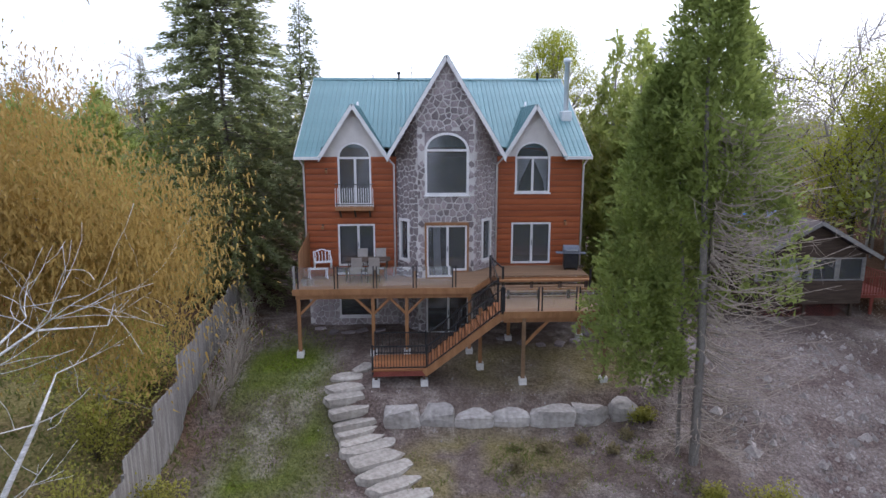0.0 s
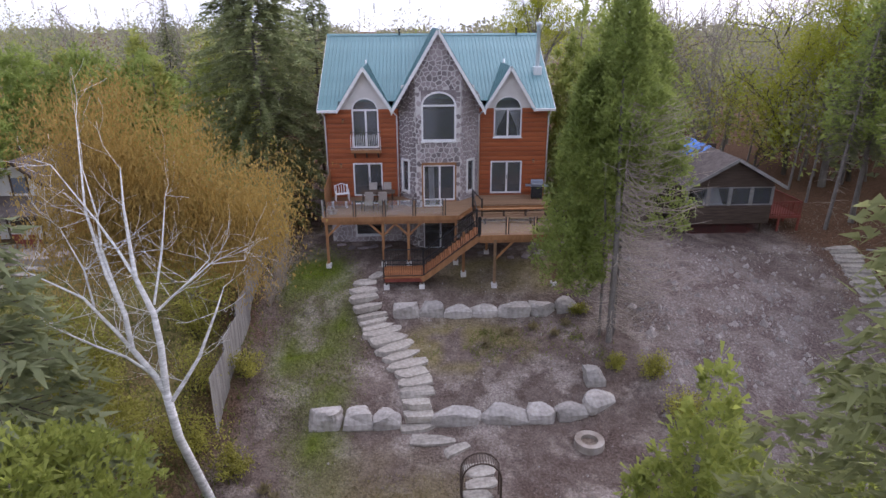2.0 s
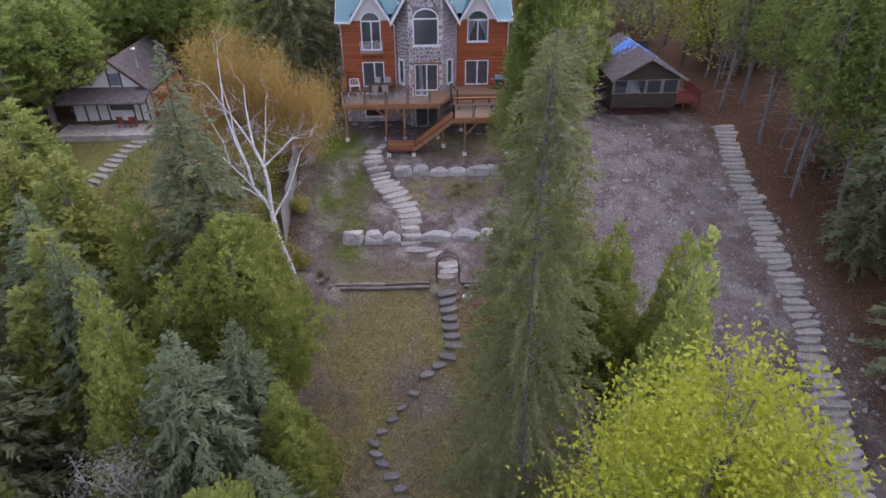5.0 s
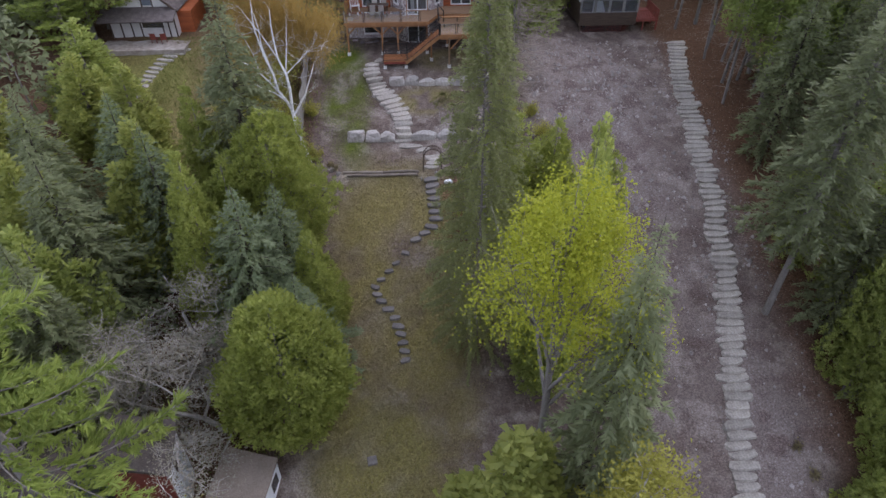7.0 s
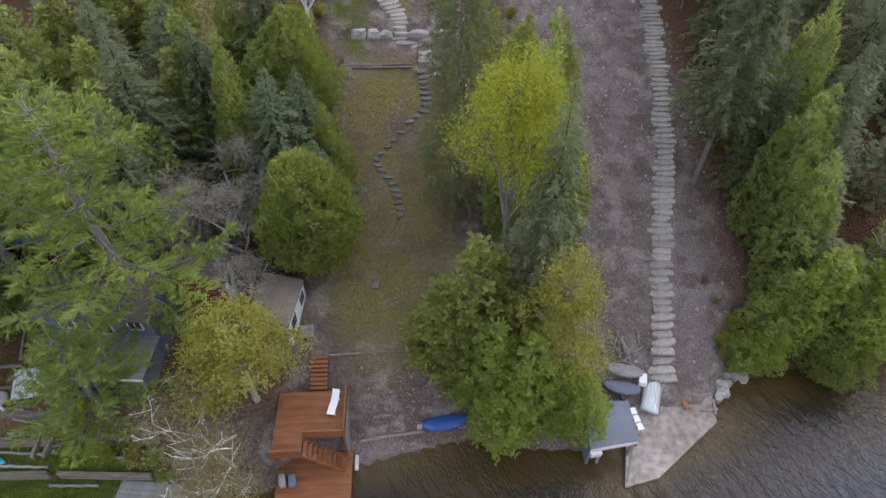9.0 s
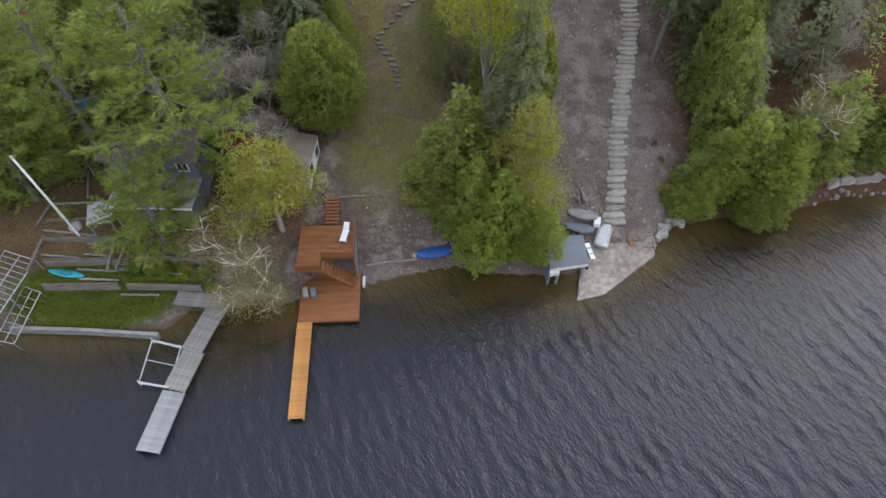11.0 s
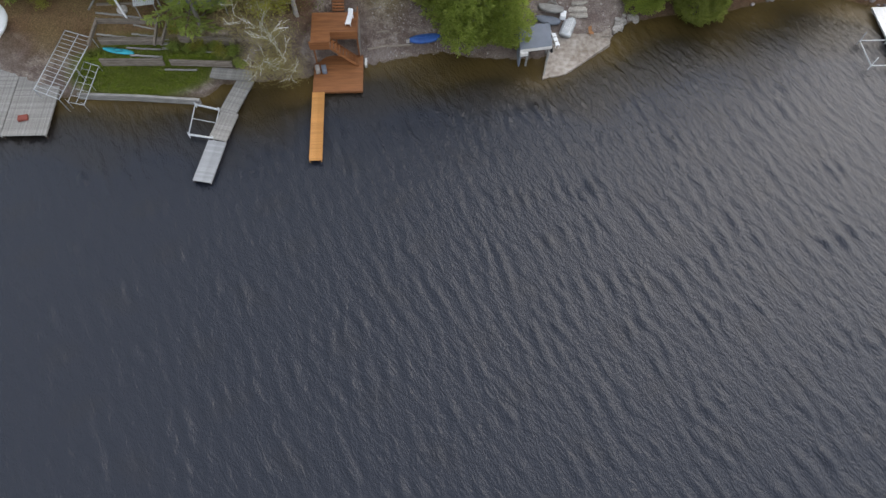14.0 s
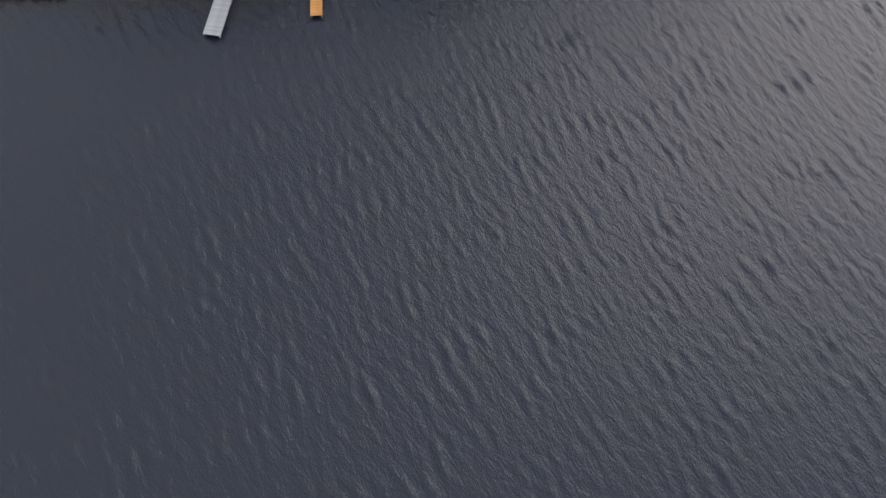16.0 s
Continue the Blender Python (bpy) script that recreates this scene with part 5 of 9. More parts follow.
# ---- trees ----
def conifer(name, label, mat, H, R, seed, skirt=0.08, droop=0.25, spacing=0.30, per=8, bark=M_BARK, spray=0.42, power=0.9, ragged=0.25, dense=2.0, thick=0.013):
    """A spruce-like tree: whorls of limbs, each with sprays of needles along it."""
    rng = np.random.default_rng(seed)
    tree = thing(name, label, "tree")
    trunk, P, D, S = [], [], [], []
    trunk.append([(0, 0, -0.6, thick * H), (0.02 * H * 0.3, 0, 0.3 * H, 0.7 * thick * H), (0, 0.01 * H, 0.7 * H, 0.36 * thick * H), (0, 0, H, 0.01)])
    z = skirt * H
    while z < H - 0.1:
        u = (z - skirt * H) / (H * (1 - skirt))
        reach = R * max((1 - u) ** power, 0.03) * min(1, 0.62 + 2.4 * u)
        turn = rng.uniform(0, 6.28)
        for k in range(per):
            a = turn + 6.283 * k / per + rng.normal(0, 0.18)
            r = reach * (1 + rng.normal(0, ragged)) 
            if r < 0.12:
                r = 0.12
            out = np.array([math.cos(a), math.sin(a), 0.0])
            lift = 0.30 * u - droop * (1 - 0.6 * u)
            zz = z + rng.normal(0, 0.12)
            tip = out * r + (0, 0, lift * r)
            if r > 1.0 and k % 2 == 0:
                trunk.append([(0, 0, zz, 0.030), (*(tip * 0.5 + (0, 0, zz + 0.05 * r)), 0.018), (*(tip + (0, 0, zz)), 0.006)])
            m = max(5, int(r / 0.17 * dense))
            s = np.sqrt(rng.uniform(0.04, 1.0, m))
            pos = tip * s[:, None] + (0, 0, zz) + np.stack([0 * s, 0 * s, 0.10 * r * np.sin(s * 3.1) - np.abs(rng.normal(0, 0.17, m)) * (0.4 + s)], 1)
            sidew = np.stack([-out[1] * np.ones_like(s), out[0] * np.ones_like(s), 0 * s], 1) * rng.choice([-1, 1], len(s))[:, None]
            dirs = out * 0.8 + sidew * rng.uniform(0.1, 1.1, len(s))[:, None] + np.stack([0 * s, 0 * s, rng.normal(-0.15, 0.32, len(s))], 1)
            P.append(pos), D.append(dirs), S.append(np.full(len(s), min(1.0, 0.35 + 0.5 * r)))
        z += spacing * rng.uniform(0.8, 1.2) * (1.15 - 0.5 * u)
    P, D, S = np.concatenate(P), np.concatenate(D), np.concatenate(S) * spray
    pipe("trunk", trunk, bark, tree, 6)
    leaves("crown", P, D, rng.uniform(0.7, 1.3, len(P)) * S, rng.uniform(0.7, 1.2, len(P)) * S * 0.42, mat, tree, seed=seed, shape="needle")
    return tree


def cedar(name, label, mat, H, R, seed, clumps=620, per=14, low=0.04, bark=M_GREYBARK, taper=0.62, belly=0.34, spray=0.37, lumps=0.50, leaders=3):
    """A white cedar: an egg- or column-shaped crown of fan-like tufts, each a fistful of flat sprays, over a dark inside."""
    rng = np.random.default_rng(seed)
    tree = thing(name, label, "tree")
    u = rng.uniform(0, 1, clumps * 4)
    prof = np.where(u < belly, 0.45 + 0.55 * np.sin(u / belly * 1.57), np.clip((1 - u) / (1 - belly), 0, 1) ** taper)
    pick = np.flatnonzero(rng.uniform(0, 1, len(u)) < np.clip(prof, 0.12, 1))[:clumps]
    u, prof, n = u[pick], prof[pick], len(pick)
    a, off = rng.uniform(0, 6.283, n), rng.uniform(0, 50)
    lump = np.array([noise.noise(Vector((math.cos(t) * 1.6 + off, math.sin(t) * 1.6, h * H * 0.45))) + 0.5 * noise.noise(Vector((math.cos(t) * 3.4 + off, math.sin(t) * 3.4, h * H * 1.1))) for t, h in zip(a, u)])
    r = R * prof * (1 + lumps * lump) * rng.uniform(0.74, 1.0, n)
    C = np.stack([r * np.cos(a), r * np.sin(a), (low + (0.97 - low) * u) * H + 0.3 * lump], 1)
    out = np.stack([np.cos(a), np.sin(a), 0.25 + 0.9 * u], 1)
    out /= np.linalg.norm(out, axis=1, keepdims=True)
    size = np.repeat(rng.uniform(0.65, 1.25, n), per) * spray
    P = np.repeat(C, per, 0) + rng.normal(0, 1, (n * per, 3)) * size[:, None] * 0.42
    D = np.repeat(out, per, 0) * 0.75 + rng.normal(0, 0.55, (n * per, 3)) + (0, 0, 0.35)
    m = n * 2
    k = rng.integers(0, n, m)
    P = np.concatenate([P, C[k] * rng.uniform(0.45, 0.8, (m, 1)) * (1, 1, 0) + C[k] * (0, 0, 1)])
    D, size = np.concatenate([D, rng.normal(0, 1, (m, 3))]), np.concatenate([size, np.full(m, spray * 1.5)])
    n = len(P)
    if leaders > 1:
        turn, which = rng.uniform(0, 6.283), rng.choice(3, n // per + 1, p=[0.44, 0.32, 0.24]).repeat(per)[:n]
        shift, tall = np.array([0.10, 0.52, 0.50])[which] * R, np.array([1.0, 0.84, 0.70])[which]
        ang = turn + np.array([0.0, 1.9, 4.2])[which]
        P = np.stack([P[:, 0] * 0.72 + np.cos(ang) * shift, P[:, 1] * 0.72 + np.sin(ang) * shift, P[:, 2] * tall], 1)
    limbs = [[(0, 0, -0.6, 0.020 * H), (0.06, 0, 0.4 * H, 0.013 * H), (0, 0.05, 0.92 * H, 0.015)]]
    for k in range(16):
        t, h = rng.uniform(0, 6.28), rng.uniform(0.06, 0.85)
        q = R * 0.8 * (1 - h) ** 0.6
        limbs.append([(0, 0, h * H, 0.03), (math.cos(t) * q, math.sin(t) * q, h * H + 0.35 * q, 0.008)])
    pipe("trunk", limbs, bark, tree, 5)
    leaves("crown", P, D, rng.uniform(0.75, 1.3, n) * size, rng.uniform(0.7, 1.2, n) * size * 0.50, mat, tree, seed=seed, shape="fan")
    return tree


def limb_paths(rng, start, way, length, radius, depth, spread=0.55, up=0.25, paths=None, tips=None, kids=3, thin=0.006):
    paths, tips = ([] if paths is None else paths), ([] if tips is None else tips)
    p, d, path = Vector(start), Vector(way).normalized(), []
    steps = 4
    for i in range(steps + 1):
        path.append((*p, max(radius * (1 - 0.62 * i / steps), thin)))
        if depth <= 1:
            tips.append((tuple(p), tuple(d)))
        d = (d + Vector(rng.normal(0, 0.16, 3)) + Vector((0, 0, up * 0.12))).normalized()
        p = p + d * (length / steps)
    paths.append(path)
    if depth > 0:
        for k in range(kids + (depth > 1)):
            at = path[1 + (k * (steps - 1)) // kids if k < kids else steps]
            turn = Vector(rng.normal(0, 1, 3))
            w = (d + turn.normalized() * spread * 1.35 + Vector((0, 0, up))).normalized()
            limb_paths(rng, at[:3], w, length * rng.uniform(0.5, 0.72), at[3] * 0.7, depth - 1, spread, up, paths, tips, kids, thin)
    return paths, tips


def broadleaf(name, label, mat, H, seed, per_tip=9, cloud=0.38, leaf=0.17, bark=M_GREYBARK, spread=0.6, up=0.3, depth=3, trunk_len=0.38, radius=0.016, kids=3, thin=0.006):
    """A deciduous tree: forking limbs with a loose cloud of small leaves round every twig."""
    rng = np.random.default_rng(seed)
    tree = thing(name, label, "tree")
    paths, tips = limb_paths(rng, (0, 0, -0.6), (0.03, 0.02, 1), H * trunk_len, radius * H, depth, spread, up, kids=kids, thin=thin)
    top = max(t[0][2] for t in tips)
    k = H / top
    paths = [[(x * k, y * k, z * k, r) for x, y, z, r in q] for q in paths]
    pipe("trunk", paths, bark, tree, 5)
    if per_tip:
        T = np.repeat(np.array([t[0] for t in tips]) * k, per_tip, 0)
        n = len(T)
        leaves("crown", T + rng.normal(0, cloud, (n, 3)), rng.normal(0, 1, (n, 3)) + (0, 0, -0.2), rng.uniform(0.6, 1.3, n) * leaf, rng.uniform(0.6, 1.2, n) * leaf * 0.85, mat, tree, seed=seed, shape="fan")
    return tree


def bushy(name, label, mat, H, R, seed, low=0.22, count=8500, leaf=0.24, gap=0.02, lobes=7, bark=M_GREYBARK, tall=0.19, turn=2.4):
    """A leafy tree: forked limbs that carry several overlapping lobes of small leaves, with gaps between them."""
    rng = np.random.default_rng(seed)
    tree = thing(name, label, "tree")
    paths = [[(0, 0, -0.6, 0.018 * H), (0.1, 0.05, 0.3 * H, 0.013 * H), (-0.1, 0.1, 0.6 * H, 0.008 * H), (0, 0, 0.93 * H, 0.02)]]
    P = []
    for k in range(lobes):
        u = k / (lobes - 1)
        a, d = turn * k + rng.normal(0, 0.3), R * 0.62 * (1 - u) ** 0.5
        c = np.array([math.cos(a) * d, math.sin(a) * d, H * (low + 0.16 + (0.98 - low - 0.11 - tall) * u)])
        size = np.array([R * 0.62, R * 0.62, tall * H]) * rng.uniform(0.85, 1.1) * (1 - 0.25 * u)
        q = np.array([0, 0, max(0.15 * H, c[2] - 0.28 * H)])
        paths.append([(*q, 0.006 * H), (*(q * 0.5 + c * 0.5 + rng.normal(0, 0.2, 3)), 0.005 * H), (*c, 0.02)])
        for j in range(9):
            e = c + rng.normal(0, 0.45, 3) * size
            paths.append([(*(q * 0.4 + c * 0.6), 0.025), (*(c * 0.5 + e * 0.5 + rng.normal(0, 0.1, 3)), 0.016), (*e, 0.006)])
        m = int(count / lobes)
        v = rng.normal(0, 1, (m, 3))
        v /= np.linalg.norm(v, axis=1, keepdims=True)
        P.append(c + v * size * (rng.uniform(0.1, 1, (m, 1)) ** 0.4) * (1 + 0.18 * rng.normal(0, 1, (m, 1))))
    P = np.concatenate(P)
    hold = np.array([noise.noise(Vector(p) * 0.85 + Vector((seed, 0, 0))) + 0.5 * noise.noise(Vector(p) * 2.2) for p in P]) > gap - 0.25
    P = P[hold]
    n = len(P)
    pipe("trunk", paths, bark, tree, 5)
    leaves("crown", P, rng.normal(0, 1, (n, 3)) + (0, 0, 0.3), rng.uniform(0.6, 1.3, n) * leaf, rng.uniform(0.6, 1.2, n) * leaf * 0.85, mat, tree, seed=seed, shape="fan")
    return tree


def pine(name, label, H, R, seed, skirt=0.16):
    """A white pine: tiers of long level limbs, flat side twigs and soft needle tufts, with gaps between the tiers."""
    rng = np.random.default_rng(seed)
    tree = thing(name, label, "tree")
    paths, P, D = [[(0, 0, -0.6, 0.021 * H), (0.15, 0, 0.4 * H, 0.015 * H), (-0.1, 0.1, 0.75 * H, 0.009 * H), (0, 0, H, 0.02)]], [], []
    z = skirt * H
    while z < H - 0.3:
        u = (z - skirt * H) / (H * (1 - skirt))
        turn = rng.uniform(0, 6.283)
        for k in range(4):
            a = turn + 1.5708 * k + rng.normal(0, 0.25)
            r = R * (1 - u) ** 0.65 * min(1, 0.7 + u) * rng.uniform(0.6, 1.15) + 0.4
            zz = z + rng.normal(0, 0.25)
            bend, rise = rng.normal(0, 0.25), rng.uniform(0.05, 0.3) + 0.35 * u
            q = [np.array([math.cos(a + s * bend) * r * s, math.sin(a + s * bend) * r * s, zz + r * (rise * s * s - 0.10 * s)]) for s in np.linspace(0, 1, 7)]
            paths.append([(*c, 0.055 * (1 - 0.85 * i / 6)) for i, c in enumerate(q)])
            out = np.array([math.cos(a), math.sin(a), 0.12])
            side = np.array([-math.sin(a), math.cos(a), 0.0])
            for s in np.arange(0.25, 1.01, max(0.06, 0.42 / r)):
                f = s * 6
                i = min(int(f), 5)
                base = q[i] * (1 - (f - i)) + q[i + 1] * (f - i)
                for sgn in (-1, 1):
                    way = out * rng.uniform(0.4, 0.9) + side * sgn * rng.uniform(0.5, 1.0)
                    L = (0.45 + 0.25 * r * (1.05 - s)) * rng.uniform(0.6, 1.2)
                    m = 4 + int(L * 4)
                    c = base + way * L * np.linspace(0.25, 1.0, m)[:, None] + rng.normal(0, 0.05, (m, 3))
                    P.append(np.repeat(c, 4, 0))
                    D.append(np.repeat(way[None], m * 4, 0) * 1.1 + rng.normal(0, 0.42, (m * 4, 3)) + (0, 0, 0.22))
        z += rng.uniform(1.0, 1.7) * (1.1 - 0.5 * u)
    P, D = np.concatenate(P), np.concatenate(D)
    n = len(P)
    pipe("trunk", paths, M_GREYBARK, tree, 6)
    leaves("crown", P, D, rng.uniform(0.34, 0.62, n), rng.uniform(0.07, 0.12, n), M_PINE, tree, seed=seed, shape="needle")
    return tree


def plant(template, rows):
    """Copies of a tree at (x, y, height ratio, width ratio, turn, lean) on the ground; the first row takes the template itself."""
    for i, (x, y, h, w, turn, lean) in enumerate(rows):
        z = float(surface_z(x, y)) - 0.05
        m = pose(x, y, z, lean, 0, turn)
        ob = template if i == 0 else copy_thing(template, m)
        ob.matrix_basis = m
        ob.scale = (w, w, h)


SPRUCE = conifer("spruce_tree", "tall dark green spruce with drooping limbs", M_SPRUCE, 16, 3.4, 11)
plant(SPRUCE, [(-9.3, 15.5, 1.22, 0.8, 70, 0), (-26.0, 29, 0.9, 0.8, 150, 0),
               (-11.8, -24.8, 1.14, 1.10, 200, 0), (-31.0, -31.0, 0.8, 1.1, 20, 0), (30.5, -35.0, 0.9, 1.0, 80, 0), (26.4, -34.4, 0.8, 0.75, 180, 0), (-24, -27, 0.85, 1.0, 120, 0), (-20.5, -33, 0.95, 1.1, 260, 0), (-20, -38.5, 0.85, 0.95, 40, 0)])
TALL = conifer("spruce_tree", "tall full olive-green spruce beside the path", M_TALLSPRUCE, 22, 3.7, 15, skirt=0.05, droop=0.24, spacing=0.36, power=0.50, spray=0.19, per=10, dense=8.5, ragged=0.22, bark=M_GREYBARK, thick=0.007)
plant(TALL, [(2.95, -34.5, 1.07, 0.81, 20, 0)])
HOMESPRUCE = conifer("spruce_tree", "tall full olive-green spruce beside the house", M_OLDSPRUCE, 22, 3.9, 16, skirt=0.05, droop=0.34, power=0.55, spray=0.27, per=11, dense=6.4, ragged=0.26, bark=M_GREYBARK, thick=0.008)
plant(HOMESPRUCE, [(-11.3, 3.6, 0.91, 1.12, 110, 0)])
SLIM = conifer("spruce_tree", "slender dark green spruce beside the bare slope", M_SPRUCE, 14, 2.2, 12, power=0.75, ragged=0.26, dense=3.4, spray=0.36, thick=0.010)
plant(SLIM, [(7.6, -46.0, 1.50, 1.15, 0, 0), (28.5, -40.5, 0.75, 1.2, 200, 0), (34, -43.4, 0.6, 1.2, 290, 0), (29.5, -24.5, 1.3, 1.2, 10, 0), (27.6, -19.5, 1.2, 1.1, 130, 0), (34, -30, 1.2, 1.3, 77, 0)])
BLUE = conifer("blue_spruce_tree", "blue-grey spruce with layered feathery limbs", M_BLUE, 11, 2.9, 13, droop=0.12, spray=0.32, dense=3.0)
plant(BLUE, [(-10.5, -33.7, 1.16, 1.30, 0, 0), (-8.9, -31.4, 1.0, 0.95, 80, 0), (-7.6, -35.8, 0.78, 1.05, 130, 0), (-16.5, -29, 1.15, 1.0, 210, 0), (-19.5, -25.5, 1.1, 1.1, 30, 0)])
LEANING = conifer("leaning_spruce_tree", "leaning spruce with a bare grey trunk below the crown", M_SPRUCE, 21, 3.4, 14, skirt=0.30, bark=M_GREYBARK, power=0.7, dense=1.9, spray=0.46)
plant(LEANING, [(23.2, -32.7, 1.0, 1.0, 0, 0), (29.5, 2.5, 0.8, 0.8, 60, 0), (31.5, -7.0, 0.85, 0.85, 130, 0), (33.5, -2.5, 0.9, 0.9, 200, 0), (32.5, -16.5, 0.85, 0.9, 260, 0), (36.0, -10.5, 0.95, 1.0, 310, 0), (37.0, -21.0, 0.9, 1.0, 20, 0), (30.8, -21.5, 0.8, 0.8, 90, 0)])
CEDAR = cedar("cedar_tree", "dense fresh green white cedar on the slope", M_CEDAR, 14, 2.6, 21)
plant(CEDAR, [(9.1, -33.7, 1.17, 0.75, 0, 0), (-27.5, -33.0, 0.95, 1.15, 133, 0), (-29.5, -27.0, 0.85, 1.1, 233, 0), (-21.0, -36.0, 0.9, 1.1, 333, 0), (-33.0, -38.0, 0.9, 1.2, 53, 0), (10.4, 2.4, 1.0, 1.05, 90, 0), (6.4, -37.6, 0.9, 0.8, 250, 0),
              (37, -42.6, 0.75, 1.2, 75, 0), (42.5, -41.8, 0.7, 1.1, 175, 0), (46.5, -40.8, 0.75, 1.2, 275, 0), (50.5, -39.5, 0.7, 1.1, 15, 0), (-24, -39, 1.0, 1.0, 99, 0), 
              (-27, -12.5, 0.62, 1.2, 45, 0), (-15, 4.5, 0.75, 0.95, 145, 0), (-31, -44.5, 0.8, 1.1, 300, 0), (-38.0, -46.8, 0.72, 1.1, 20, 0), (-35.2, -45.4, 0.66, 1.0, 110, 0), (-33.6, -43.2, 0.7, 1.0, 200, 0), (-40.5, -45.0, 0.8, 1.2, 290, 0), (10.0, 5.4, 1.06, 0.9, 120, 0), (12.4, 7.6, 1.08, 1.0, 220, 0), (14.4, 5.2, 0.98, 1.0, 330, 0)])
SHORECEDAR = cedar("cedar_tree", "dense fresh green white cedar near the water", M_SHORECEDAR, 14, 2.6, 27, clumps=1000, per=14, spray=0.28)
plant(SHORECEDAR, [(4.2, -50.2, 0.80, 1.10, 60, 0), (6.2, -51.2, 0.78, 1.15, 140, 0), (9.0, -51.2, 0.62, 0.95, 30, 0), (28.6, -45.0, 0.75, 1.1, 260, 0), (33.0, -45.0, 0.70, 1.2, 300, 0), (25.2, -46.6, 0.42, 0.85, 105, 0)])
EASTCEDAR = cedar("cedar_tree", "dense green white cedar at the edge of the dark wood", M_CEDAR, 14, 2.6, 28, clumps=1000, per=14, spray=0.27)
plant(EASTCEDAR, [(26.2, -38.4, 1.0, 0.80, 60, 0), (26.9, -41.6, 0.92, 0.9, 160, 0), (26.8, -28.6, 1.0, 0.9, 33, 0), (28, -33, 1.2, 1.0, 20, 0), (28.0, -36.8, 0.95, 0.95, 310, 0), (26.0, -44.8, 0.55, 0.95, 5, 0), (30.5, -43.8, 0.6, 1.0, 205, 0)])
NEARCEDAR = cedar("cedar_tree", "bright green white cedar with fine sprays", M_ROUND, 14, 2.6, 25, clumps=1500, per=15, spray=0.23)
plant(NEARCEDAR, [(5.0, -26.5, 0.93, 0.95, 100, 0), (11.4, -28.2, 0.83, 0.72, 40, 0), (8.7, -26.4, 0.76, 0.8, 200, 0), (-6.9, -32.9, 0.66, 0.75, 10, 0), (-13.2, -32.8, 1.04, 0.85, 0, 0), (-14.6, -25.0, 0.88, 0.85, 40, 0), (-12.2, -29.6, 0.80, 0.85, 250, 0)])
GOLD = cedar("cedar_tree", "yellowish green white cedar on the slope", M_GOLDCEDAR, 13, 2.2, 22, taper=0.8)
plant(GOLD, [(11.2, -38.2, 0.72, 0.6, 10, 0), (-17.3, -28.2, 0.96, 1.25, 200, 0), (2.84, -47.6, 1.06, 1.45, 15, 0), (-23.5, -31, 1.0, 1.2, 20, 0), (-21, -19.5, 0.75, 1.2, 140, 0), (4.4, -46.5, 0.80, 0.85, 33, 0), (-19.5, 7.5, 0.8, 1.2, 111, 0), (-29, 14, 0.8, 1.3, 11, 0), (-24, 15.5, 0.9, 1.3, 61, 0), (-18, 17, 0.85, 1.3, 211, 0), (-14.5, 9.5, 0.75, 1.1, 311, 0), (-37, 6, 0.9, 1.4, 250, 0), (-29, -22, 0.85, 1.2, 222, 0), (-25.5, -17, 0.7, 1.1, 5, 0)])
ROUND = cedar("clipped_cedar", "big rounded bright green cedar beside the lawn", M_ROUND, 9, 3.5, 23, clumps=1500, per=14, spray=0.26, taper=0.5, belly=0.42, lumps=0.30, leaders=1)
plant(ROUND, [(-8.3, -39.2, 1.14, 1.08, 0, 0), (31.0, -46.8, 0.62, 0.85, 120, 0)])
FULLCEDAR = cedar("cedar_tree", "big broad bright green cedar near the birch", M_ROUND, 12, 3.6, 24, clumps=2700, per=15, spray=0.195, taper=0.5, belly=0.42, lumps=0.44, leaders=1)
plant(FULLCEDAR, [(-9.9, -27.2, 1.0, 1.05, 77, 0)])
MAPLE = bushy("maple_tree", "young maple in bright yellow-green spring leaf", M_MAPLE, 17, 4.3, 31, low=0.44, count=34000, leaf=0.135, gap=0.12, lobes=10, tall=0.12)
plant(MAPLE, [(5.5, -43.1, 1.20, 1.0, 0, 0), (10.5, 24, 1.0, 1.0, 50, 0), (32, 10, 0.95, 1.1, 160, 0), (38, 0, 0.95, 1.1, 260, 0)])
OLIVE = bushy("lakeside_tree", "leafy small tree with olive-yellow opening leaves", M_OLIVE, 12, 3.3, 33, low=0.10, count=22000, leaf=0.155, gap=0.08, bark=M_PALEBARK)
plant(OLIVE, [(8.3, -49.0, 1.16, 1.10, 0, 0), (-11.6, -49.8, 0.82, 1.3, 100, 0), (-13.6, -18.5, 0.7, 0.8, 45, 0), (-13.2, -8.0, 0.5, 0.8, 300, 0)])
HIGHCEDAR = cedar("old_cedar_tree", "old white cedar with a bare dark trunk and high green crown", M_TALLCEDAR, 11, 3.3, 38, clumps=950, per=13, low=0.42, spray=0.27, taper=0.55, belly=0.30, lumps=0.6)
plant(HIGHCEDAR, [(-31.6, -0.2, 0.95, 1.40, 0, 0), (-31.2, 2.6, 1.0, 1.35, 70, 3), (-32.6, 5.0, 1.05, 1.2, 140, 0), (-29.6, 10.4, 1.0, 1.1, 200, 0), (-25.6, 11.2, 1.0, 1.15, 260, 0), (-21.6, 11.0, 0.95, 1.1, 310, 0)])
BARE = broadleaf("bare_tree", "bare grey tree with a haze of fine twigs", M_BUDS, 13, 35, per_tip=6, cloud=0.34, leaf=0.10, spread=0.85, bark=M_PALEBARK, thin=0.012, depth=4)
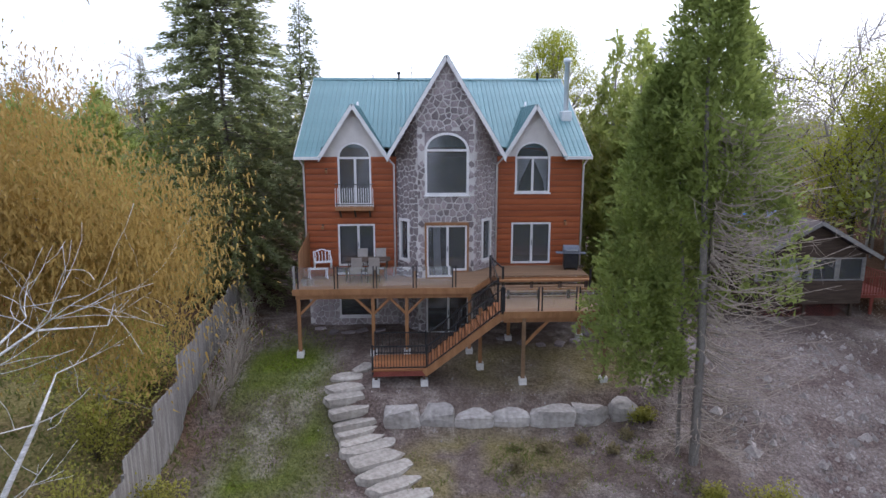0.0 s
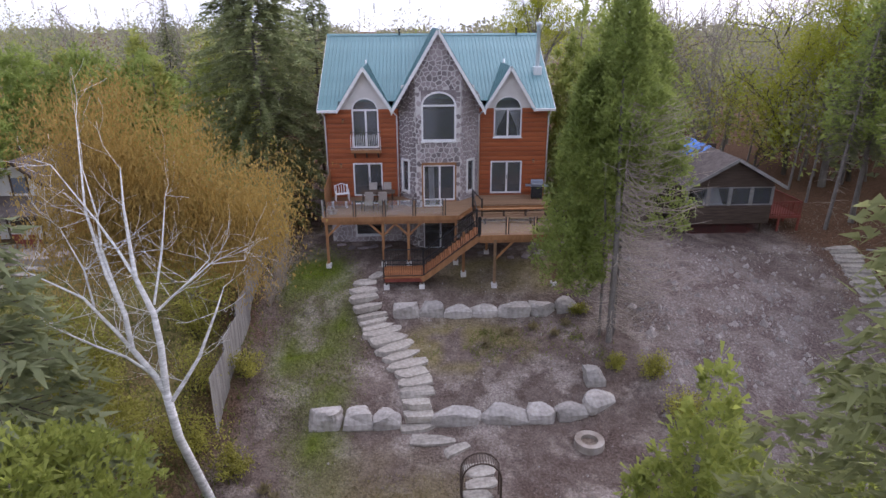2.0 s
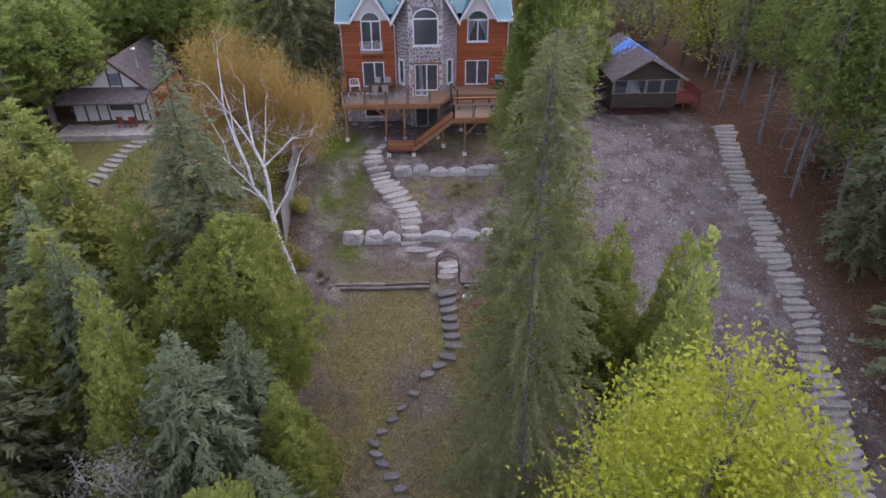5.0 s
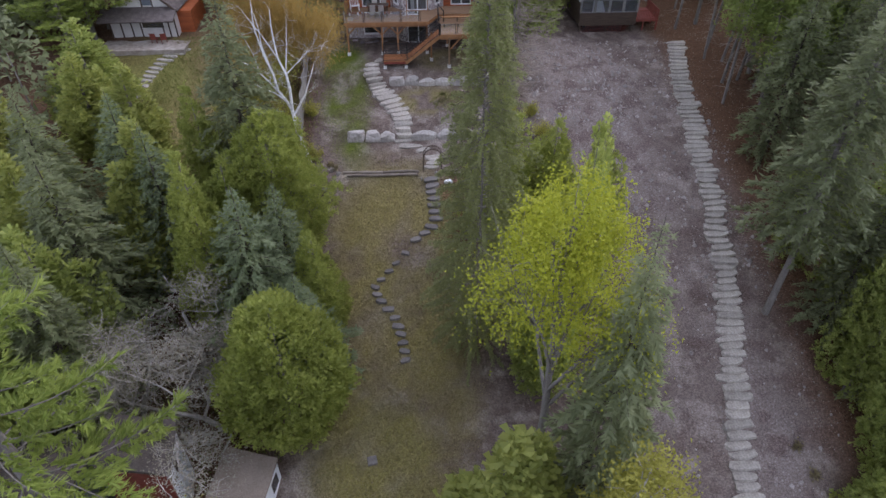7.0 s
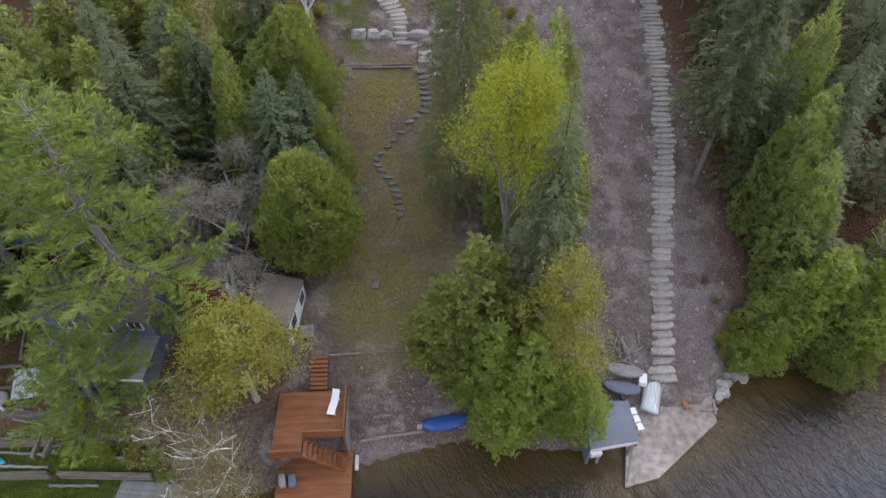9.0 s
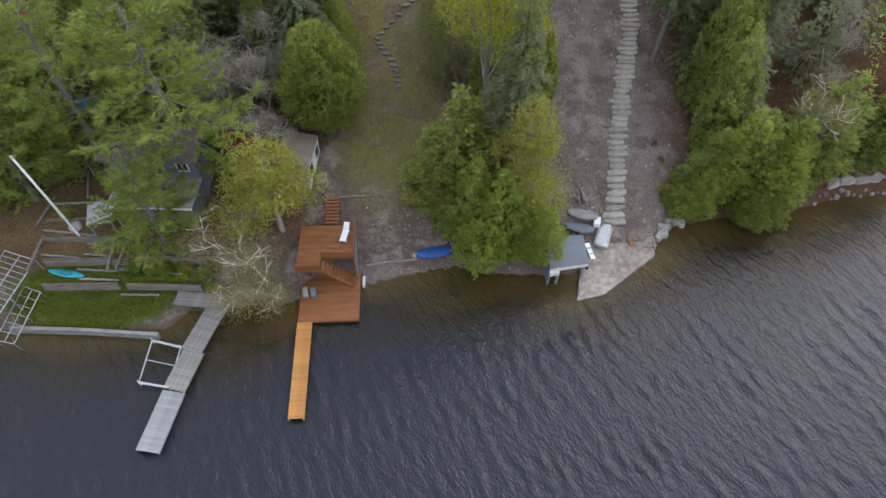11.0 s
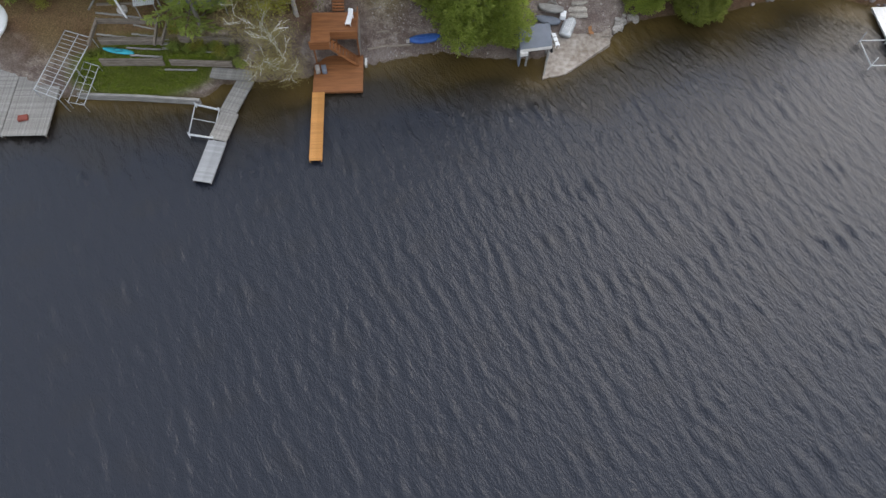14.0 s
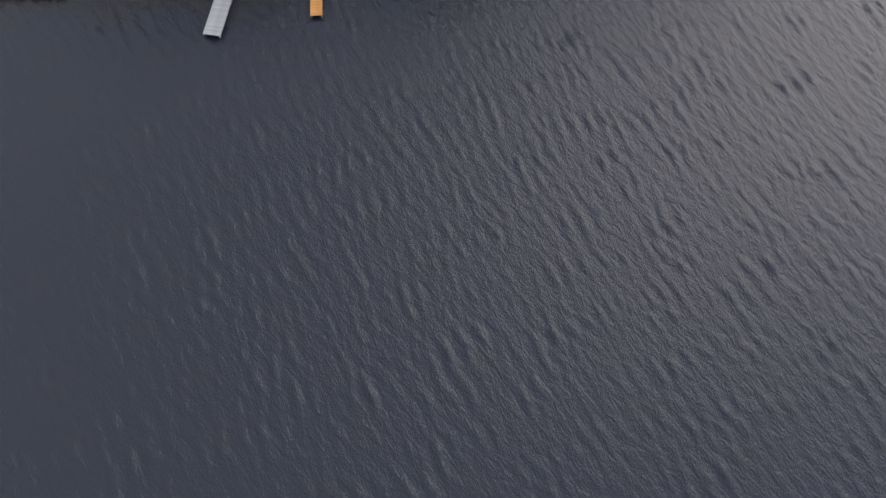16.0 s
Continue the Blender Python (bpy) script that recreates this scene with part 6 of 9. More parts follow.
plant(BARE, [(-13.9, -36.4, 0.72, 1.15, 0, 0), (-15.8, -38.6, 0.70, 1.2, 200, 0), (-12.4, -39.2, 0.6, 1.1, 100, 0), (-17.6, -38.4, 0.66, 1.0, 300, 0), (39, -36.5, 0.75, 1.0, 60, 0)])
GREYTREE = broadleaf("leafless_tree", "leafless grey tree with many fine twigs behind the houses", M_BUDS, 14, 37, per_tip=14, cloud=0.50, leaf=0.12, bark=M_GREYBARK, thin=0.028, spread=0.75)
plant(GREYTREE, [(28, 20, 1.15, 1.0, 20, 0), (18.0, 24, 1.1, 1.0, 10, 0), (23.5, 25, 1.2, 1.05, 120, 0), (21.5, 22, 1.1, 1.0, 80, 0), (37, 22, 1.2, 1.1, 140, 0), (24.5, 17, 1.0, 0.9, 300, 0), (33, 19, 1.25, 1.1, 230, 0), (-24.5, 25, 1.05, 0.9, 50, 0), (-34, 27, 0.95, 1.0, 190, 0)])
LEAFING = broadleaf("leafing_tree", "dark-limbed tree with thin yellow-green opening leaves", M_MAPLE, 13, 39, per_tip=16, cloud=0.55, leaf=0.19, bark=M_BARK, thin=0.030, spread=0.8)
plant(LEAFING, [(30.5, 13, 1.1, 1.1, 0, 0), (35, 11, 1.1, 1.1, 90, 0), (27.5, 12.5, 0.6, 0.8, 200, 0), (26, 26, 1.0, 1.0, 300, 0)])
YOUNGBIRCH = broadleaf("lakeside_birch", "white-limbed birch with thin golden spring leaves", M_GOLDBUD, 9, 36, per_tip=22, cloud=0.60, leaf=0.10, bark=M_BIRCHBARK, spread=0.7, radius=0.013, thin=0.018)
plant(YOUNGBIRCH, [(-12.9, -53.2, 0.84, 1.15, 40, 0), (-15.2, -51.2, 0.6, 0.9, 240, 0), (-13.9, -53.9, 0.5, 1.0, 110, 0), (33.5, -42.0, 1.05, 1.1, 150, 0)])
PINE = pine("pine_tree", "large white pine with long feathery limbs", 18, 6.6, 41)
plant(PINE, [(-19.2, -45.3, 1.10, 1.14, 0, 0), (-27.0, -43.5, 1.0, 0.95, 130, 0), (-21.0, -50.8, 0.55, 0.72, 250, 0), (-32.0, -4.2, 0.60, 0.62, 300, 0), (-32.5, -46.5, 0.8, 0.8, 40, 0)])


# ---- far woods ----
def far_woods(name, label, mat, spots, seed, tall, wide, count, leaf, pointed):
    rng = np.random.default_rng(seed)
    P, D, S, stems = [], [], [], []
    for x, y in spots:
        h, w = tall * rng.uniform(0.7, 1.25), wide * rng.uniform(0.7, 1.3)
        z0 = float(ground_z(x, y))
        u = 1 - np.sqrt(rng.uniform(0, 1, count)) if pointed else rng.uniform(0, 1, count)
        prof = np.clip(1 - u, 0, 1) ** 0.8 if pointed else np.clip(np.sin(np.clip(u * 1.05 + 0.12, 0, 1) * math.pi), 0, 1) ** 0.6
        a = rng.uniform(0, 6.283, count)
        r = w * prof * np.sqrt(rng.uniform(0.15, 1, count))
        S.append(leaf * (0.3 + 0.7 * prof))
        P.append(np.stack([x + r * np.cos(a), y + r * np.sin(a), z0 + h * (0.12 + 0.88 * u if pointed else 0.25 + 0.75 * u)], 1))
        D.append(np.stack([np.cos(a), np.sin(a), rng.normal(0.0 if pointed else 0.5, 0.5, count)], 1) + rng.normal(0, 0.4, (count, 3)))
        stems.append([(x, y, z0 - 0.5, 0.12), (x + rng.normal(0, 0.3), y, z0 + h * 0.5, 0.04)])
    P, D = np.concatenate(P), np.concatenate(D)
    n, S = len(P), np.concatenate(S)
    ob = leaves(name, P, D, rng.uniform(0.6, 1.4, n) * S, rng.uniform(0.6, 1.4, n) * S * 0.6, mat, seed=seed, shape="fan")
    tagged(ob, label, "woods", kind="stuff")
    tagged(pipe(name + "_trunks", stems, M_GREYBARK, sides=4), "grey trunks standing in the far woods", "tree trunks", kind="stuff")


def scatter(rng, n, x0, x1, y0, y1, avoid=()):
    out = []
    while len(out) < n:
        x, y = rng.uniform(x0, x1), rng.uniform(y0, y1)
        if all(not (a < x < b and c < y < d) for a, b, c, d in avoid):
            out.append((x, y))
    return out


wr = random.Random(5)
HOMES = [(-34, -20, -10, 12), (-10, 9, -5, 19), (14, 27, -6, 14), (-22, -9, -5, 24)]
far_woods("far_conifers", "dark conifers in the woods behind the houses", M_SPRUCE, scatter(wr, 44, -75, 90, 20, 70, HOMES) + scatter(wr, 30, 32, 62, -38, 20) + scatter(wr, 30, -62, -30, -44, 20, HOMES), 51, 11.3, 2.8, 430, 0.98, True)
far_woods("far_hardwoods", "spring woods with distance haze mixed into their grey-green leaves", M_HAZY, scatter(wr, 55, -90, 100, 22, 80, HOMES) + scatter(wr, 18, -60, -12, 14, 46, HOMES) + scatter(wr, 12, 12, 55, 15, 42, HOMES) + scatter(wr, 8, 28, 62, -14, 24), 52, 11.8, 4.4, 420, 0.50, False)
far_woods("far_green_trees", "mid-green leafing trees in the far woods", M_CEDAR, scatter(wr, 34, -90, 100, 22, 80, HOMES) + scatter(wr, 16, -60, -12, 14, 46, HOMES) + scatter(wr, 12, 12, 55, 15, 42, HOMES) + scatter(wr, 8, 28, 62, -14, 24) + scatter(wr, 16, 42, 64, -39, -10) + scatter(wr, 16, -62, -38, -47, -12), 56, 10.6, 4.0, 420, 0.48, False)
far_woods("far_olive_trees", "olive-yellow leafing trees in the far woods", M_OLIVE, scatter(wr, 20, -90, 100, 22, 80, HOMES) + scatter(wr, 8, -60, -12, 14, 46, HOMES) + scatter(wr, 8, 12, 55, 15, 42, HOMES), 57, 10.2, 3.8, 420, 0.45, False)
far_woods("far_bare_trees", "grey leafless trees in the far woods", M_BUDS, scatter(wr, 90, -90, 100, 26, 90, HOMES) + scatter(wr, 14, -50, -12, 16, 40, HOMES) + scatter(wr, 12, 28, 60, 0, 24), 53, 11.2, 4.0, 340, 0.40, False)
far_woods("far_bright_trees", "yellow-green leafing trees in the far woods", M_MAPLE, scatter(wr, 12, -60, 70, 22, 70, HOMES) + scatter(wr, 5, 28, 48, 0, 24), 54, 13, 3.6, 1700, 0.26, False)
far_woods("distant_hills", "low wooded hills on the horizon", M_HAZY, scatter(wr, 300, -500, 500, 95, 420), 55, 9, 10.0, 110, 2.5, False)


# ---- birch and cedar with their own shapes ----
def gz(x, y):
    return float(surface_z(x, y))


birch = thing("birch_tree", "white-barked birch with drooping golden-brown twigs", "tree", (0, 0, 0))
brng = np.random.default_rng(61)
stems = [[(-8.5, -20.15, -4.6, 0.19), (-8.62, -20.75, -2.2, 0.16), (-9.05, -21.25, 0.6, 0.145), (-9.12, -21.4, 2.3, 0.13)],
         [(-9.12, -21.4, 2.25, 0.115), (-9.02, -21.3, 4.1, 0.10), (-9.12, -21.1, 5.15, 0.09), (-9.51, -20.9, 6.3, 0.07), (-9.57, -20.7, 7.2, 0.055), (-9.6, -20.5, 8.6, 0.035), (-9.5, -20.4, 9.8, 0.012)],
         [(-9.12, -21.4, 2.25, 0.10), (-9.34, -21.4, 3.0, 0.095), (-9.87, -21.3, 3.95, 0.085), (-10.0, -21.0, 5.1, 0.075), (-10.42, -20.7, 6.3, 0.055), (-10.8, -20.3, 8.4, 0.035), (-10.6, -20.0, 11.3, 0.010)],
         [(-9.0, -21.4, 2.0, 0.075), (-8.6, -21.2, 2.6, 0.065), (-8.1, -21.0, 3.4, 0.055), (-7.51, -20.6, 4.85, 0.035), (-7.2, -20.4, 5.7, 0.010)],
         [(-9.34, -21.4, 3.0, 0.065), (-10.27, -21.1, 4.4, 0.055), (-11.32, -20.6, 5.5, 0.04), (-13.0, -20.2, 6.3, 0.010)],
         [(-9.34, -21.4, 3.0, 0.045), (-10.0, -21.5, 3.8, 0.04), (-10.75, -21.5, 4.2, 0.032), (-12.0, -21.5, 5.05, 0.009)],
         [(-10.0, -21.0, 5.1, 0.055), (-10.3, -20.7, 6.2, 0.048), (-10.5, -20.5, 7.15, 0.04), (-10.5, -20.3, 8.2, 0.028), (-10.7, -20.1, 9.7, 0.010)],
         [(-9.51, -20.9, 6.3, 0.05), (-10.0, -20.6, 7.2, 0.04), (-10.5, -20.4, 8.1, 0.03), (-11.5, -20.2, 9.9, 0.010)],
         [(-9.12, -21.1, 5.1, 0.045), (-8.6, -20.95, 5.6, 0.035), (-8.05, -20.8, 6.1, 0.028), (-7.4, -20.6, 6.8, 0.009)],
         [(-11.0, -20.7, 5.2, 0.035), (-11.2, -20.4, 6.4, 0.026), (-11.7, -20.2, 7.8, 0.009)],
         [(-9.1, -21.0, 5.4, 0.04), (-8.9, -20.2, 7.0, 0.03), (-8.7, -19.7, 8.7, 0.009)],
         [(-8.6, -20.95, 5.6, 0.03), (-7.6, -20.1, 6.4, 0.022), (-6.7, -19.6, 6.3, 0.008)]]
stems = [stems[0]] + [[(x - 0.03 * (z - 2.3), y, 2.3 + 0.90 * (z - 2.3), r) for x, y, z, r in q] for q in stems[1:]]
tips, twigs = [], []
for s in stems[1:]:
    for k in range(7):
        a = s[1 + k % (len(s) - 1)]
        w = Vector((brng.normal(0, 1.0), brng.normal(0.3, 1.0), brng.uniform(0.1, 1.1))).normalized()
        limb_paths(brng, a[:3], w, brng.uniform(0.9, 2.3), 0.011, 1, 0.8, 0.2, twigs, tips, 3, 0.004)
pipe("trunk", stems, M_BIRCHBARK, birch, 7, "white peeling bark")
tagged(pipe("twig_haze", twigs, M_BIRCHBARK, birch, 4), "fine pale twigs", kind="stuff")
T = np.array([t[0] for t in tips])
T = np.concatenate([T] + [T + brng.normal(0, 0.45, T.shape) + (0, 0, -0.26 * k) for k in range(1, 5)])
T = T[(T[:, 2] > 5.0 - 0.55 * np.abs(T[:, 0] + 9.5)) & (T[:, 2] < 10.2) & (T[:, 1] > -21.2)]
T = np.repeat(T, 15, 0) + (-0.1, 1.7, 1.0)
T = T + brng.normal(0, 0.40, T.shape)
n = len(T)
leaves("crown", T, brng.normal(0, 0.38, (n, 3)) + (0, 0, -1.0), brng.uniform(0.07, 0.18, n), brng.uniform(0.030, 0.052, n), M_BIRCHLEAF, birch, seed=62, shape="needle")

half_bare = thing("cedar_tree", "tall cedar, green above, with bare dead lower limbs", "tree", (8.2, -10.7, gz(8.2, -10.7)))
crng = np.random.default_rng(63)
limbs = [[(0, 0, -0.5, 0.17), (-0.1, 0, 5, 0.14), (-0.35, 0.1, 10, 0.09), (-0.6, 0.2, 15.6, 0.02)], [(-0.35, 0.5, -0.5, 0.07), (-0.5, 0.7, 6, 0.06), (-1.1, 0.9, 12.5, 0.02)], [(0.35, 0.5, -0.4, 0.08), (0.3, 0.55, 5, 0.06), (0.2, 0.6, 8.5, 0.02)]]
for k in range(250):
    h = crng.uniform(0.8, 12.0)
    a = crng.uniform(-1.9, 1.6) if h > 4 else crng.uniform(-3.6, 1.6)
    r = crng.uniform(1.4, 4.4) * (0.72 + 0.30 * math.sin(h / 12.0 * 3.0)) * (1 if abs(a) < 1.9 else 0.6)
    sag, bend = crng.uniform(-0.42, 0.02), crng.normal(0, 0.35)
    way = [(math.cos(a + bend * q) * r * q, math.sin(a + bend * q) * r * q * 0.8, h + r * (0.55 * q * (q - 0.55) + sag * q)) for q in (0.0, 0.3, 0.62, 1.0)]
    limbs.append([(*c, w) for c, w in zip(way, (0.028, 0.020, 0.013, 0.006))])
    for j in range(4):
        q = crng.uniform(0.35, 0.95)
        i = min(int(q * 3), 2)
        c = Vector(way[i]).lerp(Vector(way[i + 1]), q * 3 - i)
        e = c + Vector((math.cos(a) * 0.35, math.sin(a) * 0.35, -0.05)) + Vector(crng.normal(0, 0.32, 3))
        limbs.append([(*c, 0.009), (*(c.lerp(e, 0.5) + Vector((0, 0, -0.06))), 0.006), (*e, 0.003)])
pipe("trunk", limbs[:3], M_GREYBARK, half_bare, 8)
tagged(pipe("dead_branchwork", limbs[3:], M_DEADTWIG, half_bare, 5), "bare dead brown limbs", kind="stuff")
P, D = [], []
for cx, cy, z0, z1, R, cnt in ((0.0, 1.5, 8.0, 17.0, 2.4, 1050), (-1.6, 1.0, 3.3, 13.4, 2.0, 1200), (1.8, 2.1, 8.2, 14.6, 2.0, 430), (-1.9, -0.1, 3.0, 7.0, 0.95, 240), (-0.3, -0.3, 9.4, 16.2, 1.3, 460), (2.6, 1.2, 5.2, 10.0, 1.3, 170)):
    u, a = crng.uniform(0, 1, cnt), crng.uniform(0, 6.283, cnt)
    prof = np.clip(np.sin(np.clip(u * 0.8 + 0.22, 0, 1) * math.pi), 0, 1) ** 0.55 * (1 - 0.55 * u)
    lump = np.array([noise.noise(Vector((math.cos(t) * 1.6 + cx * 9, math.sin(t) * 1.6, h * 6))) for t, h in zip(a, u)])
    r = R * prof * (1 + 0.9 * lump) * np.clip(1 - np.abs(crng.normal(0, 0.2, cnt)), 0.1, 1)
    C = np.stack([cx + r * np.cos(a), cy + r * np.sin(a), z0 + (z1 - z0) * u], 1)
    P.append(np.repeat(C, 10, 0) + crng.normal(0, 0.13, (cnt * 10, 3)))
    D.append(np.repeat(np.stack([0.6 * np.cos(a), 0.6 * np.sin(a), 0.45 + 0 * a], 1), 10, 0) + crng.normal(0, 0.55, (cnt * 10, 3)))
P, D = np.concatenate(P), np.concatenate(D)
leaves("crown", P, D, crng.uniform(0.16, 0.34, len(P)), crng.uniform(0.08, 0.15, len(P)), M_TALLCEDAR, half_bare, seed=64, shape="fan")

# bare-trunked conifers at the edge of the dark wood
stand = thing("conifer", "tall conifer, bare below, with dead twigs and a green crown", "tree")
srng = np.random.default_rng(71)
pipe("trunk", [[(0, 0, -0.6, 0.17), (0.08, 0.05, 5, 0.14), (-0.05, 0.1, 11, 0.09), (0.05, 0, 17, 0.02)]], M_GREYBARK, stand, 7)
twigs = []
for k in range(130):
    h, a, r = srng.uniform(1.5, 16.5), srng.uniform(0, 6.283), srng.uniform(0.5, 2.0)
    e = (math.cos(a) * r, math.sin(a) * r, h + srng.uniform(-0.5, 0.15) * r)
    twigs.append([(0, 0, h, 0.022), (e[0] * 0.5, e[1] * 0.5, (h + e[2]) / 2 + 0.06, 0.015), (*e, 0.006)])
tagged(pipe("dead_branchwork", twigs, M_DEADTWIG, stand, 4), "thin dead twigs", kind="stuff")
u, a = srng.uniform(0, 1, 330), srng.uniform(0, 6.283, 330)
r = (0.3 + 3.0 * (1 - u) ** 0.7 * np.clip(3 * u + 0.3, 0, 1)) * srng.uniform(0.35, 1.1, 330)
C = np.repeat(np.stack([r * np.cos(a), r * np.sin(a), 6.6 + 10.8 * u - 0.12 * r], 1), 11, 0) + srng.normal(0, 0.22, (3630, 3))
W = np.repeat(np.stack([np.cos(a), np.sin(a), 0 * a], 1), 11, 0) + srng.normal(0, 0.5, (3630, 3))
leaves("crown", C, W, srng.uniform(0.25, 0.5, 3630), srng.uniform(0.12, 0.24, 3630), M_TALLCEDAR, stand, seed=72, shape="fan")
plant(stand, [(28.0, -4.5, 1.0, 0.85, 0, -6), (28.6, -3.2, 1.0, 0.85, 60, 5), (29.6, -5.0, 0.95, 0.85, 100, 8), (27.4, -11.5, 1.0, 0.85, 150, -4), (30.6, -12.5, 1.05, 0.85, 200, 6), (31.6, -11.2, 1.0, 0.85, 250, 10), (32.4, -13.0, 0.9, 0.85, 290, 9), (30.0, -8.0, 1.0, 0.85, 20, 4), (33.5, -9.0, 1.1, 0.85, 40, 3), (30.8, -16.5, 0.9, 0.85, 75, 8), (35.0, -14.5, 1.0, 0.85, 170, 3), (27.0, 1.5, 1.0, 0.85, 30, 3), (28.4, -8.4, 1.0, 0.9, 10, 4), (29.2, -14.6, 0.95, 0.9, 60, -5), (31.8, -5.6, 1.0, 0.8, 110, 6), (28.8, -17.8, 0.9, 0.9, 160, 7)])


def shrub(name, label, mat, spots, seed, h, spread, n, leaf, stem_mat=M_BARK, thick=0.012):
    """Low bushes: a fan of stems with small leaves."""
    rng = np.random.default_rng(seed)
    for i, (x, y, s) in enumerate(spots):
        bush = thing(name, label, "shrub", (x, y, gz(x, y)))
        paths, P = [], []
        for k in range(int(16 * s) + 6):
            a, t = rng.uniform(0, 6.28), rng.uniform(0.1, 1.0)
            q = (math.cos(a) * spread * t * s, math.sin(a) * spread * t * s, h * s * rng.uniform(0.6, 1.1) * (1.1 - 0.5 * t))
            paths.append([(0, 0, -0.1, thick), (q[0] * 0.4, q[1] * 0.4, q[2] * 0.6, thick * 0.8), (*q, 0.003)])
            P.append(np.array(q) * rng.uniform(0.35, 1.05, (n, 1)) + rng.normal(0, 0.10 * s + 0.04, (n, 3)))
        pipe("branchwork", paths, stem_mat, bush, 4)
        P = np.concatenate(P)
        leaves("foliage", P, rng.normal(0, 1, P.shape) + (0, 0, 0.4), rng.uniform(0.6, 1.3, len(P)) * leaf, rng.uniform(0.6, 1.3, len(P)) * leaf * 0.6, mat, bush, seed=seed + i)


shrub("twiggy_shrub", "leafless reddish-brown shrub by the fence", M_BUDS, [(-9.5, -1.6, 1.3), (-9.4, -3.4, 1.3), (-9.2, -5.4, 1.2), (-9.8, 0.6, 1.2), (-9.3, -7.6, 1.2), (-9.0, -4.4, 1.4), (-8.9, -6.3, 1.2)], 81, 1.7, 0.95, 16, 0.07, M_DEADTWIG, 0.017)
shrub("leafing_shrub", "straggly shrub with yellow-green opening leaves", M_OLIVE, [(-9.5, -12.5, 0.9), (-10.6, -16.5, 1.5), (-8.9, -17.5, 0.9), (-11.5, -13.5, 1.6), (-12.5, -10.0, 1.5), (-12.0, -6.5, 1.4), (9.4, -13.5, 0.9), (10.2, -15.5, 1.1), (8.0, -12.6, 0.5), (7.2, -8.4, 0.45), (10.8, -18.8, 1.2), (-15.5, -14, 1.4), (22.4, -45.6, 0.7), (23.5, -44.6, 0.9), (-17.0, -19.0, 1.5), (-35.0, -47.6, 1.2), (-36.4, -48.6, 1.0), (-33.4, -46.2, 0.9), (-21.4, -52.4, 1.0), (-19.4, -53.0, 0.9), (-23.6, -51.0, 0.8), (-29.5, -48.6, 0.9)], 82, 1.5, 1.1, 60, 0.12)
shrub("cedar_bush", "low bright green cedar bush on the slope", M_CEDAR, [(10.6, -22.5, 1.6), (9.2, -20.2, 1.3), (11.4, -26.0, 1.6), (9.8, -29.0, 1.5), (22.8, -46.4, 0.8)], 83, 2.2, 1.3, 130, 0.20)
shrub("fresh_bush", "bright green fresh bush on the lower terrace", M_PINE, [(-18.1, -52.9, 0.8), (-24.0, -52.1, 0.6), (-21.2, -52.6, 0.6), (-19.8, -52.1, 0.7), (-22.5, -52.4, 0.6), (-17.6, -53.6, 0.7)], 86, 1.1, 1.0, 90, 0.15)
shrub("grass_tuft", "tuft of pale dry grass on the terrace", M_DRYBLADE, [(3.2, -9.6, 0.5), (4.6, -9.2, 0.5), (5.6, -9.8, 0.45), (6.4, -9.0, 0.5), (2.0, -10.6, 0.4), (-7.0, -19.2, 0.6), (-7.4, -18.6, 0.5), (22.0, -41.5, 0.6), (22.5, -43.0, 0.6)], 84, 0.6, 0.6, 8, 0.16, M_DRYBLADE, 0.004)
shrub("weed_clump", "clump of green weeds on bare soil", M_GRASSBLADE, [(2.2, -9.6, 0.4), (6.6, -10.2, 0.45), (7.6, -11.8, 0.6)], 85, 0.30, 1.1, 7, 0.12, M_GRASSBLADE, 0.004)


# ---- stone steps and boulders ----
def along(points, n):
    pts = [Vector(p) for p in points]
    seg = [(b - a).length for a, b in zip(pts, pts[1:])]
    total, out = sum(seg), []
    for i in range(n):
        d, k = total * i / (n - 1), 0
        while k < len(seg) - 1 and d > seg[k]:
            d -= seg[k]
            k += 1
        out.append((pts[k] + (pts[k + 1] - pts[k]) * d / seg[k], (pts[k + 1] - pts[k]).normalized()))
    return out


def slab(name, label, group, x, y, turn, lx, ly, lz, rng, mat, top=None, category="step"):
    bm = block_bm(rng, lx, ly, lz, 4, 0.04, 2, 0.42, 0.1)
    ob = part(name, bm, mat)
    z = gz(x, y) if top is None else top - lz
    ob.matrix_basis = pose(x, y, z, rng.uniform(-1.5, 1.5), rng.uniform(-1.5, 1.5), turn)
    return tagged(ob, label, category, group)


rng = random.Random(17)
STEPS = [(-4.37, -6.62, 1.45, 22), (-4.33, -7.25, 1.5, 20), (-4.08, -7.65, 1.55, 22), (-3.88, -7.97, 1.6, 24), (-3.70, -8.32, 1.6, 24), (-3.48, -8.72, 1.75, 26), (-3.22, -9.22, 2.15, 26), (-2.86, -9.88, 2.0, 26), (-2.58, -10.6, 2.0, 27),
         (-2.25, -11.2, 1.9, 26), (-1.92, -11.85, 2.0, 24), (-1.74, -12.5, 1.5, 20), (-1.62, -13.15, 1.6, 16), (-1.52, -13.75, 1.55, 8), (-1.55, -14.3, 1.35, 4), (-1.5, -14.75, 1.3, 2), (-1.49, -15.2, 1.5, 2)]
for i, (x, y, wide, turn) in enumerate(STEPS):
    deep = abs(STEPS[min(i + 1, 16)][1] - STEPS[max(i - 1, 0)][1]) / 2 if 0 < i < 16 else 0.6
    slab("stone_step", "rough pale flagstone step beside bare soil", "steps to the house", x, y, turn + rng.uniform(-3, 3), wide * 1.06, max(0.70, deep * 1.25), 0.34, rng, M_SLAB, gz(x, y) + 0.13)
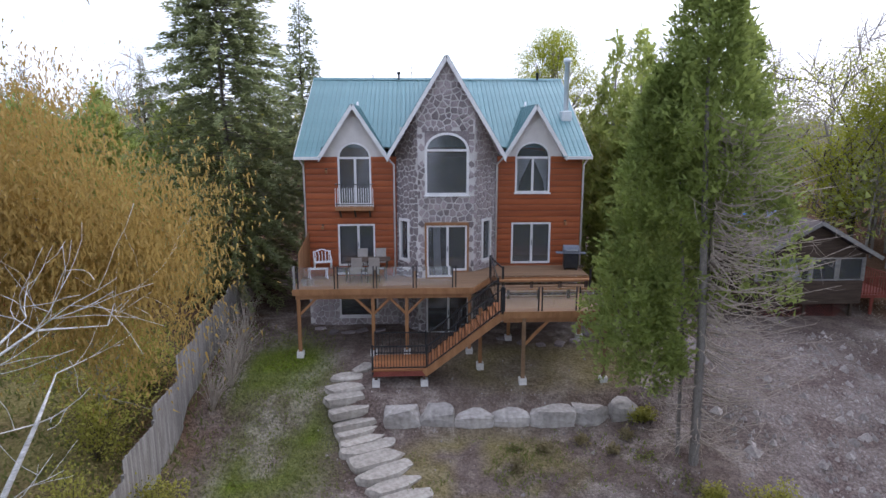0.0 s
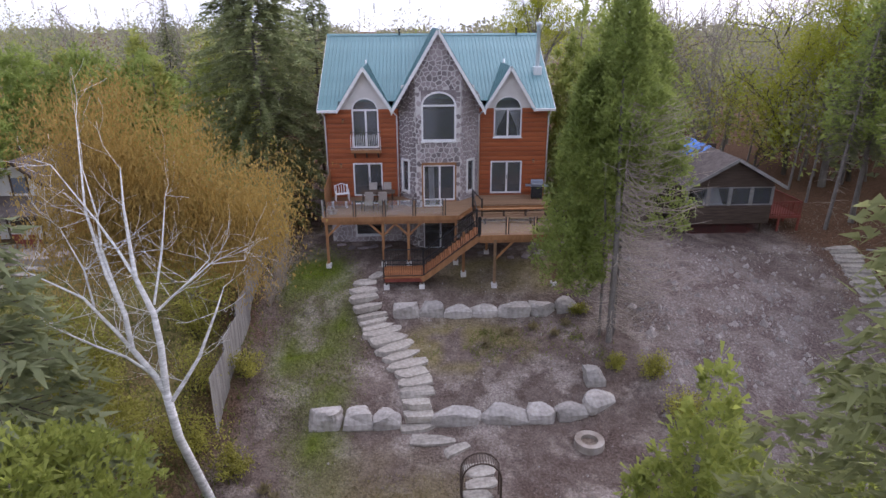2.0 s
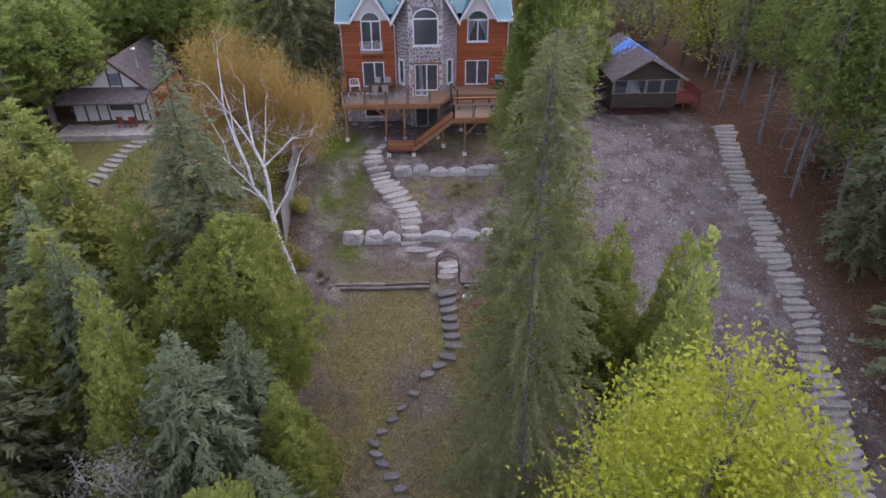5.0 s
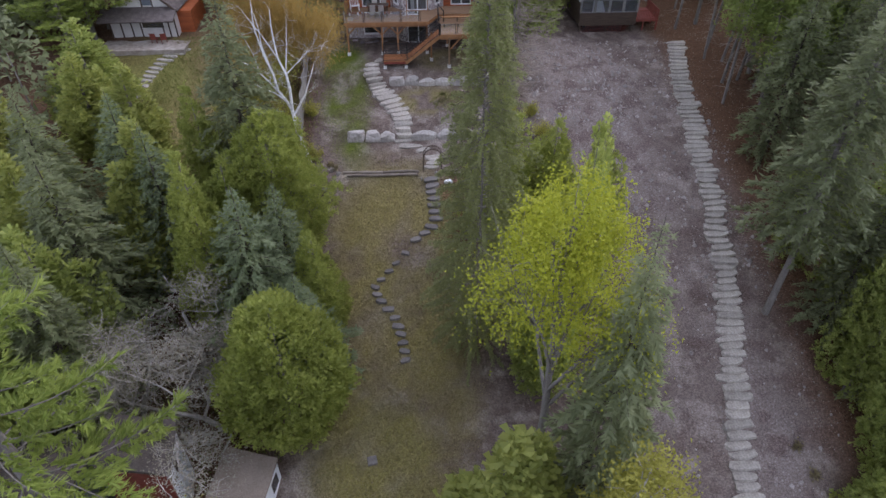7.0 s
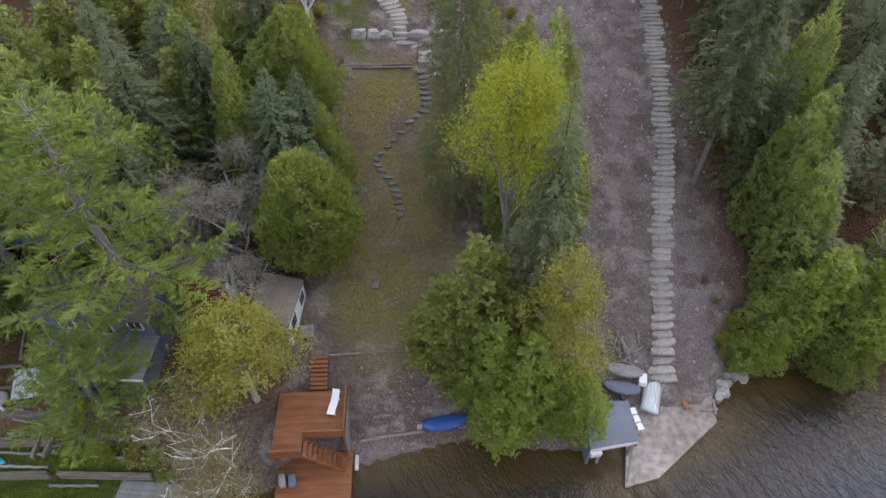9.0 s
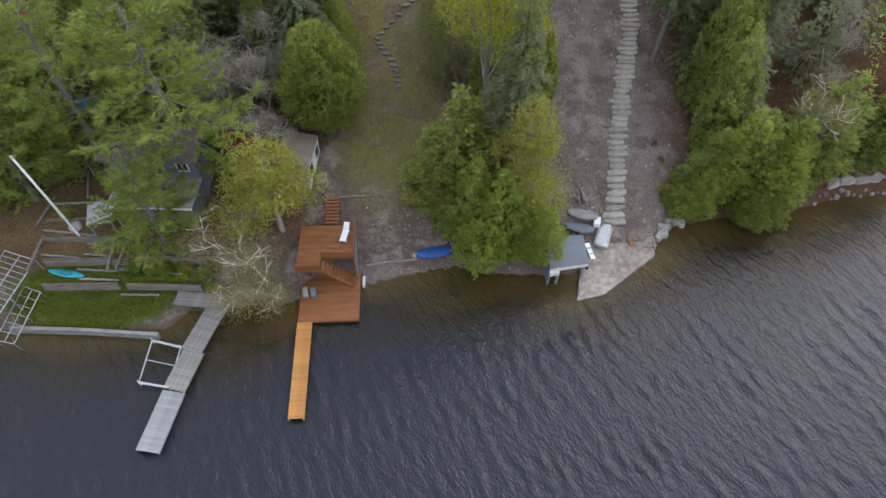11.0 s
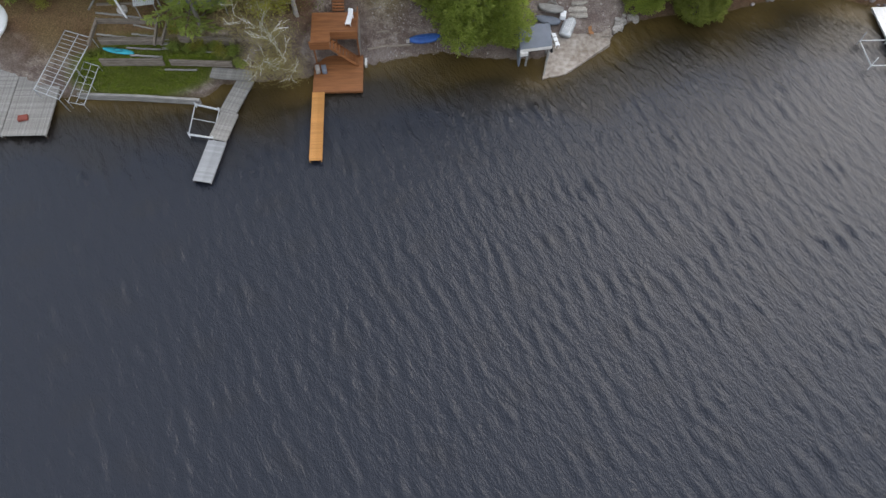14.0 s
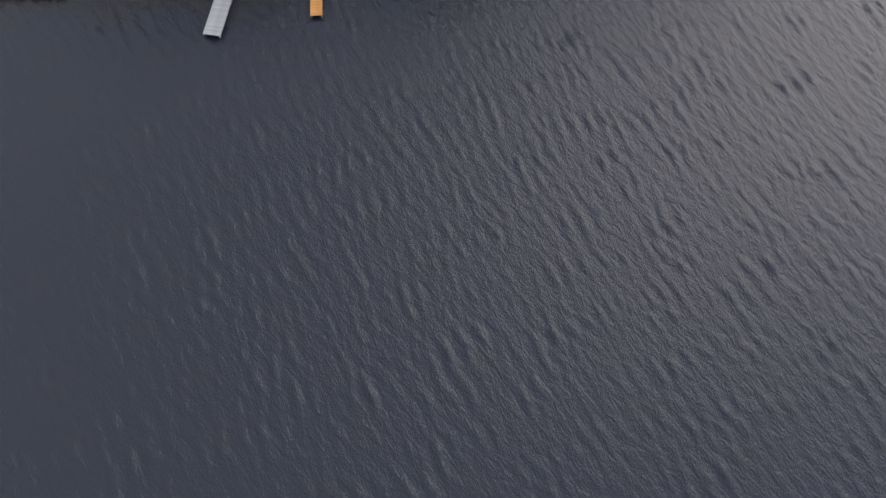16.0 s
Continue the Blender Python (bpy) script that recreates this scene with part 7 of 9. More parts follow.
for x, y, t, lx, ly in ((-3.70, -5.15, 62, 1.15, 0.62), (-4.35, -5.80, 8, 1.35, 0.72), (-0.88, -16.1, -6, 1.95, 0.72), (0.07, -16.65, 34, 1.25, 0.52), (0.90, -17.85, 8, 1.3, 0.95), (0.88, -18.65, 3, 1.35, 0.62), (0.72, -19.25, 2, 1.25, 0.52)):
    slab("flagstone", "irregular pale flagstone laid in the soil", "flagstones by the arch", x, y, t, lx, ly, 0.16, rng, M_SLAB, gz(x, y) + 0.09, "flagstone")
for x, y, t in ((-6.2, -0.3, 20), (-5.5, -0.9, 70), (-4.8, -0.9, 10), (-4.1, -0.7, 50), (-3.3, -0.6, 30), (2.7, -2.2, 15), (3.5, -2.7, 40), (4.3, -3.0, 5), (5.2, -2.95, 60), (6.0, -2.6, 25), (6.8, -1.7, 80)):
    slab("edging_stone", "flat grey stone in the bed under the deck", "stones under the deck", x, y, t, rng.uniform(0.45, 0.8), rng.uniform(0.3, 0.45), 0.2, rng, M_STONE, gz(x, y) + 0.08, "stone")
WALK = [(26.0, -1.6, 0), (25.4, -4.5, 0), (24.9, -7.0, 0), (24.4, -10.1, 0), (23.8, -14.0, 0), (23.2, -17.2, 0), (22.9, -20.0, 0), (22.5, -22.9, 0), (22.0, -26.2, 0), (21.5, -29.6, 0), (20.6, -32.7, 0), (19.9, -35.4, 0), (19.3, -37.9, 0), (18.6, -41.0, 0), (18.05, -44.3, 0), (17.6, -47.9, 0)]
for i, (p, w) in enumerate(along(WALK, 84)):
    slab("stone_step", "flat grey-white stone step down the bare slope", "long stone stairway", p.x + rng.uniform(-0.17, 0.17), p.y, rng.uniform(-8, 8), rng.uniform(1.5, 2.2), rng.uniform(0.58, 0.74), 0.28, rng, M_SLAB, gz(p.x, p.y) + rng.uniform(0.10, 0.17))
for i, (p, w) in enumerate(along([(-25.4, -9.3, 0), (-24.9, -7.2, 0), (-24.6, -5.4, 0), (-23.8, -3.6, 0), (-22.8, -2.2, 0)], 12)):
    slab("stone_step", "pale stone step in the neighbouring lawn", "neighbour's garden steps", p.x, p.y, -30 + 2 * i, rng.uniform(1.3, 1.7), 0.5, 0.2, rng, M_SLAB, gz(p.x, p.y) + 0.10)
for x, y, s in [(0.63, -20.5, 0.8), (0.66, -21.1, 0.75), (0.7, -21.7, 0.7), (0.72, -22.3, 0.65), (0.78, -22.9, 0.7), (0.8, -23.5, 0.65), (0.85, -24.1, 0.7), (0.5, -24.8, 0.7), (-0.1, -25.3, 0.6), (-0.7, -25.8, 0.6), (-1.5, -26.9, 0.4), (-2.2, -27.7, 0.4), (-2.75, -28.3, 0.45), (-3.3, -28.9, 0.4), (-3.73, -29.5, 0.45), (-3.55, -30.1, 0.5), (-3.25, -30.6, 0.5), (-2.8, -31.2, 0.55), (-2.35, -31.8, 0.5), (-2.1, -32.4, 0.55), (-1.95, -33.0, 0.5), (-1.8, -33.7, 0.5), (-1.7, -34.4, 0.5), (-1.65, -35.1, 0.45)]:
    slab("stepping_stone", "small dark grey stepping stone in thin grass", "stepping stones across the grass", x, y, rng.uniform(-25, 25), s * 1.55, s * 0.82, 0.18, rng, M_DARKSTONE, gz(x, y) + 0.15, "stepping stone")


def boulder_row(points, group, rng, h):
    for (x0, y0), (x1, y1) in zip(points, points[1:]):
        L = math.hypot(x1 - x0, y1 - y0)
        bm = block_bm(rng, L * 1.06, rng.uniform(0.85, 1.05), h * rng.uniform(0.88, 1.15), 6, 0.07, 3, 0.38)
        ob = part("boulder", bm, M_ROCK)
        xc, yc = (x0 + x1) / 2, (y0 + y1) / 2
        ob.matrix_basis = pose(xc, yc + 0.10, gz(xc, yc - 0.35) - 0.12, 0, 0, math.degrees(math.atan2(y1 - y0, x1 - x0)))
        tagged(ob, "squared pale limestone boulder in a low retaining wall", "boulder", group)


boulder_row([(-2.70, -7.9), (-1.33, -7.85), (-0.03, -7.9), (1.43, -7.9), (2.85, -7.95), (4.62, -7.95), (6.07, -7.9), (7.25, -7.85)], "upper boulder wall", rng, 0.76)
boulder_row([(-6.25, -15.0), (-4.84, -14.95), (-3.45, -14.93), (-2.30, -14.9)], "lower boulder wall", rng, 0.82)
boulder_row([(-0.87, -14.85), (1.16, -14.85), (3.42, -14.85), (4.66, -14.9), (5.96, -14.75), (7.2, -14.2)], "lower boulder wall", rng, 0.82)
boulder_row([(6.25, -13.55), (7.1, -13.45)], "lower boulder wall", rng, 0.8)

# log edging, garden arch, stone ring
for x0, y0, x1, y1, r, name in ((-6.3, -19.72, -3.2, -19.76, 0.12, "edging_log"), (-3.2, -19.76, -0.35, -19.80, 0.12, "edging_log"), (-6.0, -20.08, -0.4, -20.12, 0.12, "edging_log"), (1.6, -19.9, 3.9, -19.8, 0.12, "edging_log"), (1.8, -20.15, 3.9, -20.1, 0.11, "edging_log"),
                                (-7.0, -46.95, -4.6, -46.9, 0.07, "edging_log"), (-4.5, -46.9, -2.2, -46.85, 0.08, "edging_log"), (-2.1, -46.85, 0.7, -46.8, 0.07, "edging_log"), (-4.75, -51.75, -0.2, -51.15, 0.12, "edging_log"), (-3.75, -50.5, -2.45, -50.4, 0.10, "edging_log"), (-4.4, -48.6, -3.4, -48.5, 0.07, "edging_log"), (0.2, -48.6, 1.6, -48.3, 0.07, "edging_log")):
    n = 7
    ob = pipe(name, [[(x0 + (x1 - x0) * i / n, y0 + (y1 - y0) * i / n, gz(x0 + (x1 - x0) * i / n, y0 + (y1 - y0) * i / n) + r * 0.8 + 0.02 * math.sin(i * 2.1 + x0), r * (1 + 0.06 * math.sin(i * 3.3))) for i in range(n + 1)]], M_TERRACE, None, 9)
    tagged(ob, "weathered grey-brown log laid as edging on the ground", "log", "log edging")
arch = thing("garden_arch", "dark woven metal garden arch over the path", "arch", (0.79, -19.45, gz(0.79, -19.45)))
for dy in (-0.3, 0.3):
    pipe("hoop", [[(-0.72, dy, -0.1, 0.035), (-0.72, dy, 1.2, 0.035)] + [(-0.72 * math.cos(math.pi * k / 10), dy, 1.2 + 0.72 * math.sin(math.pi * k / 10), 0.035) for k in range(1, 10)] + [(0.72, dy, 1.2, 0.035), (0.72, dy, -0.1, 0.035)]], M_DARKWOOD, arch, 6)
for k in range(22):
    a = math.pi * k / 21
    z, x = (1.2 + 0.72 * math.sin(a), -0.72 * math.cos(a))
    pipe("crossbar", [[(x, -0.3, z, 0.016), (x, 0.3, z, 0.016)]], M_DARKWOOD, arch, 4)
for s in (-1, 1):
    for k in range(6):
        pipe("crossbar", [[(s * 0.72, -0.3, 0.15 + 0.19 * k, 0.016), (s * 0.72, 0.3, 0.15 + 0.19 * k, 0.016)]], M_DARKWOOD, arch, 4)
ring = thing("fire_ring", "round concrete fire ring set on bare soil", "fire ring", (5.7, -16.6, gz(5.7, -16.6)))
bm = bmesh.new()
for k in range(24):
    a0, a1 = 2 * math.pi * k / 24, 2 * math.pi * (k + 1) / 24
    for (r0, z0), (r1, z1) in zip([(0.36, -0.1), (0.36, 0.24), (0.62, 0.26), (0.66, -0.1)], [(0.36, 0.24), (0.62, 0.26), (0.66, -0.1)]):
        bm.faces.new([bm.verts.new((r * math.cos(a), r * math.sin(a), z)) for r, a, z in ((r0, a0, z0), (r1, a0, z1), (r1, a1, z1), (r0, a1, z0))])
bmesh.ops.remove_doubles(bm, verts=bm.verts[:], dist=0.001)
bmesh.ops.recalc_face_normals(bm, faces=bm.faces[:])
part("rim", bm, M_CONCRETE, ring)
mesh_object("ash_bed", [(0.36 * math.cos(k * 0.5236), 0.36 * math.sin(k * 0.5236), 0.06) for k in range(12)], [tuple(range(12))], M_SOIL, ring)
bag = tagged(part("white_sack", rock_bm(rng, 0.75, 0.4, 0.28, 0.18, 3), M_PLASTIC, smooth_faces=True), "crumpled white sack lying by the path", "sack")
bag.matrix_basis = pose(1.95, -20.85, gz(1.95, -20.85), 0, 0, 12)
shrub("root_clump", "clump of pale upturned roots by the log edging", M_BUDS, [(-6.7, -20.0, 0.55), (-7.3, -19.5, 0.6), (-0.15, -20.5, 0.3)], 86, 0.9, 0.7, 1, 0.05, M_PALEBARK, 0.035)
box_cover = part("well_cover", boxes((-0.28, -0.28, -0.05, 0.28, 0.28, 0.10), bevel=0.02), M_CONCRETE)
box_cover.data.materials[0] = M_DARKSTONE
box_cover.matrix_basis = pose(-3.62, -41.7, gz(-3.62, -41.7), 0, 0, 10)
tagged(box_cover, "small square concrete well cover in the grass", "well cover")

# ---- board fence along the boundary ----
fence = thing("fence", "weathered grey board fence stepping down the slope", "fence")
fy = 9.0
k = 0
while fy > -14.5:
    fx = -10.32 - 0.03 * (fy + 7)
    g0, g1 = gz(fx, fy), gz(fx, fy - 2.4)
    top = max(g0, g1) + 1.95
    part("post", boxes((fx - 0.05, fy - 0.05, g0 - 0.4, fx + 0.05, fy + 0.05, top + 0.08)), M_FENCE, fence)
    for i in range(16):
        y = fy - 0.07 - i * 0.146
        part("board", boxes((fx + 0.05, y - 0.136, min(g0, g1) - 0.1, fx + 0.072, y, top + 0.02 * math.sin(i * 2.7 + k))), M_FENCE, fence)
    part("rail", boxes((fx + 0.02, fy - 2.4, top - 0.3, fx + 0.05, fy, top - 0.2)), M_FENCE, fence)
    fy -= 2.45
    k += 1

# ---- cabin on the slope ----
cabin = thing("cabin", "dark brown cabin on posts with screened front", "cabin")
X0, X1, CY, FLOOR, EV, PK = 16.6, 22.45, 0.9, 0.28, 2.75, 4.55
XC = (X0 + X1) / 2
cab_wall = part("front_wall", boxes((X0, CY, FLOOR, X1, CY + 0.12, 1.35), (X0, CY, 2.62, X1, CY + 0.12, 2.78)), M_DARKWOOD, cabin)
for k in range(5):
    part("board", boxes((X0, CY - 0.03, FLOOR + 0.02 + k * 0.21, X1, CY - 0.002, FLOOR + 0.215 + k * 0.21)), M_DARKWOOD, cab_wall)
bm = bmesh.new()
prism(bm, [(X0, 2.78), (X1, 2.78), (XC, PK - 0.1)], CY, CY + 0.12, "y")
part("gable", bm, M_DARKWOOD, cabin, "dark brown gable boards")
for i in range(5):
    x = X0 + (X1 - X0) * i / 4
    part("mullion", boxes((x - 0.06, CY - 0.02, 1.35, x + 0.06, CY + 0.12, 2.62)), M_OLDWOOD, cabin)
for i in range(4):
    a, b = X0 + (X1 - X0) * i / 4 + 0.07, X0 + (X1 - X0) * (i + 1) / 4 - 0.07
    win = part("screen_window", ring_bm([(a, 1.38), (a, 2.60), (b, 2.60), (b, 1.38)], [(a + 0.06, 1.44), (a + 0.06, 2.54), (b - 0.06, 2.54), (b - 0.06, 1.44)], CY - 0.02, CY + 0.05), M_OLDWOOD, cabin, "pale-framed screen window")
    mesh_object("pane", [(a + 0.06, CY + 0.02, 1.44), (b - 0.06, CY + 0.02, 1.44), (b - 0.06, CY + 0.02, 2.54), (a + 0.06, CY + 0.02, 2.54)], [(0, 1, 2, 3)], M_GLASS, win)
mesh_object("curtain", [(17.8, CY + 0.3, 1.35), (19.2, CY + 0.3, 1.35), (18.7, CY + 0.35, 2.6), (17.9, CY + 0.35, 2.6)], [(0, 1, 2, 3)], M_CURTAIN, cabin, "pale cloth inside the screen")
part("side_wall", boxes((X0, CY + 0.12, FLOOR, X0 + 0.12, 9.6, 2.78)), M_DARKWOOD, cabin)
part("side_wall", boxes((X1 - 0.12, CY + 0.12, FLOOR, X1, 9.6, 2.78)), M_DARKWOOD, cabin)
part("back_wall", boxes((X0, 9.6, FLOOR, X1, 9.72, 3.9)), M_DARKWOOD, cabin)
part("floor", boxes((X0, CY, FLOOR - 0.2, X1, 9.7, FLOOR - 0.004)), M_DARKWOOD, cabin)
for s, xe in ((-1, X0 - 0.42), (1, X1 + 0.55)):
    vs = [(XC, CY - 0.55, PK), (xe, CY - 0.55, EV - 0.1), (xe, 10.1, EV - 0.1), (XC, 10.1, PK)]
    slope = mesh_object("roof_slope", [Vector(v) + Vector((0, 0, 0.09)) for v in vs] + [Vector(v) for v in vs], [(0, 1, 2, 3), (7, 6, 5, 4), (0, 4, 5, 1), (1, 5, 6, 2), (2, 6, 7, 3), (3, 7, 4, 0)], M_SHINGLE, cabin, "grey-brown shingle roof")
    a, b = Vector(vs[0]) + Vector((0, -0.03, 0.0)), Vector(vs[1]) + Vector((0, -0.03, 0.0))
    part("rake_board", bars((a, b, 0.04, 0.20)), M_OLDWOOD, cabin)
tagged(mesh_object("tarpaulin", [(XC - 2.0 + 0.28 * i + 0.1 * math.sin(j), 4.4 + 0.42 * j, PK + 0.13 - 0.585 * abs(-2.0 + 0.28 * i) + 0.05 * math.sin(i * 1.9 + j * 2.3)) for j in range(10) for i in range(16)],
                          [(j * 16 + i, j * 16 + i + 1, j * 16 + i + 17, j * 16 + i + 16) for j in range(9) for i in range(15)], M_TARP), "crumpled blue tarpaulin over the cabin roof", "tarpaulin")
# a black sheet takes the place of the shade under the cabin floor
lat = part("skirt", boxes((X0 + 0.5, CY + 0.3, gz(18, 1) - 0.3, 21.2, CY + 0.34, FLOOR - 0.2)), M_BLACK, cabin, "black sheet standing in for the shade behind the lattice")
for k in range(26):
    x = X0 + 0.5 + k * 0.18
    for s in (-1, 1):
        part("lattice_slat", bars(((x - s * 0.4, CY + 0.27 - 0.01 * s, -0.75), (x + s * 0.4, CY + 0.27 - 0.01 * s, 0.06), 0.03, 0.012)), M_LATTICE, lat)
for x in (X0 + 0.2, XC, X1 - 0.3):
    part("post", boxes((x - 0.07, CY + 0.2, gz(x, CY + 0.2) - 0.3, x + 0.07, CY + 0.34, FLOOR - 0.2)), M_DARKWOOD, cabin)
porch = part("porch", boxes((X1 + 0.02, CY + 0.3, 0.30, 24.9, 5.2, 0.44)), M_LATTICE, cabin, "red-brown side porch")
for x, y in ((24.8, CY + 0.4), (24.8, 3.0), (24.8, 5.0), (23.4, CY + 0.4)):
    part("porch_post", boxes((x - 0.06, y - 0.06, gz(x, y) - 0.3, x + 0.06, y + 0.06, 0.30)), M_LATTICE, porch)
for a, b in (((X1 + 0.1, CY + 0.35), (24.85, CY + 0.35)), ((24.85, CY + 0.35), (24.85, 5.1))):
    L = math.hypot(b[0] - a[0], b[1] - a[1])
    for z in (0.55, 1.42):
        part("porch_rail", bars(((*a, z), (*b, z), 0.06)), M_LATTICE, porch)
    for i in range(int(L / 0.17) + 1):
        x, y = a[0] + (b[0] - a[0]) * i * 0.17 / L, a[1] + (b[1] - a[1]) * i * 0.17 / L
        part("porch_baluster", boxes((x - 0.02, y - 0.02, 0.44, x + 0.02, y + 0.02, 1.42)), M_LATTICE, porch)

# ---- neighbour's half-timbered cottage ----
cot = thing("cottage", "white cottage with dark timber strips and brown roof", "cottage")
C0, C1, CF = -30.1, -23.7, 0.4
GB = gz(-27, 0.3) - 0.1
part("wall", boxes((C0, CF, GB, C1, CF + 0.2, 2.3), (C0, CF + 0.2, GB, C0 + 0.2, 9, 2.4), (C1 - 0.2, CF + 0.2, GB, C1, 9, 2.4)), M_STUCCO, cot, "off-white stucco wall")
for x in (C0 + 0.06, -29.0, -28.0, -27.1, -25.0, -24.4, C1 - 0.06):
    part("timber_strip", boxes((x - 0.07, CF - 0.03, GB, x + 0.07, CF - 0.002, 2.1)), M_DARKWOOD, cot)
w = part("window", boxes((-26.9, CF - 0.05, 0.95, -24.9, CF - 0.002, 1.95)), M_DARKWOOD, cot, "dark wide window")
mesh_object("pane", [(-26.8, CF - 0.06, 1.02), (-25.0, CF - 0.06, 1.02), (-25.0, CF - 0.06, 1.88), (-26.8, CF - 0.06, 1.88)], [(0, 1, 2, 3)], M_GLASS, w)
bm = bmesh.new()
prism(bm, [(-1.0, 1.85), (-1.0, 1.97), (CF + 0.6, 2.75), (CF + 0.6, 2.6)], C0 - 0.5, C1 + 0.3, "x")
part("porch_roof", bm, M_SHINGLE, cot, "grey-brown lean-to roof")
PKX, PKZ = -26.2, 4.95
bm = bmesh.new()
prism(bm, [(C0 + 0.4, 2.4), (C1 - 0.3, 2.4), (PKX, PKZ - 0.15)], CF + 0.6, CF + 0.75, "y")
part("gable", bm, M_STUCCO, cot, "off-white gable")
for x0, x1 in ((-26.75, -26.62), (-25.75, -25.62)):
    part("timber_strip", boxes((x0, CF + 0.57, 2.5, x1, CF + 0.598, 4.2)), M_DARKWOOD, cot)
part("window", boxes((-26.6, CF + 0.56, 2.9, -25.77, CF + 0.598, 3.9)), M_GREYROOF, cot, "attic window")
for xe in (C0 - 0.3, C1 + 0.4):
    vs = [(PKX, CF + 0.2, PKZ), (xe, CF + 0.2, 2.35), (xe, 9.5, 2.35), (PKX, 9.5, PKZ)]
    mesh_object("roof_slope", [Vector(v) + Vector((0, 0, 0.1)) for v in vs] + [Vector(v) for v in vs], [(0, 1, 2, 3), (7, 6, 5, 4), (0, 4, 5, 1), (1, 5, 6, 2), (2, 6, 7, 3), (3, 7, 4, 0)], M_SHINGLE, cot, "grey-brown shingle roof")
    part("rake_board", bars(((PKX, CF + 0.16, PKZ + 0.02), (xe, CF + 0.16, 2.37), 0.05, 0.2)), M_DARKWOOD, cot)
part("side_annex", boxes((C1 + 0.02, 1.4, GB, -22.3, 6.0, 2.2)), M_LOG, cot, "orange wood annex")
pipe("flue", [[(-24.9, 3.0, 3.3, 0.12), (-24.9, 3.0, 5.3, 0.12), (-24.9, 3.0, 5.32, 0.2), (-24.9, 3.0, 5.5, 0.2)]], M_FLASH, cot, 10, "galvanised flue")
terrace = tagged(part("terrace", boxes((-30.5, -3.0, gz(-27, -3) - 0.3, -22.3, CF - 0.01, gz(-27, -1) + 0.12)), M_CONCRETE), "pale concrete terrace before the cottage", "terrace", kind="structure")
for i, (x, y) in enumerate(((-25.6, -0.9), (-24.7, -1.0))):
    c = thing("garden_chair", "dark red garden chair on the terrace", "chair", (x, y, gz(-27, -1) + 0.12), 180 + 20 * i)
    part("seat", boxes((-0.28, -0.28, 0.36, 0.28, 0.28, 0.42), bevel=0.02), M_LATTICE, c)
    part("backrest", bars(((0, 0.26, 0.40), (0, 0.44, 1.0), 0.54, 0.04)), M_LATTICE, c)
    for lx in (-0.24, 0.24):
        for ly in (-0.24, 0.24):
            part("leg", boxes((lx - 0.025, ly - 0.025, 0, lx + 0.025, ly + 0.025, 0.36)), M_LATTICE, c)
far_home = thing("far_house", "pale house behind the trees", "house", (-20.5, 19.0, gz(-20.5, 19)))
part("wall", boxes((-2.2, 0, -0.4, 2.6, 6, 4.6)), M_STUCCO, far_home)
for xe in (-2.8, 3.2):
    vs = [(0.2, -0.5, 7.4), (xe, -0.5, 4.4), (xe, 6.5, 4.4), (0.2, 6.5, 7.4)]
    mesh_object("roof_slope", [Vector(v) + Vector((0, 0, 0.12)) for v in vs] + [Vector(v) for v in vs], [(0, 1, 2, 3), (7, 6, 5, 4), (0, 4, 5, 1), (1, 5, 6, 2), (2, 6, 7, 3), (3, 7, 4, 0)], M_GREYROOF, far_home, "grey roof")
bm = bmesh.new()
prism(bm, [(-2.2, 4.6), (2.6, 4.6), (0.2, 7.2)], 0.0, 0.1, "y")
part("gable", bm, M_STUCCO, far_home)
part("window", boxes((-1.4, -0.05, 1.2, -0.2, -0.002, 2.6)), M_GREYROOF, far_home)
part("window", boxes((0.8, -0.05, 1.2, 2.0, -0.002, 2.6)), M_GREYROOF, far_home)


# ---- the lake deck and piers ----
lake_deck = thing("lake_deck", "two-level red-brown stained lakeside deck", "deck")
UP, DN = -12.2, -15.1
top_deck = part("upper_level", boxes((-10.1, -53.7, UP - 0.22, -8.25, -53.62, UP - 0.04), (-10.1, -49.4, UP - 0.22, -5.6, -49.32, UP - 0.04)), M_LAKEDECK, lake_deck)
board_run(top_deck, -53.78, -49.2, UP, lambda y: (-10.15, -8.22 if y < -52.45 else -5.56), M_LAKEDECK, 0.15)
for x0, y0, x1, y1 in ((-10.18, -53.85, -8.20, -53.80), (-8.20, -52.54, -5.50, -52.49), (-5.55, -52.49, -5.50, -49.2)):
    for k in range(6):
        part("parapet_board", boxes((x0, y0, UP - 0.32 + k * 0.16, x1, y1, UP - 0.17 + k * 0.16)), M_LAKEDECK, top_deck)
    part("parapet_cap", boxes((x0 - 0.03, y0 - 0.04, UP + 0.64, x1 + 0.03, y1 + 0.04, UP + 0.68)), M_LAKEDECK, top_deck)
part("screen", boxes((-5.495, -52.5, DN + 0.02, -5.46, -49.4, UP - 0.33)), M_OLDWOOD, top_deck, "grey board side wall")
for x in (-9.9, -7.7, -5.6):
    for y in (-53.3 if x < -9 else -52.3, -50.5):
        part("post", boxes((x - 0.07, y - 0.07, min(gz(x, y), DN) - 0.3, x + 0.07, y + 0.07, UP - 0.23)), M_LAKEDECK, top_deck)
low_deck = part("lower_level", boxes((-10.1, -56.6, DN - 0.2, -5.35, -56.5, DN - 0.04), (-10.1, -53.9, DN - 0.2, -5.35, -53.8, DN - 0.04)), M_LAKEDECK, lake_deck)
board_run(low_deck, -56.9, -52.2, DN, lambda y: (-10.2, -5.25), M_LAKEDECK, 0.15)
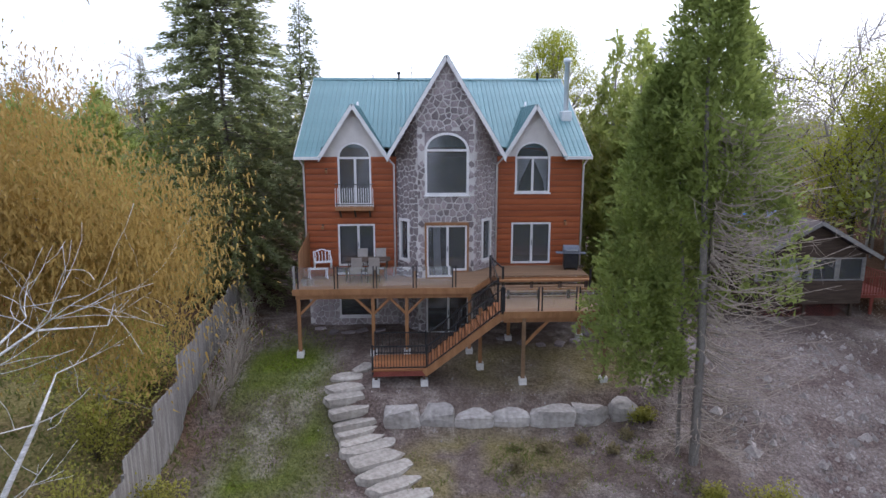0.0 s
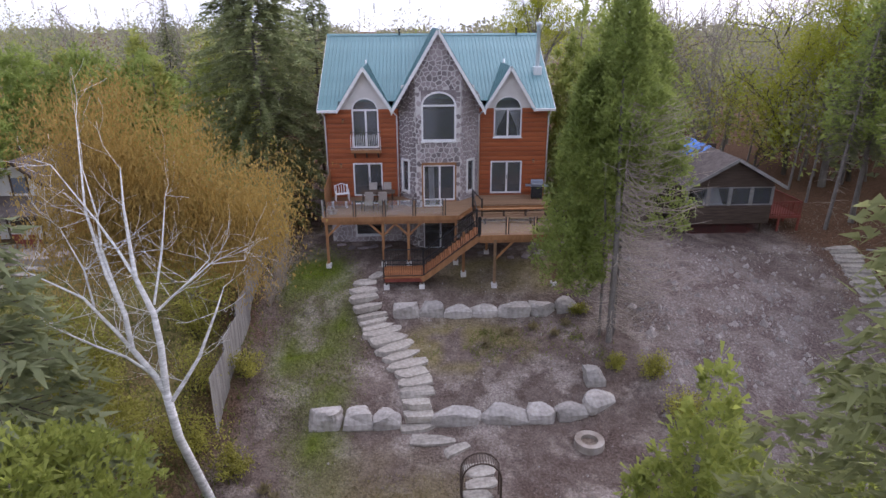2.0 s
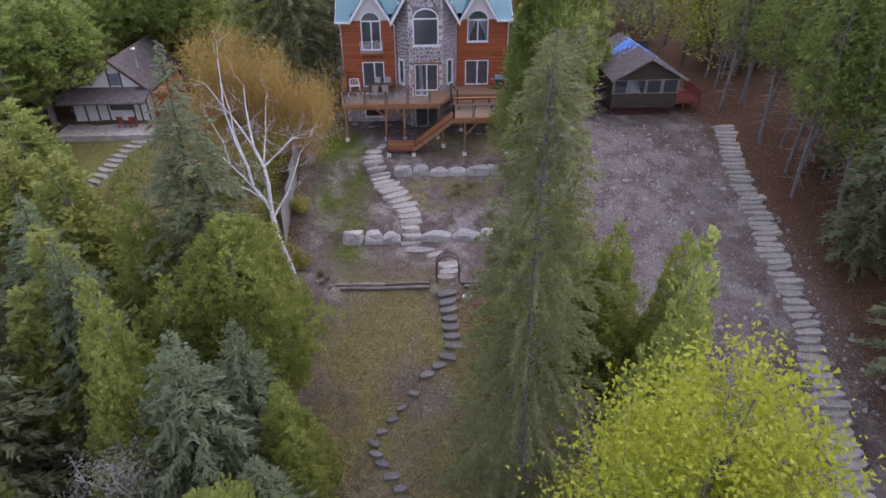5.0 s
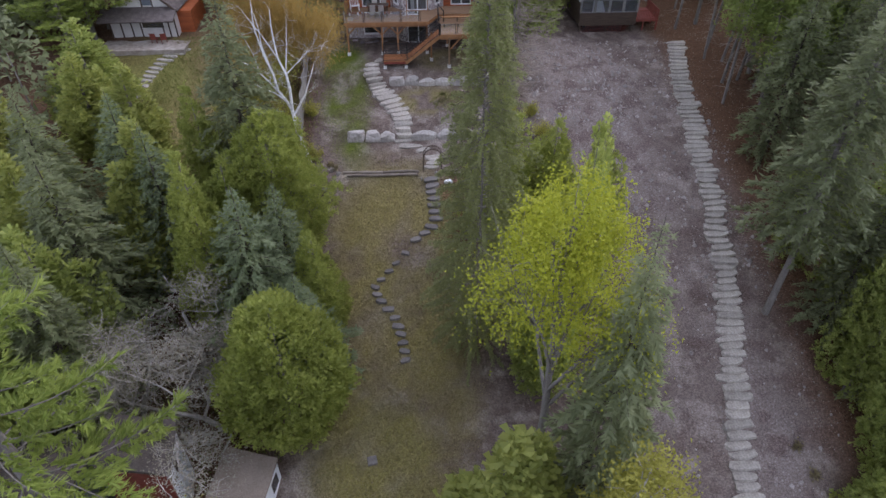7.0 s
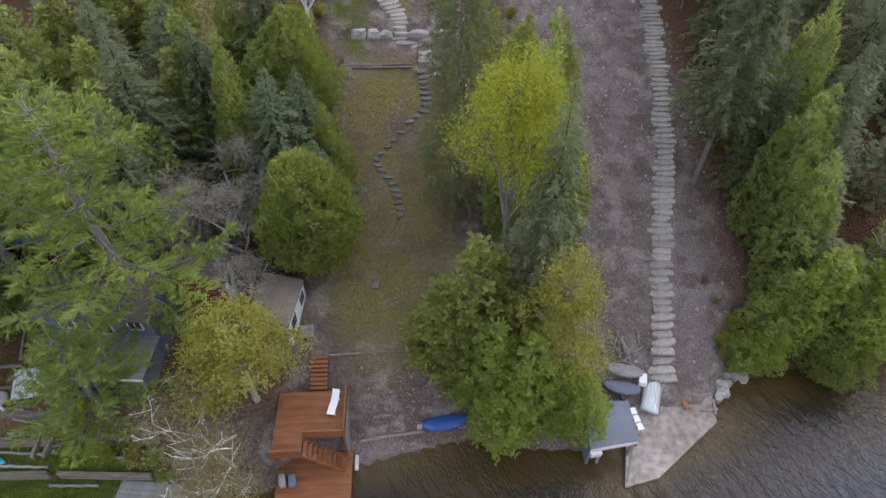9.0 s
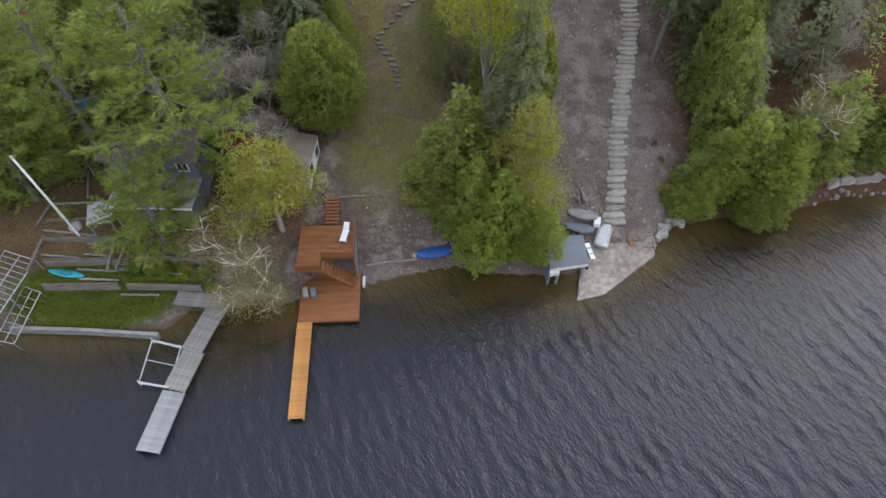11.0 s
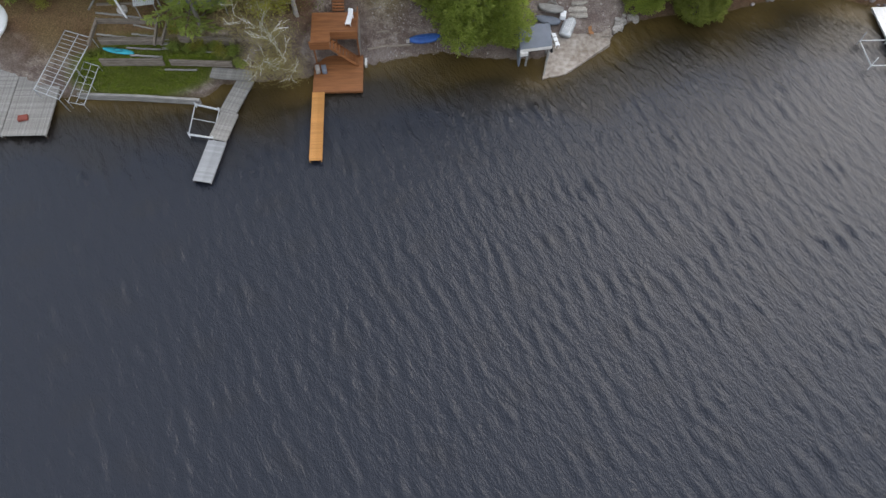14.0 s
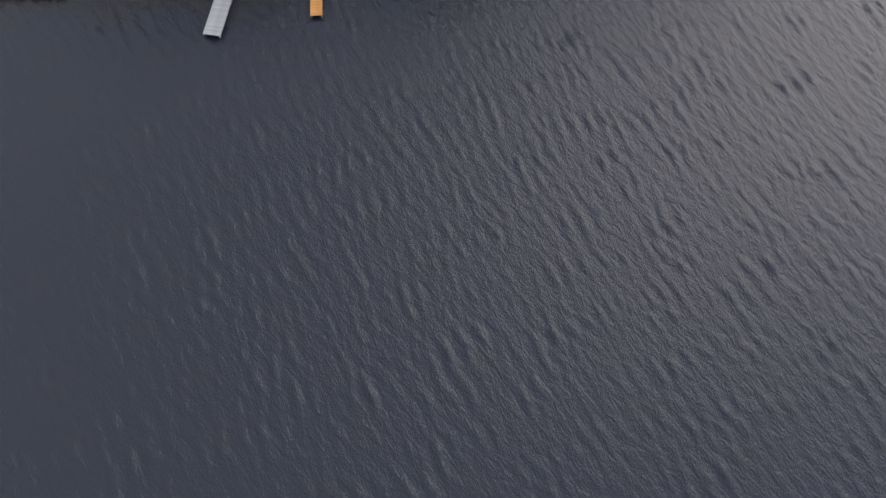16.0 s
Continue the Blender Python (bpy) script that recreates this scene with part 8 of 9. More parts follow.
part("fascia", boxes((-10.22, -56.95, DN - 0.25, -5.23, -56.905, DN - 0.004)), M_LAKEDECK, low_deck)
part("fascia", boxes((-5.245, -56.9, DN - 0.25, -5.21, -52.2, DN - 0.004)), M_LAKEDECK, low_deck)
for x in (-10.0, -7.7, -5.4):
    part("pile", boxes((x - 0.09, -56.8, -18.5, x + 0.09, -56.62, DN - 0.05)), M_DARKWOOD, low_deck)
flight = part("stairs", bmesh.new(), M_LAKEDECK, lake_deck, "open timber stairs between the levels")
for i in range(9):
    k = i / 8
    x, z = -8.05 + 2.25 * k, UP - 0.3 - (UP - DN - 0.5) * k
    part("tread", boxes((x - 0.13, -53.72, z - 0.05, x + 0.13, -52.72, z)), M_LAKEDECK, flight)
for y in (-53.75, -52.69):
    part("stringer", bars(((-8.2, y, UP - 0.25), (-5.7, y, DN + 0.15), 0.05, 0.26)), M_LAKEDECK, flight)
upper_flight = part("stairs", bmesh.new(), M_LAKEDECK, lake_deck, "timber stairs up to the lawn")
for i in range(8):
    part("tread", boxes((-8.1, -49.12 + i * 0.27, UP + 0.10 + i * 0.13, -6.9, -48.86 + i * 0.27, UP + 0.15 + i * 0.13)), M_LAKEDECK, upper_flight)
for x in (-8.14, -6.86):
    part("stringer", bars(((x, -49.2, UP - 0.06), (x, -46.9, UP + 1.04), 0.05, 0.20)), M_DARKWOOD, upper_flight)
lounger = thing("sun_lounger", "white plastic sun lounger on the lake deck", "lounger", (-6.3, -50.25, UP), -12)
part("seat", bars(((0, -0.95, 0.30), (0, 0.22, 0.32), 0.54, 0.05), bevel=0.02), M_PLASTIC, lounger)
part("backrest", bars(((0, 0.22, 0.33), (0, 0.72, 0.80), 0.50, 0.05), bevel=0.02), M_PLASTIC, lounger)
for x in (-0.27, 0.27):
    for y in (-0.8, 0.3):
        part("leg", boxes((x - 0.03, y - 0.04, 0, x + 0.03, y + 0.04, 0.30)), M_PLASTIC, lounger)
for i, x in enumerate((-9.75, -9.1)):
    cover = tagged(part("covered_chair", rock_bm(random.Random(i), 0.62, 1.1, 0.75, 0.06, 3), M_GREYROOF if i else M_GREYFABRIC, smooth_faces=True), "deck chair under a grey weather cover", "chair")
    cover.matrix_basis = pose(x, -54.35, DN, 0, 0, 10)
white_post = tagged(part("marker_block", boxes((-0.12, -0.5, 0, 0.12, 0.5, 0.4), bevel=0.02), M_FOOT), "white concrete block by the deck", "block")
white_post.matrix_basis = pose(-4.95, -53.0, gz(-4.95, -53.0) - 0.05)


def pier(name, label, a, b, width, z, mat, board=0.16, piles=M_DARKWOOD):
    """A plank pier along a line: cross boards, two stringers and piles."""
    a, b = Vector((*a, z)), Vector((*b, z))
    L, yaw = (b - a).length, math.degrees(math.atan2(b.y - a.y, b.x - a.x))
    dock = thing(name, label, "pier", tuple(a), yaw)
    me = bpy.data.meshes.new("plank")
    bm = boxes((0.004, -width / 2, -0.04, board - 0.006, width / 2, 0))
    bm.to_mesh(me)
    bm.free()
    me.materials.append(mat)
    for i in range(int(L / board)):
        shared("plank", me, dock, pose(i * board, 0.012 * math.sin(i * 3.7), 0.004 * math.sin(i * 2.3)))
    for s in (-1, 1):
        part("stringer", boxes((0, s * (width / 2 - 0.06) - 0.03, -0.22, L, s * (width / 2 - 0.06) + 0.03, -0.045)), mat, dock)
    for k in range(1, int(L / 2.6) + 2):
        for s in (-1, 1):
            x = min(k * 2.6, L - 0.15)
            part("pile", boxes((x - 0.05, s * (width / 2 - 0.15) - 0.05, -3.0, x + 0.05, s * (width / 2 - 0.15) + 0.05, -0.05)), piles, dock)
    return dock


pier("plank_pier", "narrow fresh orange plank pier over the water", (-9.63, -56.97), (-9.55, -65.2), 1.22, -15.12, M_PIER)
pier("plank_pier", "weathered grey plank pier on piles", (-16.9, -55.2), (-18.35, -59.4), 1.7, -15.0, M_OLDWOOD)
pier("plank_pier", "weathered grey floating pier section", (-18.1, -59.3), (-19.0, -62.6), 1.75, -15.05, M_OLDWOOD)
pier("plank_pier", "pale grey floating pier end", (-18.95, -62.65), (-19.85, -67.2), 1.75, -15.08, M_PALEDECK, 0.22)
pier("plank_walkway", "short grey boardwalk along the shore", (-20.4, -54.45), (-16.2, -55.0), 1.3, -14.72, M_OLDWOOD)
lift = thing("boat_lift", "white tubular boat lift frame in the water", "boat lift")
for a, b, r in (((-21.6, -58.2), (-19.2, -58.9), 0.11), ((-21.75, -61.8), (-19.4, -62.3), 0.11), ((-21.6, -58.2), (-21.75, -61.8), 0.05), ((-19.2, -58.9), (-19.4, -62.3), 0.05), ((-21.65, -59.9), (-19.3, -60.5), 0.035)):
    pipe("rail", [[(*a, -15.1, r), (*b, -15.1, r)]], M_ALU, lift, 8)
for x, y in ((-21.6, -58.2), (-21.75, -61.8), (-19.2, -58.9), (-19.4, -62.3)):
    pipe("leg", [[(x, y, -17.5, 0.05), (x, y, -14.75, 0.05)]], M_ALU, lift, 6)

# ---- terraced lawn with timber edging ----
for x0, y0, x1, y1, z, h, w in ((-33.2, -56.7, -27.4, -57.1, -14.9, 0.75, 0.3), (-27.4, -57.1, -21.2, -57.75, -14.9, 0.75, 0.3), (-31.2, -53.4, -25.0, -53.5, -13.75, 0.9, 0.22), (-31.2, -51.6, -25.0, -51.7, -12.7, 0.9, 0.22), (-31.2, -50.2, -25.0, -50.3, -11.65, 0.9, 0.22),
                               (-24.4, -53.5, -18.2, -53.9, -13.9, 0.8, 0.22), (-23.4, -51.5, -17.8, -52.0, -12.7, 0.9, 0.22), (-31.3, -53.4, -31.1, -48.6, -11.7, 0.4, 0.2), (-25.1, -53.4, -25.4, -48.6, -11.8, 0.5, 0.2), (-24.5, -53.3, -24.2, -49.0, -11.9, 0.5, 0.2), (-31.2, -48.6, -26.0, -48.5, -11.2, 0.5, 0.2)):
    wall = thing("timber_edging", "weathered grey timber retaining edge of the terraces", "retaining edge", group="terrace edging")
    n = max(2, int(h / 0.18))
    for i in range(n):
        part("sleeper", bars(((x0, y0 + 0.012 * (i % 2), z - 0.09 - i * 0.18), (x1, y1 + 0.012 * (i % 2), z - 0.09 - i * 0.18), w, 0.17), bevel=0.012), M_OLDWOOD if z < -14.5 else M_TERRACE, wall)
for x0, y0, x1, y1, r in ((-31.2, -49.5, -25.4, -50.3, 0.10), (-27.7, -50.4, -25.5, -50.7, 0.08), (-31.3, -51.2, -28.1, -51.4, 0.09), (-27.9, -51.2, -25.7, -51.35, 0.09), (-28.7, -52.0, -25.3, -52.3, 0.10), (-28.2, -52.95, -25.1, -53.1, 0.11), (-25.0, -54.0, -21.8, -54.1, 0.11), (-21.5, -52.6, -19.0, -52.8, 0.09), (-31.9, -49.2, -31.0, -46.3, 0.10), (-30.9, -47.0, -27.9, -47.0, 0.12), (-28.8, -43.7, -28.2, -46.6, 0.09)):
    n = 8
    path = [(x0 + (x1 - x0) * i / n, y0 + (y1 - y0) * i / n + 0.03 * math.sin(2.3 * i + x0), gz(x0 + (x1 - x0) * i / n, y0 + (y1 - y0) * i / n) + r * 0.75, r * (1 + 0.08 * math.sin(i * 2.9 + y0))) for i in range(n + 1)]
    tagged(pipe("terrace_log", [path], M_OLDWOOD, None, 8), "weathered grey log along a soil terrace", "log", "terrace logs")
steps_t = thing("terrace_steps", "weathered timber steps between the terraces", "steps")
for i in range(12):
    part("tread", boxes((-25.2, -53.4 + i * 0.38, -14.6 + i * 0.26, -24.45, -53.1 + i * 0.38, -14.5 + i * 0.26)), M_OLDWOOD, steps_t)
kayak = thing("kayak", "turquoise kayak lying on the terrace", "kayak", (-29.4, -52.45, gz(-29.4, -52.45) + 0.16), -12)


def hull(name, L, W, H, mat, parent, point=0.5, n=14, flat=0.0, smooth_it=True):
    """A boat hull, open or decked, as lofted sections along x."""
    verts, faces, m = [], [], 10
    for i in range(n + 1):
        u = i / n
        w = W / 2 * (math.sin(math.pi * min(max(u, 0.015), 0.985)) ** point if not flat else min(1, (1 - u) / 0.35 + 0.02) ** 0.6)
        for k in range(m):
            a = 2 * math.pi * k / m
            verts.append(((u - 0.5) * L, w * math.cos(a), H / 2 * math.sin(a) * (0.55 if math.sin(a) > 0 else 1.0) + 0.10 * H * (2 * u - 1) ** 2))
    for i in range(n):
        for k in range(m):
            faces.append((i * m + k, i * m + (k + 1) % m, (i + 1) * m + (k + 1) % m, (i + 1) * m + k))
    faces += [tuple(range(m))[::-1], tuple(n * m + k for k in range(m))]
    return mesh_object(name, verts, faces, mat, parent, "", smooth_it)


hull("hull", 3.2, 0.72, 0.36, M_TEAL_HULL, kayak)
pipe("cockpit_rim", [[(0.45 * math.cos(0.524 * k), 0.22 * math.sin(0.524 * k), 0.12, 0.025) for k in range(13)]], M_BLACK, kayak, 5)
blue_boat = thing("rowing_boat", "upturned blue boat hauled out on the shore", "boat", (1.25, -50.75, gz(1.25, -50.75) + 0.35), 8)
hull("hull", 3.3, 1.25, 0.75, M_BLUE_HULL, blue_boat, 0.45)
pipe("keel", [[(-1.5, 0, 0.22, 0.03), (0, 0, 0.21, 0.03), (1.5, 0, 0.22, 0.03)]], M_BLUE_HULL, blue_boat, 5)
for k in range(4):
    p = slab("rubble_stone", "pale broken stone on the shore", "shore rubble", -0.55 + 0.22 * k, -50.95 + 0.12 * (k % 2), 40 * k, 0.36, 0.3, 0.3, rng, M_ROCK, None, "stone")
flagpole = thing("flagpole", "white flagpole on the terrace", "flagpole", (0, 0, 0))
pipe("pole", [[(-28.2, -50.0, gz(-28.2, -50.0) - 0.2, 0.11), (-28.5, -50.07, -7.0, 0.10), (-28.77, -50.13, -2.6, 0.08)]], M_PLASTIC, flagpole, 10)
pipe("cap", [[(-28.77, -50.13, -2.62, 0.12), (-28.77, -50.13, -2.45, 0.10)]], M_ALU, flagpole, 8)
planter = thing("planter", "round stone planter at the flagpole", "planter", (-28.6, -49.3, gz(-28.6, -49.3)))
pipe("rim", [[(0, 0, 0, 0.5), (0, 0, 0.28, 0.52), (0, 0, 0.3, 0.4)]], M_ROCK, planter, 12)

# ---- big dock with a railing frame at the western edge ----
pier("wide_dock", "wide weathered plank dock on the shore", (-37.2, -52.3), (-37.2, -61.6), 4.2, -15.0, M_OLDWOOD)
pier("wide_dock", "wide weathered plank dock beside the lawn", (-41.6, -52.6), (-41.6, -61.4), 4.4, -15.02, M_OLDWOOD)
def ramp_frame(label, corners, rungs, r):
    """An aluminium ramp laid over the shore: side rails, a middle rail and many rungs, on slanting legs."""
    ob = thing("dock_frame", label, "ramp frame", group="ramp frames")
    ca, cb, cc, cd = [Vector(c) for c in corners]
    for a, b in ((ca, cb), (cb, cc), (cc, cd), (cd, ca)):
        pipe("rail", [[(*a, r), (*b, r)]], M_ALU, ob, 6)
    for i in range(1, rungs):
        k = i / rungs
        pipe("rung", [[(*ca.lerp(cd, k), 0.6 * r), (*cb.lerp(cc, k), 0.6 * r)]], M_ALU, ob, 5)
    pipe("rail", [[(*((ca + cb) / 2), 0.8 * r), (*((cc + cd) / 2), 0.8 * r)]], M_ALU, ob, 5)
    for c in (cb, cc, cd, (cb + cc) / 2):
        pipe("leg", [[(*c, 0.8 * r), (c.x + 0.3, c.y - 0.1, -17.0, 0.8 * r)]], M_ALU, ob, 6)
        pipe("brace", [[(*c, 0.6 * r), (c.x - 0.8, c.y + 0.9, -15.3, 0.6 * r)]], M_ALU, ob, 5)


ramp_frame("pale aluminium ramp frame standing over the shore", [(-34.33, -50.84, -12.45), (-31.51, -51.9, -12.45), (-33.97, -58.31, -13.8), (-36.61, -57.08, -13.8)], 15, 0.05)
ramp_frame("low aluminium frame tangled under the larger ramp", [(-32.9, -53.2, -14.3), (-31.3, -53.9, -14.2), (-32.0, -58.4, -14.6), (-33.6, -58.0, -14.6)], 6, 0.04)
skiff = thing("skiff", "white upturned skiff on the shore", "boat", (-40.3, -50.2, gz(-40.3, -50.2) + 0.4), 100)
hull("hull", 4.2, 1.5, 0.8, M_PLASTIC, skiff, 0.5)
red_box = tagged(part("red_box", boxes((-0.45, -0.3, 0, 0.45, 0.3, 0.3), bevel=0.04), M_LATTICE), "faded red box on the dock", "box")
red_box.matrix_basis = pose(-37.6, -59.6, -15.0, 0, 0, 10)

# ---- boat ramp, boathouse and boats at the foot of the stone stairway ----
ramp = bmesh.new()
outline = [(13.15, -55.5), (15.6, -54.95), (20.85, -51.2), (21.15, -49.2), (20.1, -48.3), (17.0, -47.9), (14.6, -50.4), (13.8, -53.0)]
lo = [ramp.verts.new((x, y, -17.5)) for x, y in outline]
hi = [ramp.verts.new((x, y, -15.52 + 0.085 * (y + 56.3))) for x, y in outline]
ramp.faces.new(lo[::-1]), ramp.faces.new(hi)
for i in range(len(outline)):
    j = (i + 1) % len(outline)
    ramp.faces.new((lo[i], lo[j], hi[j], hi[i]))
bmesh.ops.recalc_face_normals(ramp, faces=ramp.faces[:])
tagged(part("boat_ramp", ramp, M_CONCRETE), "stained pale concrete boat ramp at the water", "ramp", kind="structure")
for x, y, t in ((21.0, -50.1, 80), (20.5, -49.1, 10), (20.6, -50.3, 5)):
    ob = tagged(part("kerb_block", boxes((-0.6, -0.09, 0, 0.6, 0.09, 0.16), bevel=0.02), M_CONCRETE), "pale concrete edging block on the ramp", "block", "ramp blocks")
    ob.matrix_basis = pose(x, y, -15.52 + 0.085 * (y + 56.3) - 0.01, 0, 0, t)
boathouse = thing("boathouse", "low boathouse with flat blue-grey roof", "boathouse")
part("roof", prism(bmesh.new(), [(10.7, -53.87), (14.0, -53.42), (14.12, -50.4), (10.8, -50.46)], -13.12, -12.95, "z"), M_GREYROOF, boathouse, "flat blue-grey membrane roof")
part("fascia", bars(((10.7, -53.91, -13.16), (14.0, -53.46, -13.16), 0.05, 0.34)), M_STUCCO, boathouse)
part("fascia", bars(((10.75, -54.00, -13.5), (11.5, -53.90, -13.5), 0.30, 0.40)), M_STUCCO, boathouse, "pale lowered end of the fascia")
part("wall", boxes((10.8, -53.7, -16.5, 10.95, -50.5, -13.12), (10.95, -50.65, -16.0, 14.05, -50.5, -13.12)), M_GREYROOF, boathouse)
for x, y in ((13.8, -53.3), (11.6, -53.6), (13.9, -52.0)):
    part("post", boxes((x - 0.09, y - 0.09, -17.5, x + 0.09, y + 0.09, -13.12)), M_OLDWOOD, boathouse)
part("brace", bars(((13.8, -53.4, -13.4), (13.3, -55.2, -15.3), 0.09)), M_OLDWOOD, boathouse)
tyre = thing("tyre_fender", "dark tyre fender hanging on the boathouse post", "tyre", (14.15, -52.9, -14.0), 90)
pipe("tread", [[(0.28 * math.cos(0.3927 * k), 0, 0.28 * math.sin(0.3927 * k), 0.10) for k in range(17)]], M_RUBBER, tyre, 7)
skiff2 = thing("aluminium_boat", "upturned ribbed aluminium boat on the ramp", "boat", (16.6, -48.95, -15.52 + 0.085 * 7.3 + 0.34), 67)
hull("hull", 3.4, 1.35, 0.75, M_ALU, skiff2, 0.4, flat=1.0)
for s in (-0.36, -0.12, 0.12, 0.36):
    pipe("rib", [[(-1.65, s, 0.20, 0.02), (0.9, s * 0.8, 0.22, 0.02)]], M_PLASTIC, skiff2, 4)
for i, (x, y, r, L) in enumerate(((14.7, -47.5, -14, 2.7), (14.35, -48.6, -14, 2.6))):
    b = thing("upturned_boat", "grey upturned boat under the trees", "boat", (x, y, gz(x, y) + 0.35), r)
    hull("hull", L, 1.2, 0.7, M_GREYROOF if i else M_OLDWOOD, b, 0.4)
for i in range(3):
    c = thing("white_chair", "white plastic chair stacked beside the boathouse", "chair", (14.85 + 0.08 * i, -50.3 - 0.62 * i, -15.05), 95 + 4 * i, group="chairs by the boathouse")
    part("seat", boxes((-0.26, -0.25, 0.40, 0.26, 0.25, 0.44), bevel=0.02), M_PLASTIC, c)
    part("backrest", bars(((0, 0.24, 0.42), (0, 0.36, 0.86), 0.5, 0.03), bevel=0.01), M_PLASTIC, c)
    for lx in (-0.23, 0.23):
        for ly in (-0.21, 0.21):
            part("leg", boxes((lx - 0.02, ly - 0.02, 0, lx + 0.02, ly + 0.02, 0.40)), M_PLASTIC, c)
bin_box = tagged(part("storage_bin", boxes((-0.3, -0.45, 0, 0.3, 0.45, 0.55), bevel=0.05), M_PLASTIC), "white plastic bin beside the boats", "bin")
bin_box.matrix_basis = pose(16.0, -48.1, gz(16.0, -48.1) - 0.05, 0, 0, -14)
motor = thing("outboard_motor", "black outboard motor beside the boathouse", "outboard motor", (14.1, -49.6, -14.9))
part("cowl", boxes((-0.18, -0.28, 0.7, 0.18, 0.28, 1.1), bevel=0.06), M_BLACK, motor)
part("shaft", boxes((-0.07, -0.09, 0, 0.07, 0.09, 0.7), bevel=0.02), M_BLACK, motor)
for i in range(16):
    x, y = rng.uniform(13.6, 16.2), rng.uniform(-47.2, -45.6)
    a = rng.uniform(0, 3.1)
    ob = pipe("driftwood", [[(x, y, gz(x, y) + 0.1, 0.07), (x + math.cos(a) * 0.9, y + math.sin(a) * 0.9, gz(x + math.cos(a) * 0.9, y + math.sin(a) * 0.9) + rng.uniform(0.15, 0.6), 0.05)]], M_OLDWOOD, None, 6)
    tagged(ob, "pale broken board in a wood pile", "board", "pile of old boards")
chair_y = thing("deck_chair", "small yellow-brown folding chair on the ramp", "chair", (18.9, -50.0, -15.52 + 0.085 * 6.3), 30)
part("seat", bars(((0, -0.22, 0.30), (0, 0.2, 0.28), 0.42, 0.03)), M_TIMBER, chair_y)
part("backrest", bars(((0, 0.2, 0.28), (0, 0.45, 0.8), 0.42, 0.03)), M_TIMBER, chair_y)
for s in (-0.2, 0.2):
    part("leg", bars(((s, -0.25, 0.0), (s, 0.2, 0.34), 0.03), ((s, 0.3, 0.0), (s, -0.15, 0.34), 0.03)), M_TIMBER, chair_y)

# ---- rocks along the eastern shore, far dock ----
x = 39.4
while x < 56:
    L = rng.uniform(1.2, 1.9)
    y = float(interp(SHORE, x + L / 2)) + 1.15
    ob = part("boulder", block_bm(rng, L * 1.04, rng.uniform(0.8, 1.05), rng.uniform(0.75, 1.0), 6, 0.07, 3, 0.38), M_ROCK)
    ob.matrix_basis = pose(x + L / 2, y, max(gz(x + L / 2, y - 0.3), -15.6) - 0.1, 0, 0, math.degrees(math.atan2(float(interp(SHORE, x + L)) - float(interp(SHORE, x)), L)))
    tagged(ob, "pale grey block in the low shore wall", "boulder", "eastern shore wall")
    x += L
for i in range(26):
    x = 38.0 + i * 0.62
    y = float(interp(SHORE, x)) + rng.uniform(-0.3, 0.6)
    s = rng.uniform(0.22, 0.45)
    slab("shore_rock", "grey rock at the foot of the shore wall", "eastern shore rocks", x, y, rng.uniform(0, 180), s * 1.3, s, s * 0.7, rng, M_STONE, None, "rock")
for i in range(14):
    x, y = rng.uniform(21.5, 24.5), 0
    y = float(interp(SHORE, x)) + rng.uniform(-0.2, 0.9)
    s = rng.uniform(0.3, 0.7)
    slab("shore_rock", "pale rock beside the ramp", "rocks by the ramp", x, y, rng.uniform(0, 180), s * 1.2, s, s * 0.8, rng, M_ROCK, None, "rock")
canoe = thing("canoe", "orange-brown canoe on the eastern shore", "canoe", (50.5, -42.0, gz(50.5, -42.0) + 0.3), -15)
hull("hull", 4.8, 0.95, 0.6, M_TIMBER, canoe, 0.5)
pier("far_dock", "pale dock on the eastern shore", (52.3, -46.5), (52.3, -56.0), 2.4, -15.1, M_ALU, 0.25)
lift2 = thing("boat_lift", "tubular boat lift beside the far dock", "boat lift")
for a, b in (((47.9, -51.5), (51.0, -51.5)), ((47.9, -55.0), (51.0, -55.0)), ((47.9, -51.5), (47.9, -55.0)), ((51.0, -51.5), (51.0, -55.0))):
    pipe("rail", [[(*a, -15.0, 0.06), (*b, -15.0, 0.06)]], M_ALU, lift2, 6)
    pipe("leg", [[(*a, -18.0, 0.06), (*a, -13.8, 0.06)]], M_ALU, lift2, 6)

# ---- sheds under the pines ----
shed = thing("flat_shed", "low white shed with flat worn brown roof", "shed")
part("roof", prism(bmesh.new(), [(-11.73, -41.3), (-8.70, -42.22), (-9.28, -46.4), (-12.26, -45.42)], -8.55, -8.40, "z"), M_TANROOF, shed, "worn brown roof")
part("wall", prism(bmesh.new(), [(-11.6, -41.5), (-8.76, -42.36), (-9.33, -46.28), (-12.12, -45.3)], -11.8, -8.55, "z"), M_PLASTIC, shed, "white painted wall")
for k0, k1 in ((0.10, 0.30), (0.62, 0.84)):
    a, b = Vector((-8.75, -42.36, 0)), Vector((-9.32, -46.28, 0))
    p, q = a + (b - a) * k0, a + (b - a) * k1
    win = part("window", bars(((p.x, p.y, -9.35), (q.x, q.y, -9.35), 0.06, 0.85)), M_DARKWOOD, shed, "dark-framed window")
    part("pane", bars(((p.x + 0.03, p.y - 0.06, -9.35), (q.x + 0.03, q.y + 0.06, -9.35), 0.04, 0.72)), M_GLASS, win)
landing = thing("shed_landing", "small grey plank landing at the shed door", "landing", (-8.45, -45.4, gz(-8.45, -45.4)), 8)
for k in range(6):
    part("plank", boxes((-0.45 + k * 0.16, -0.55, 0.26, -0.30 + k * 0.16, 0.55, 0.30)), M_OLDWOOD, landing)
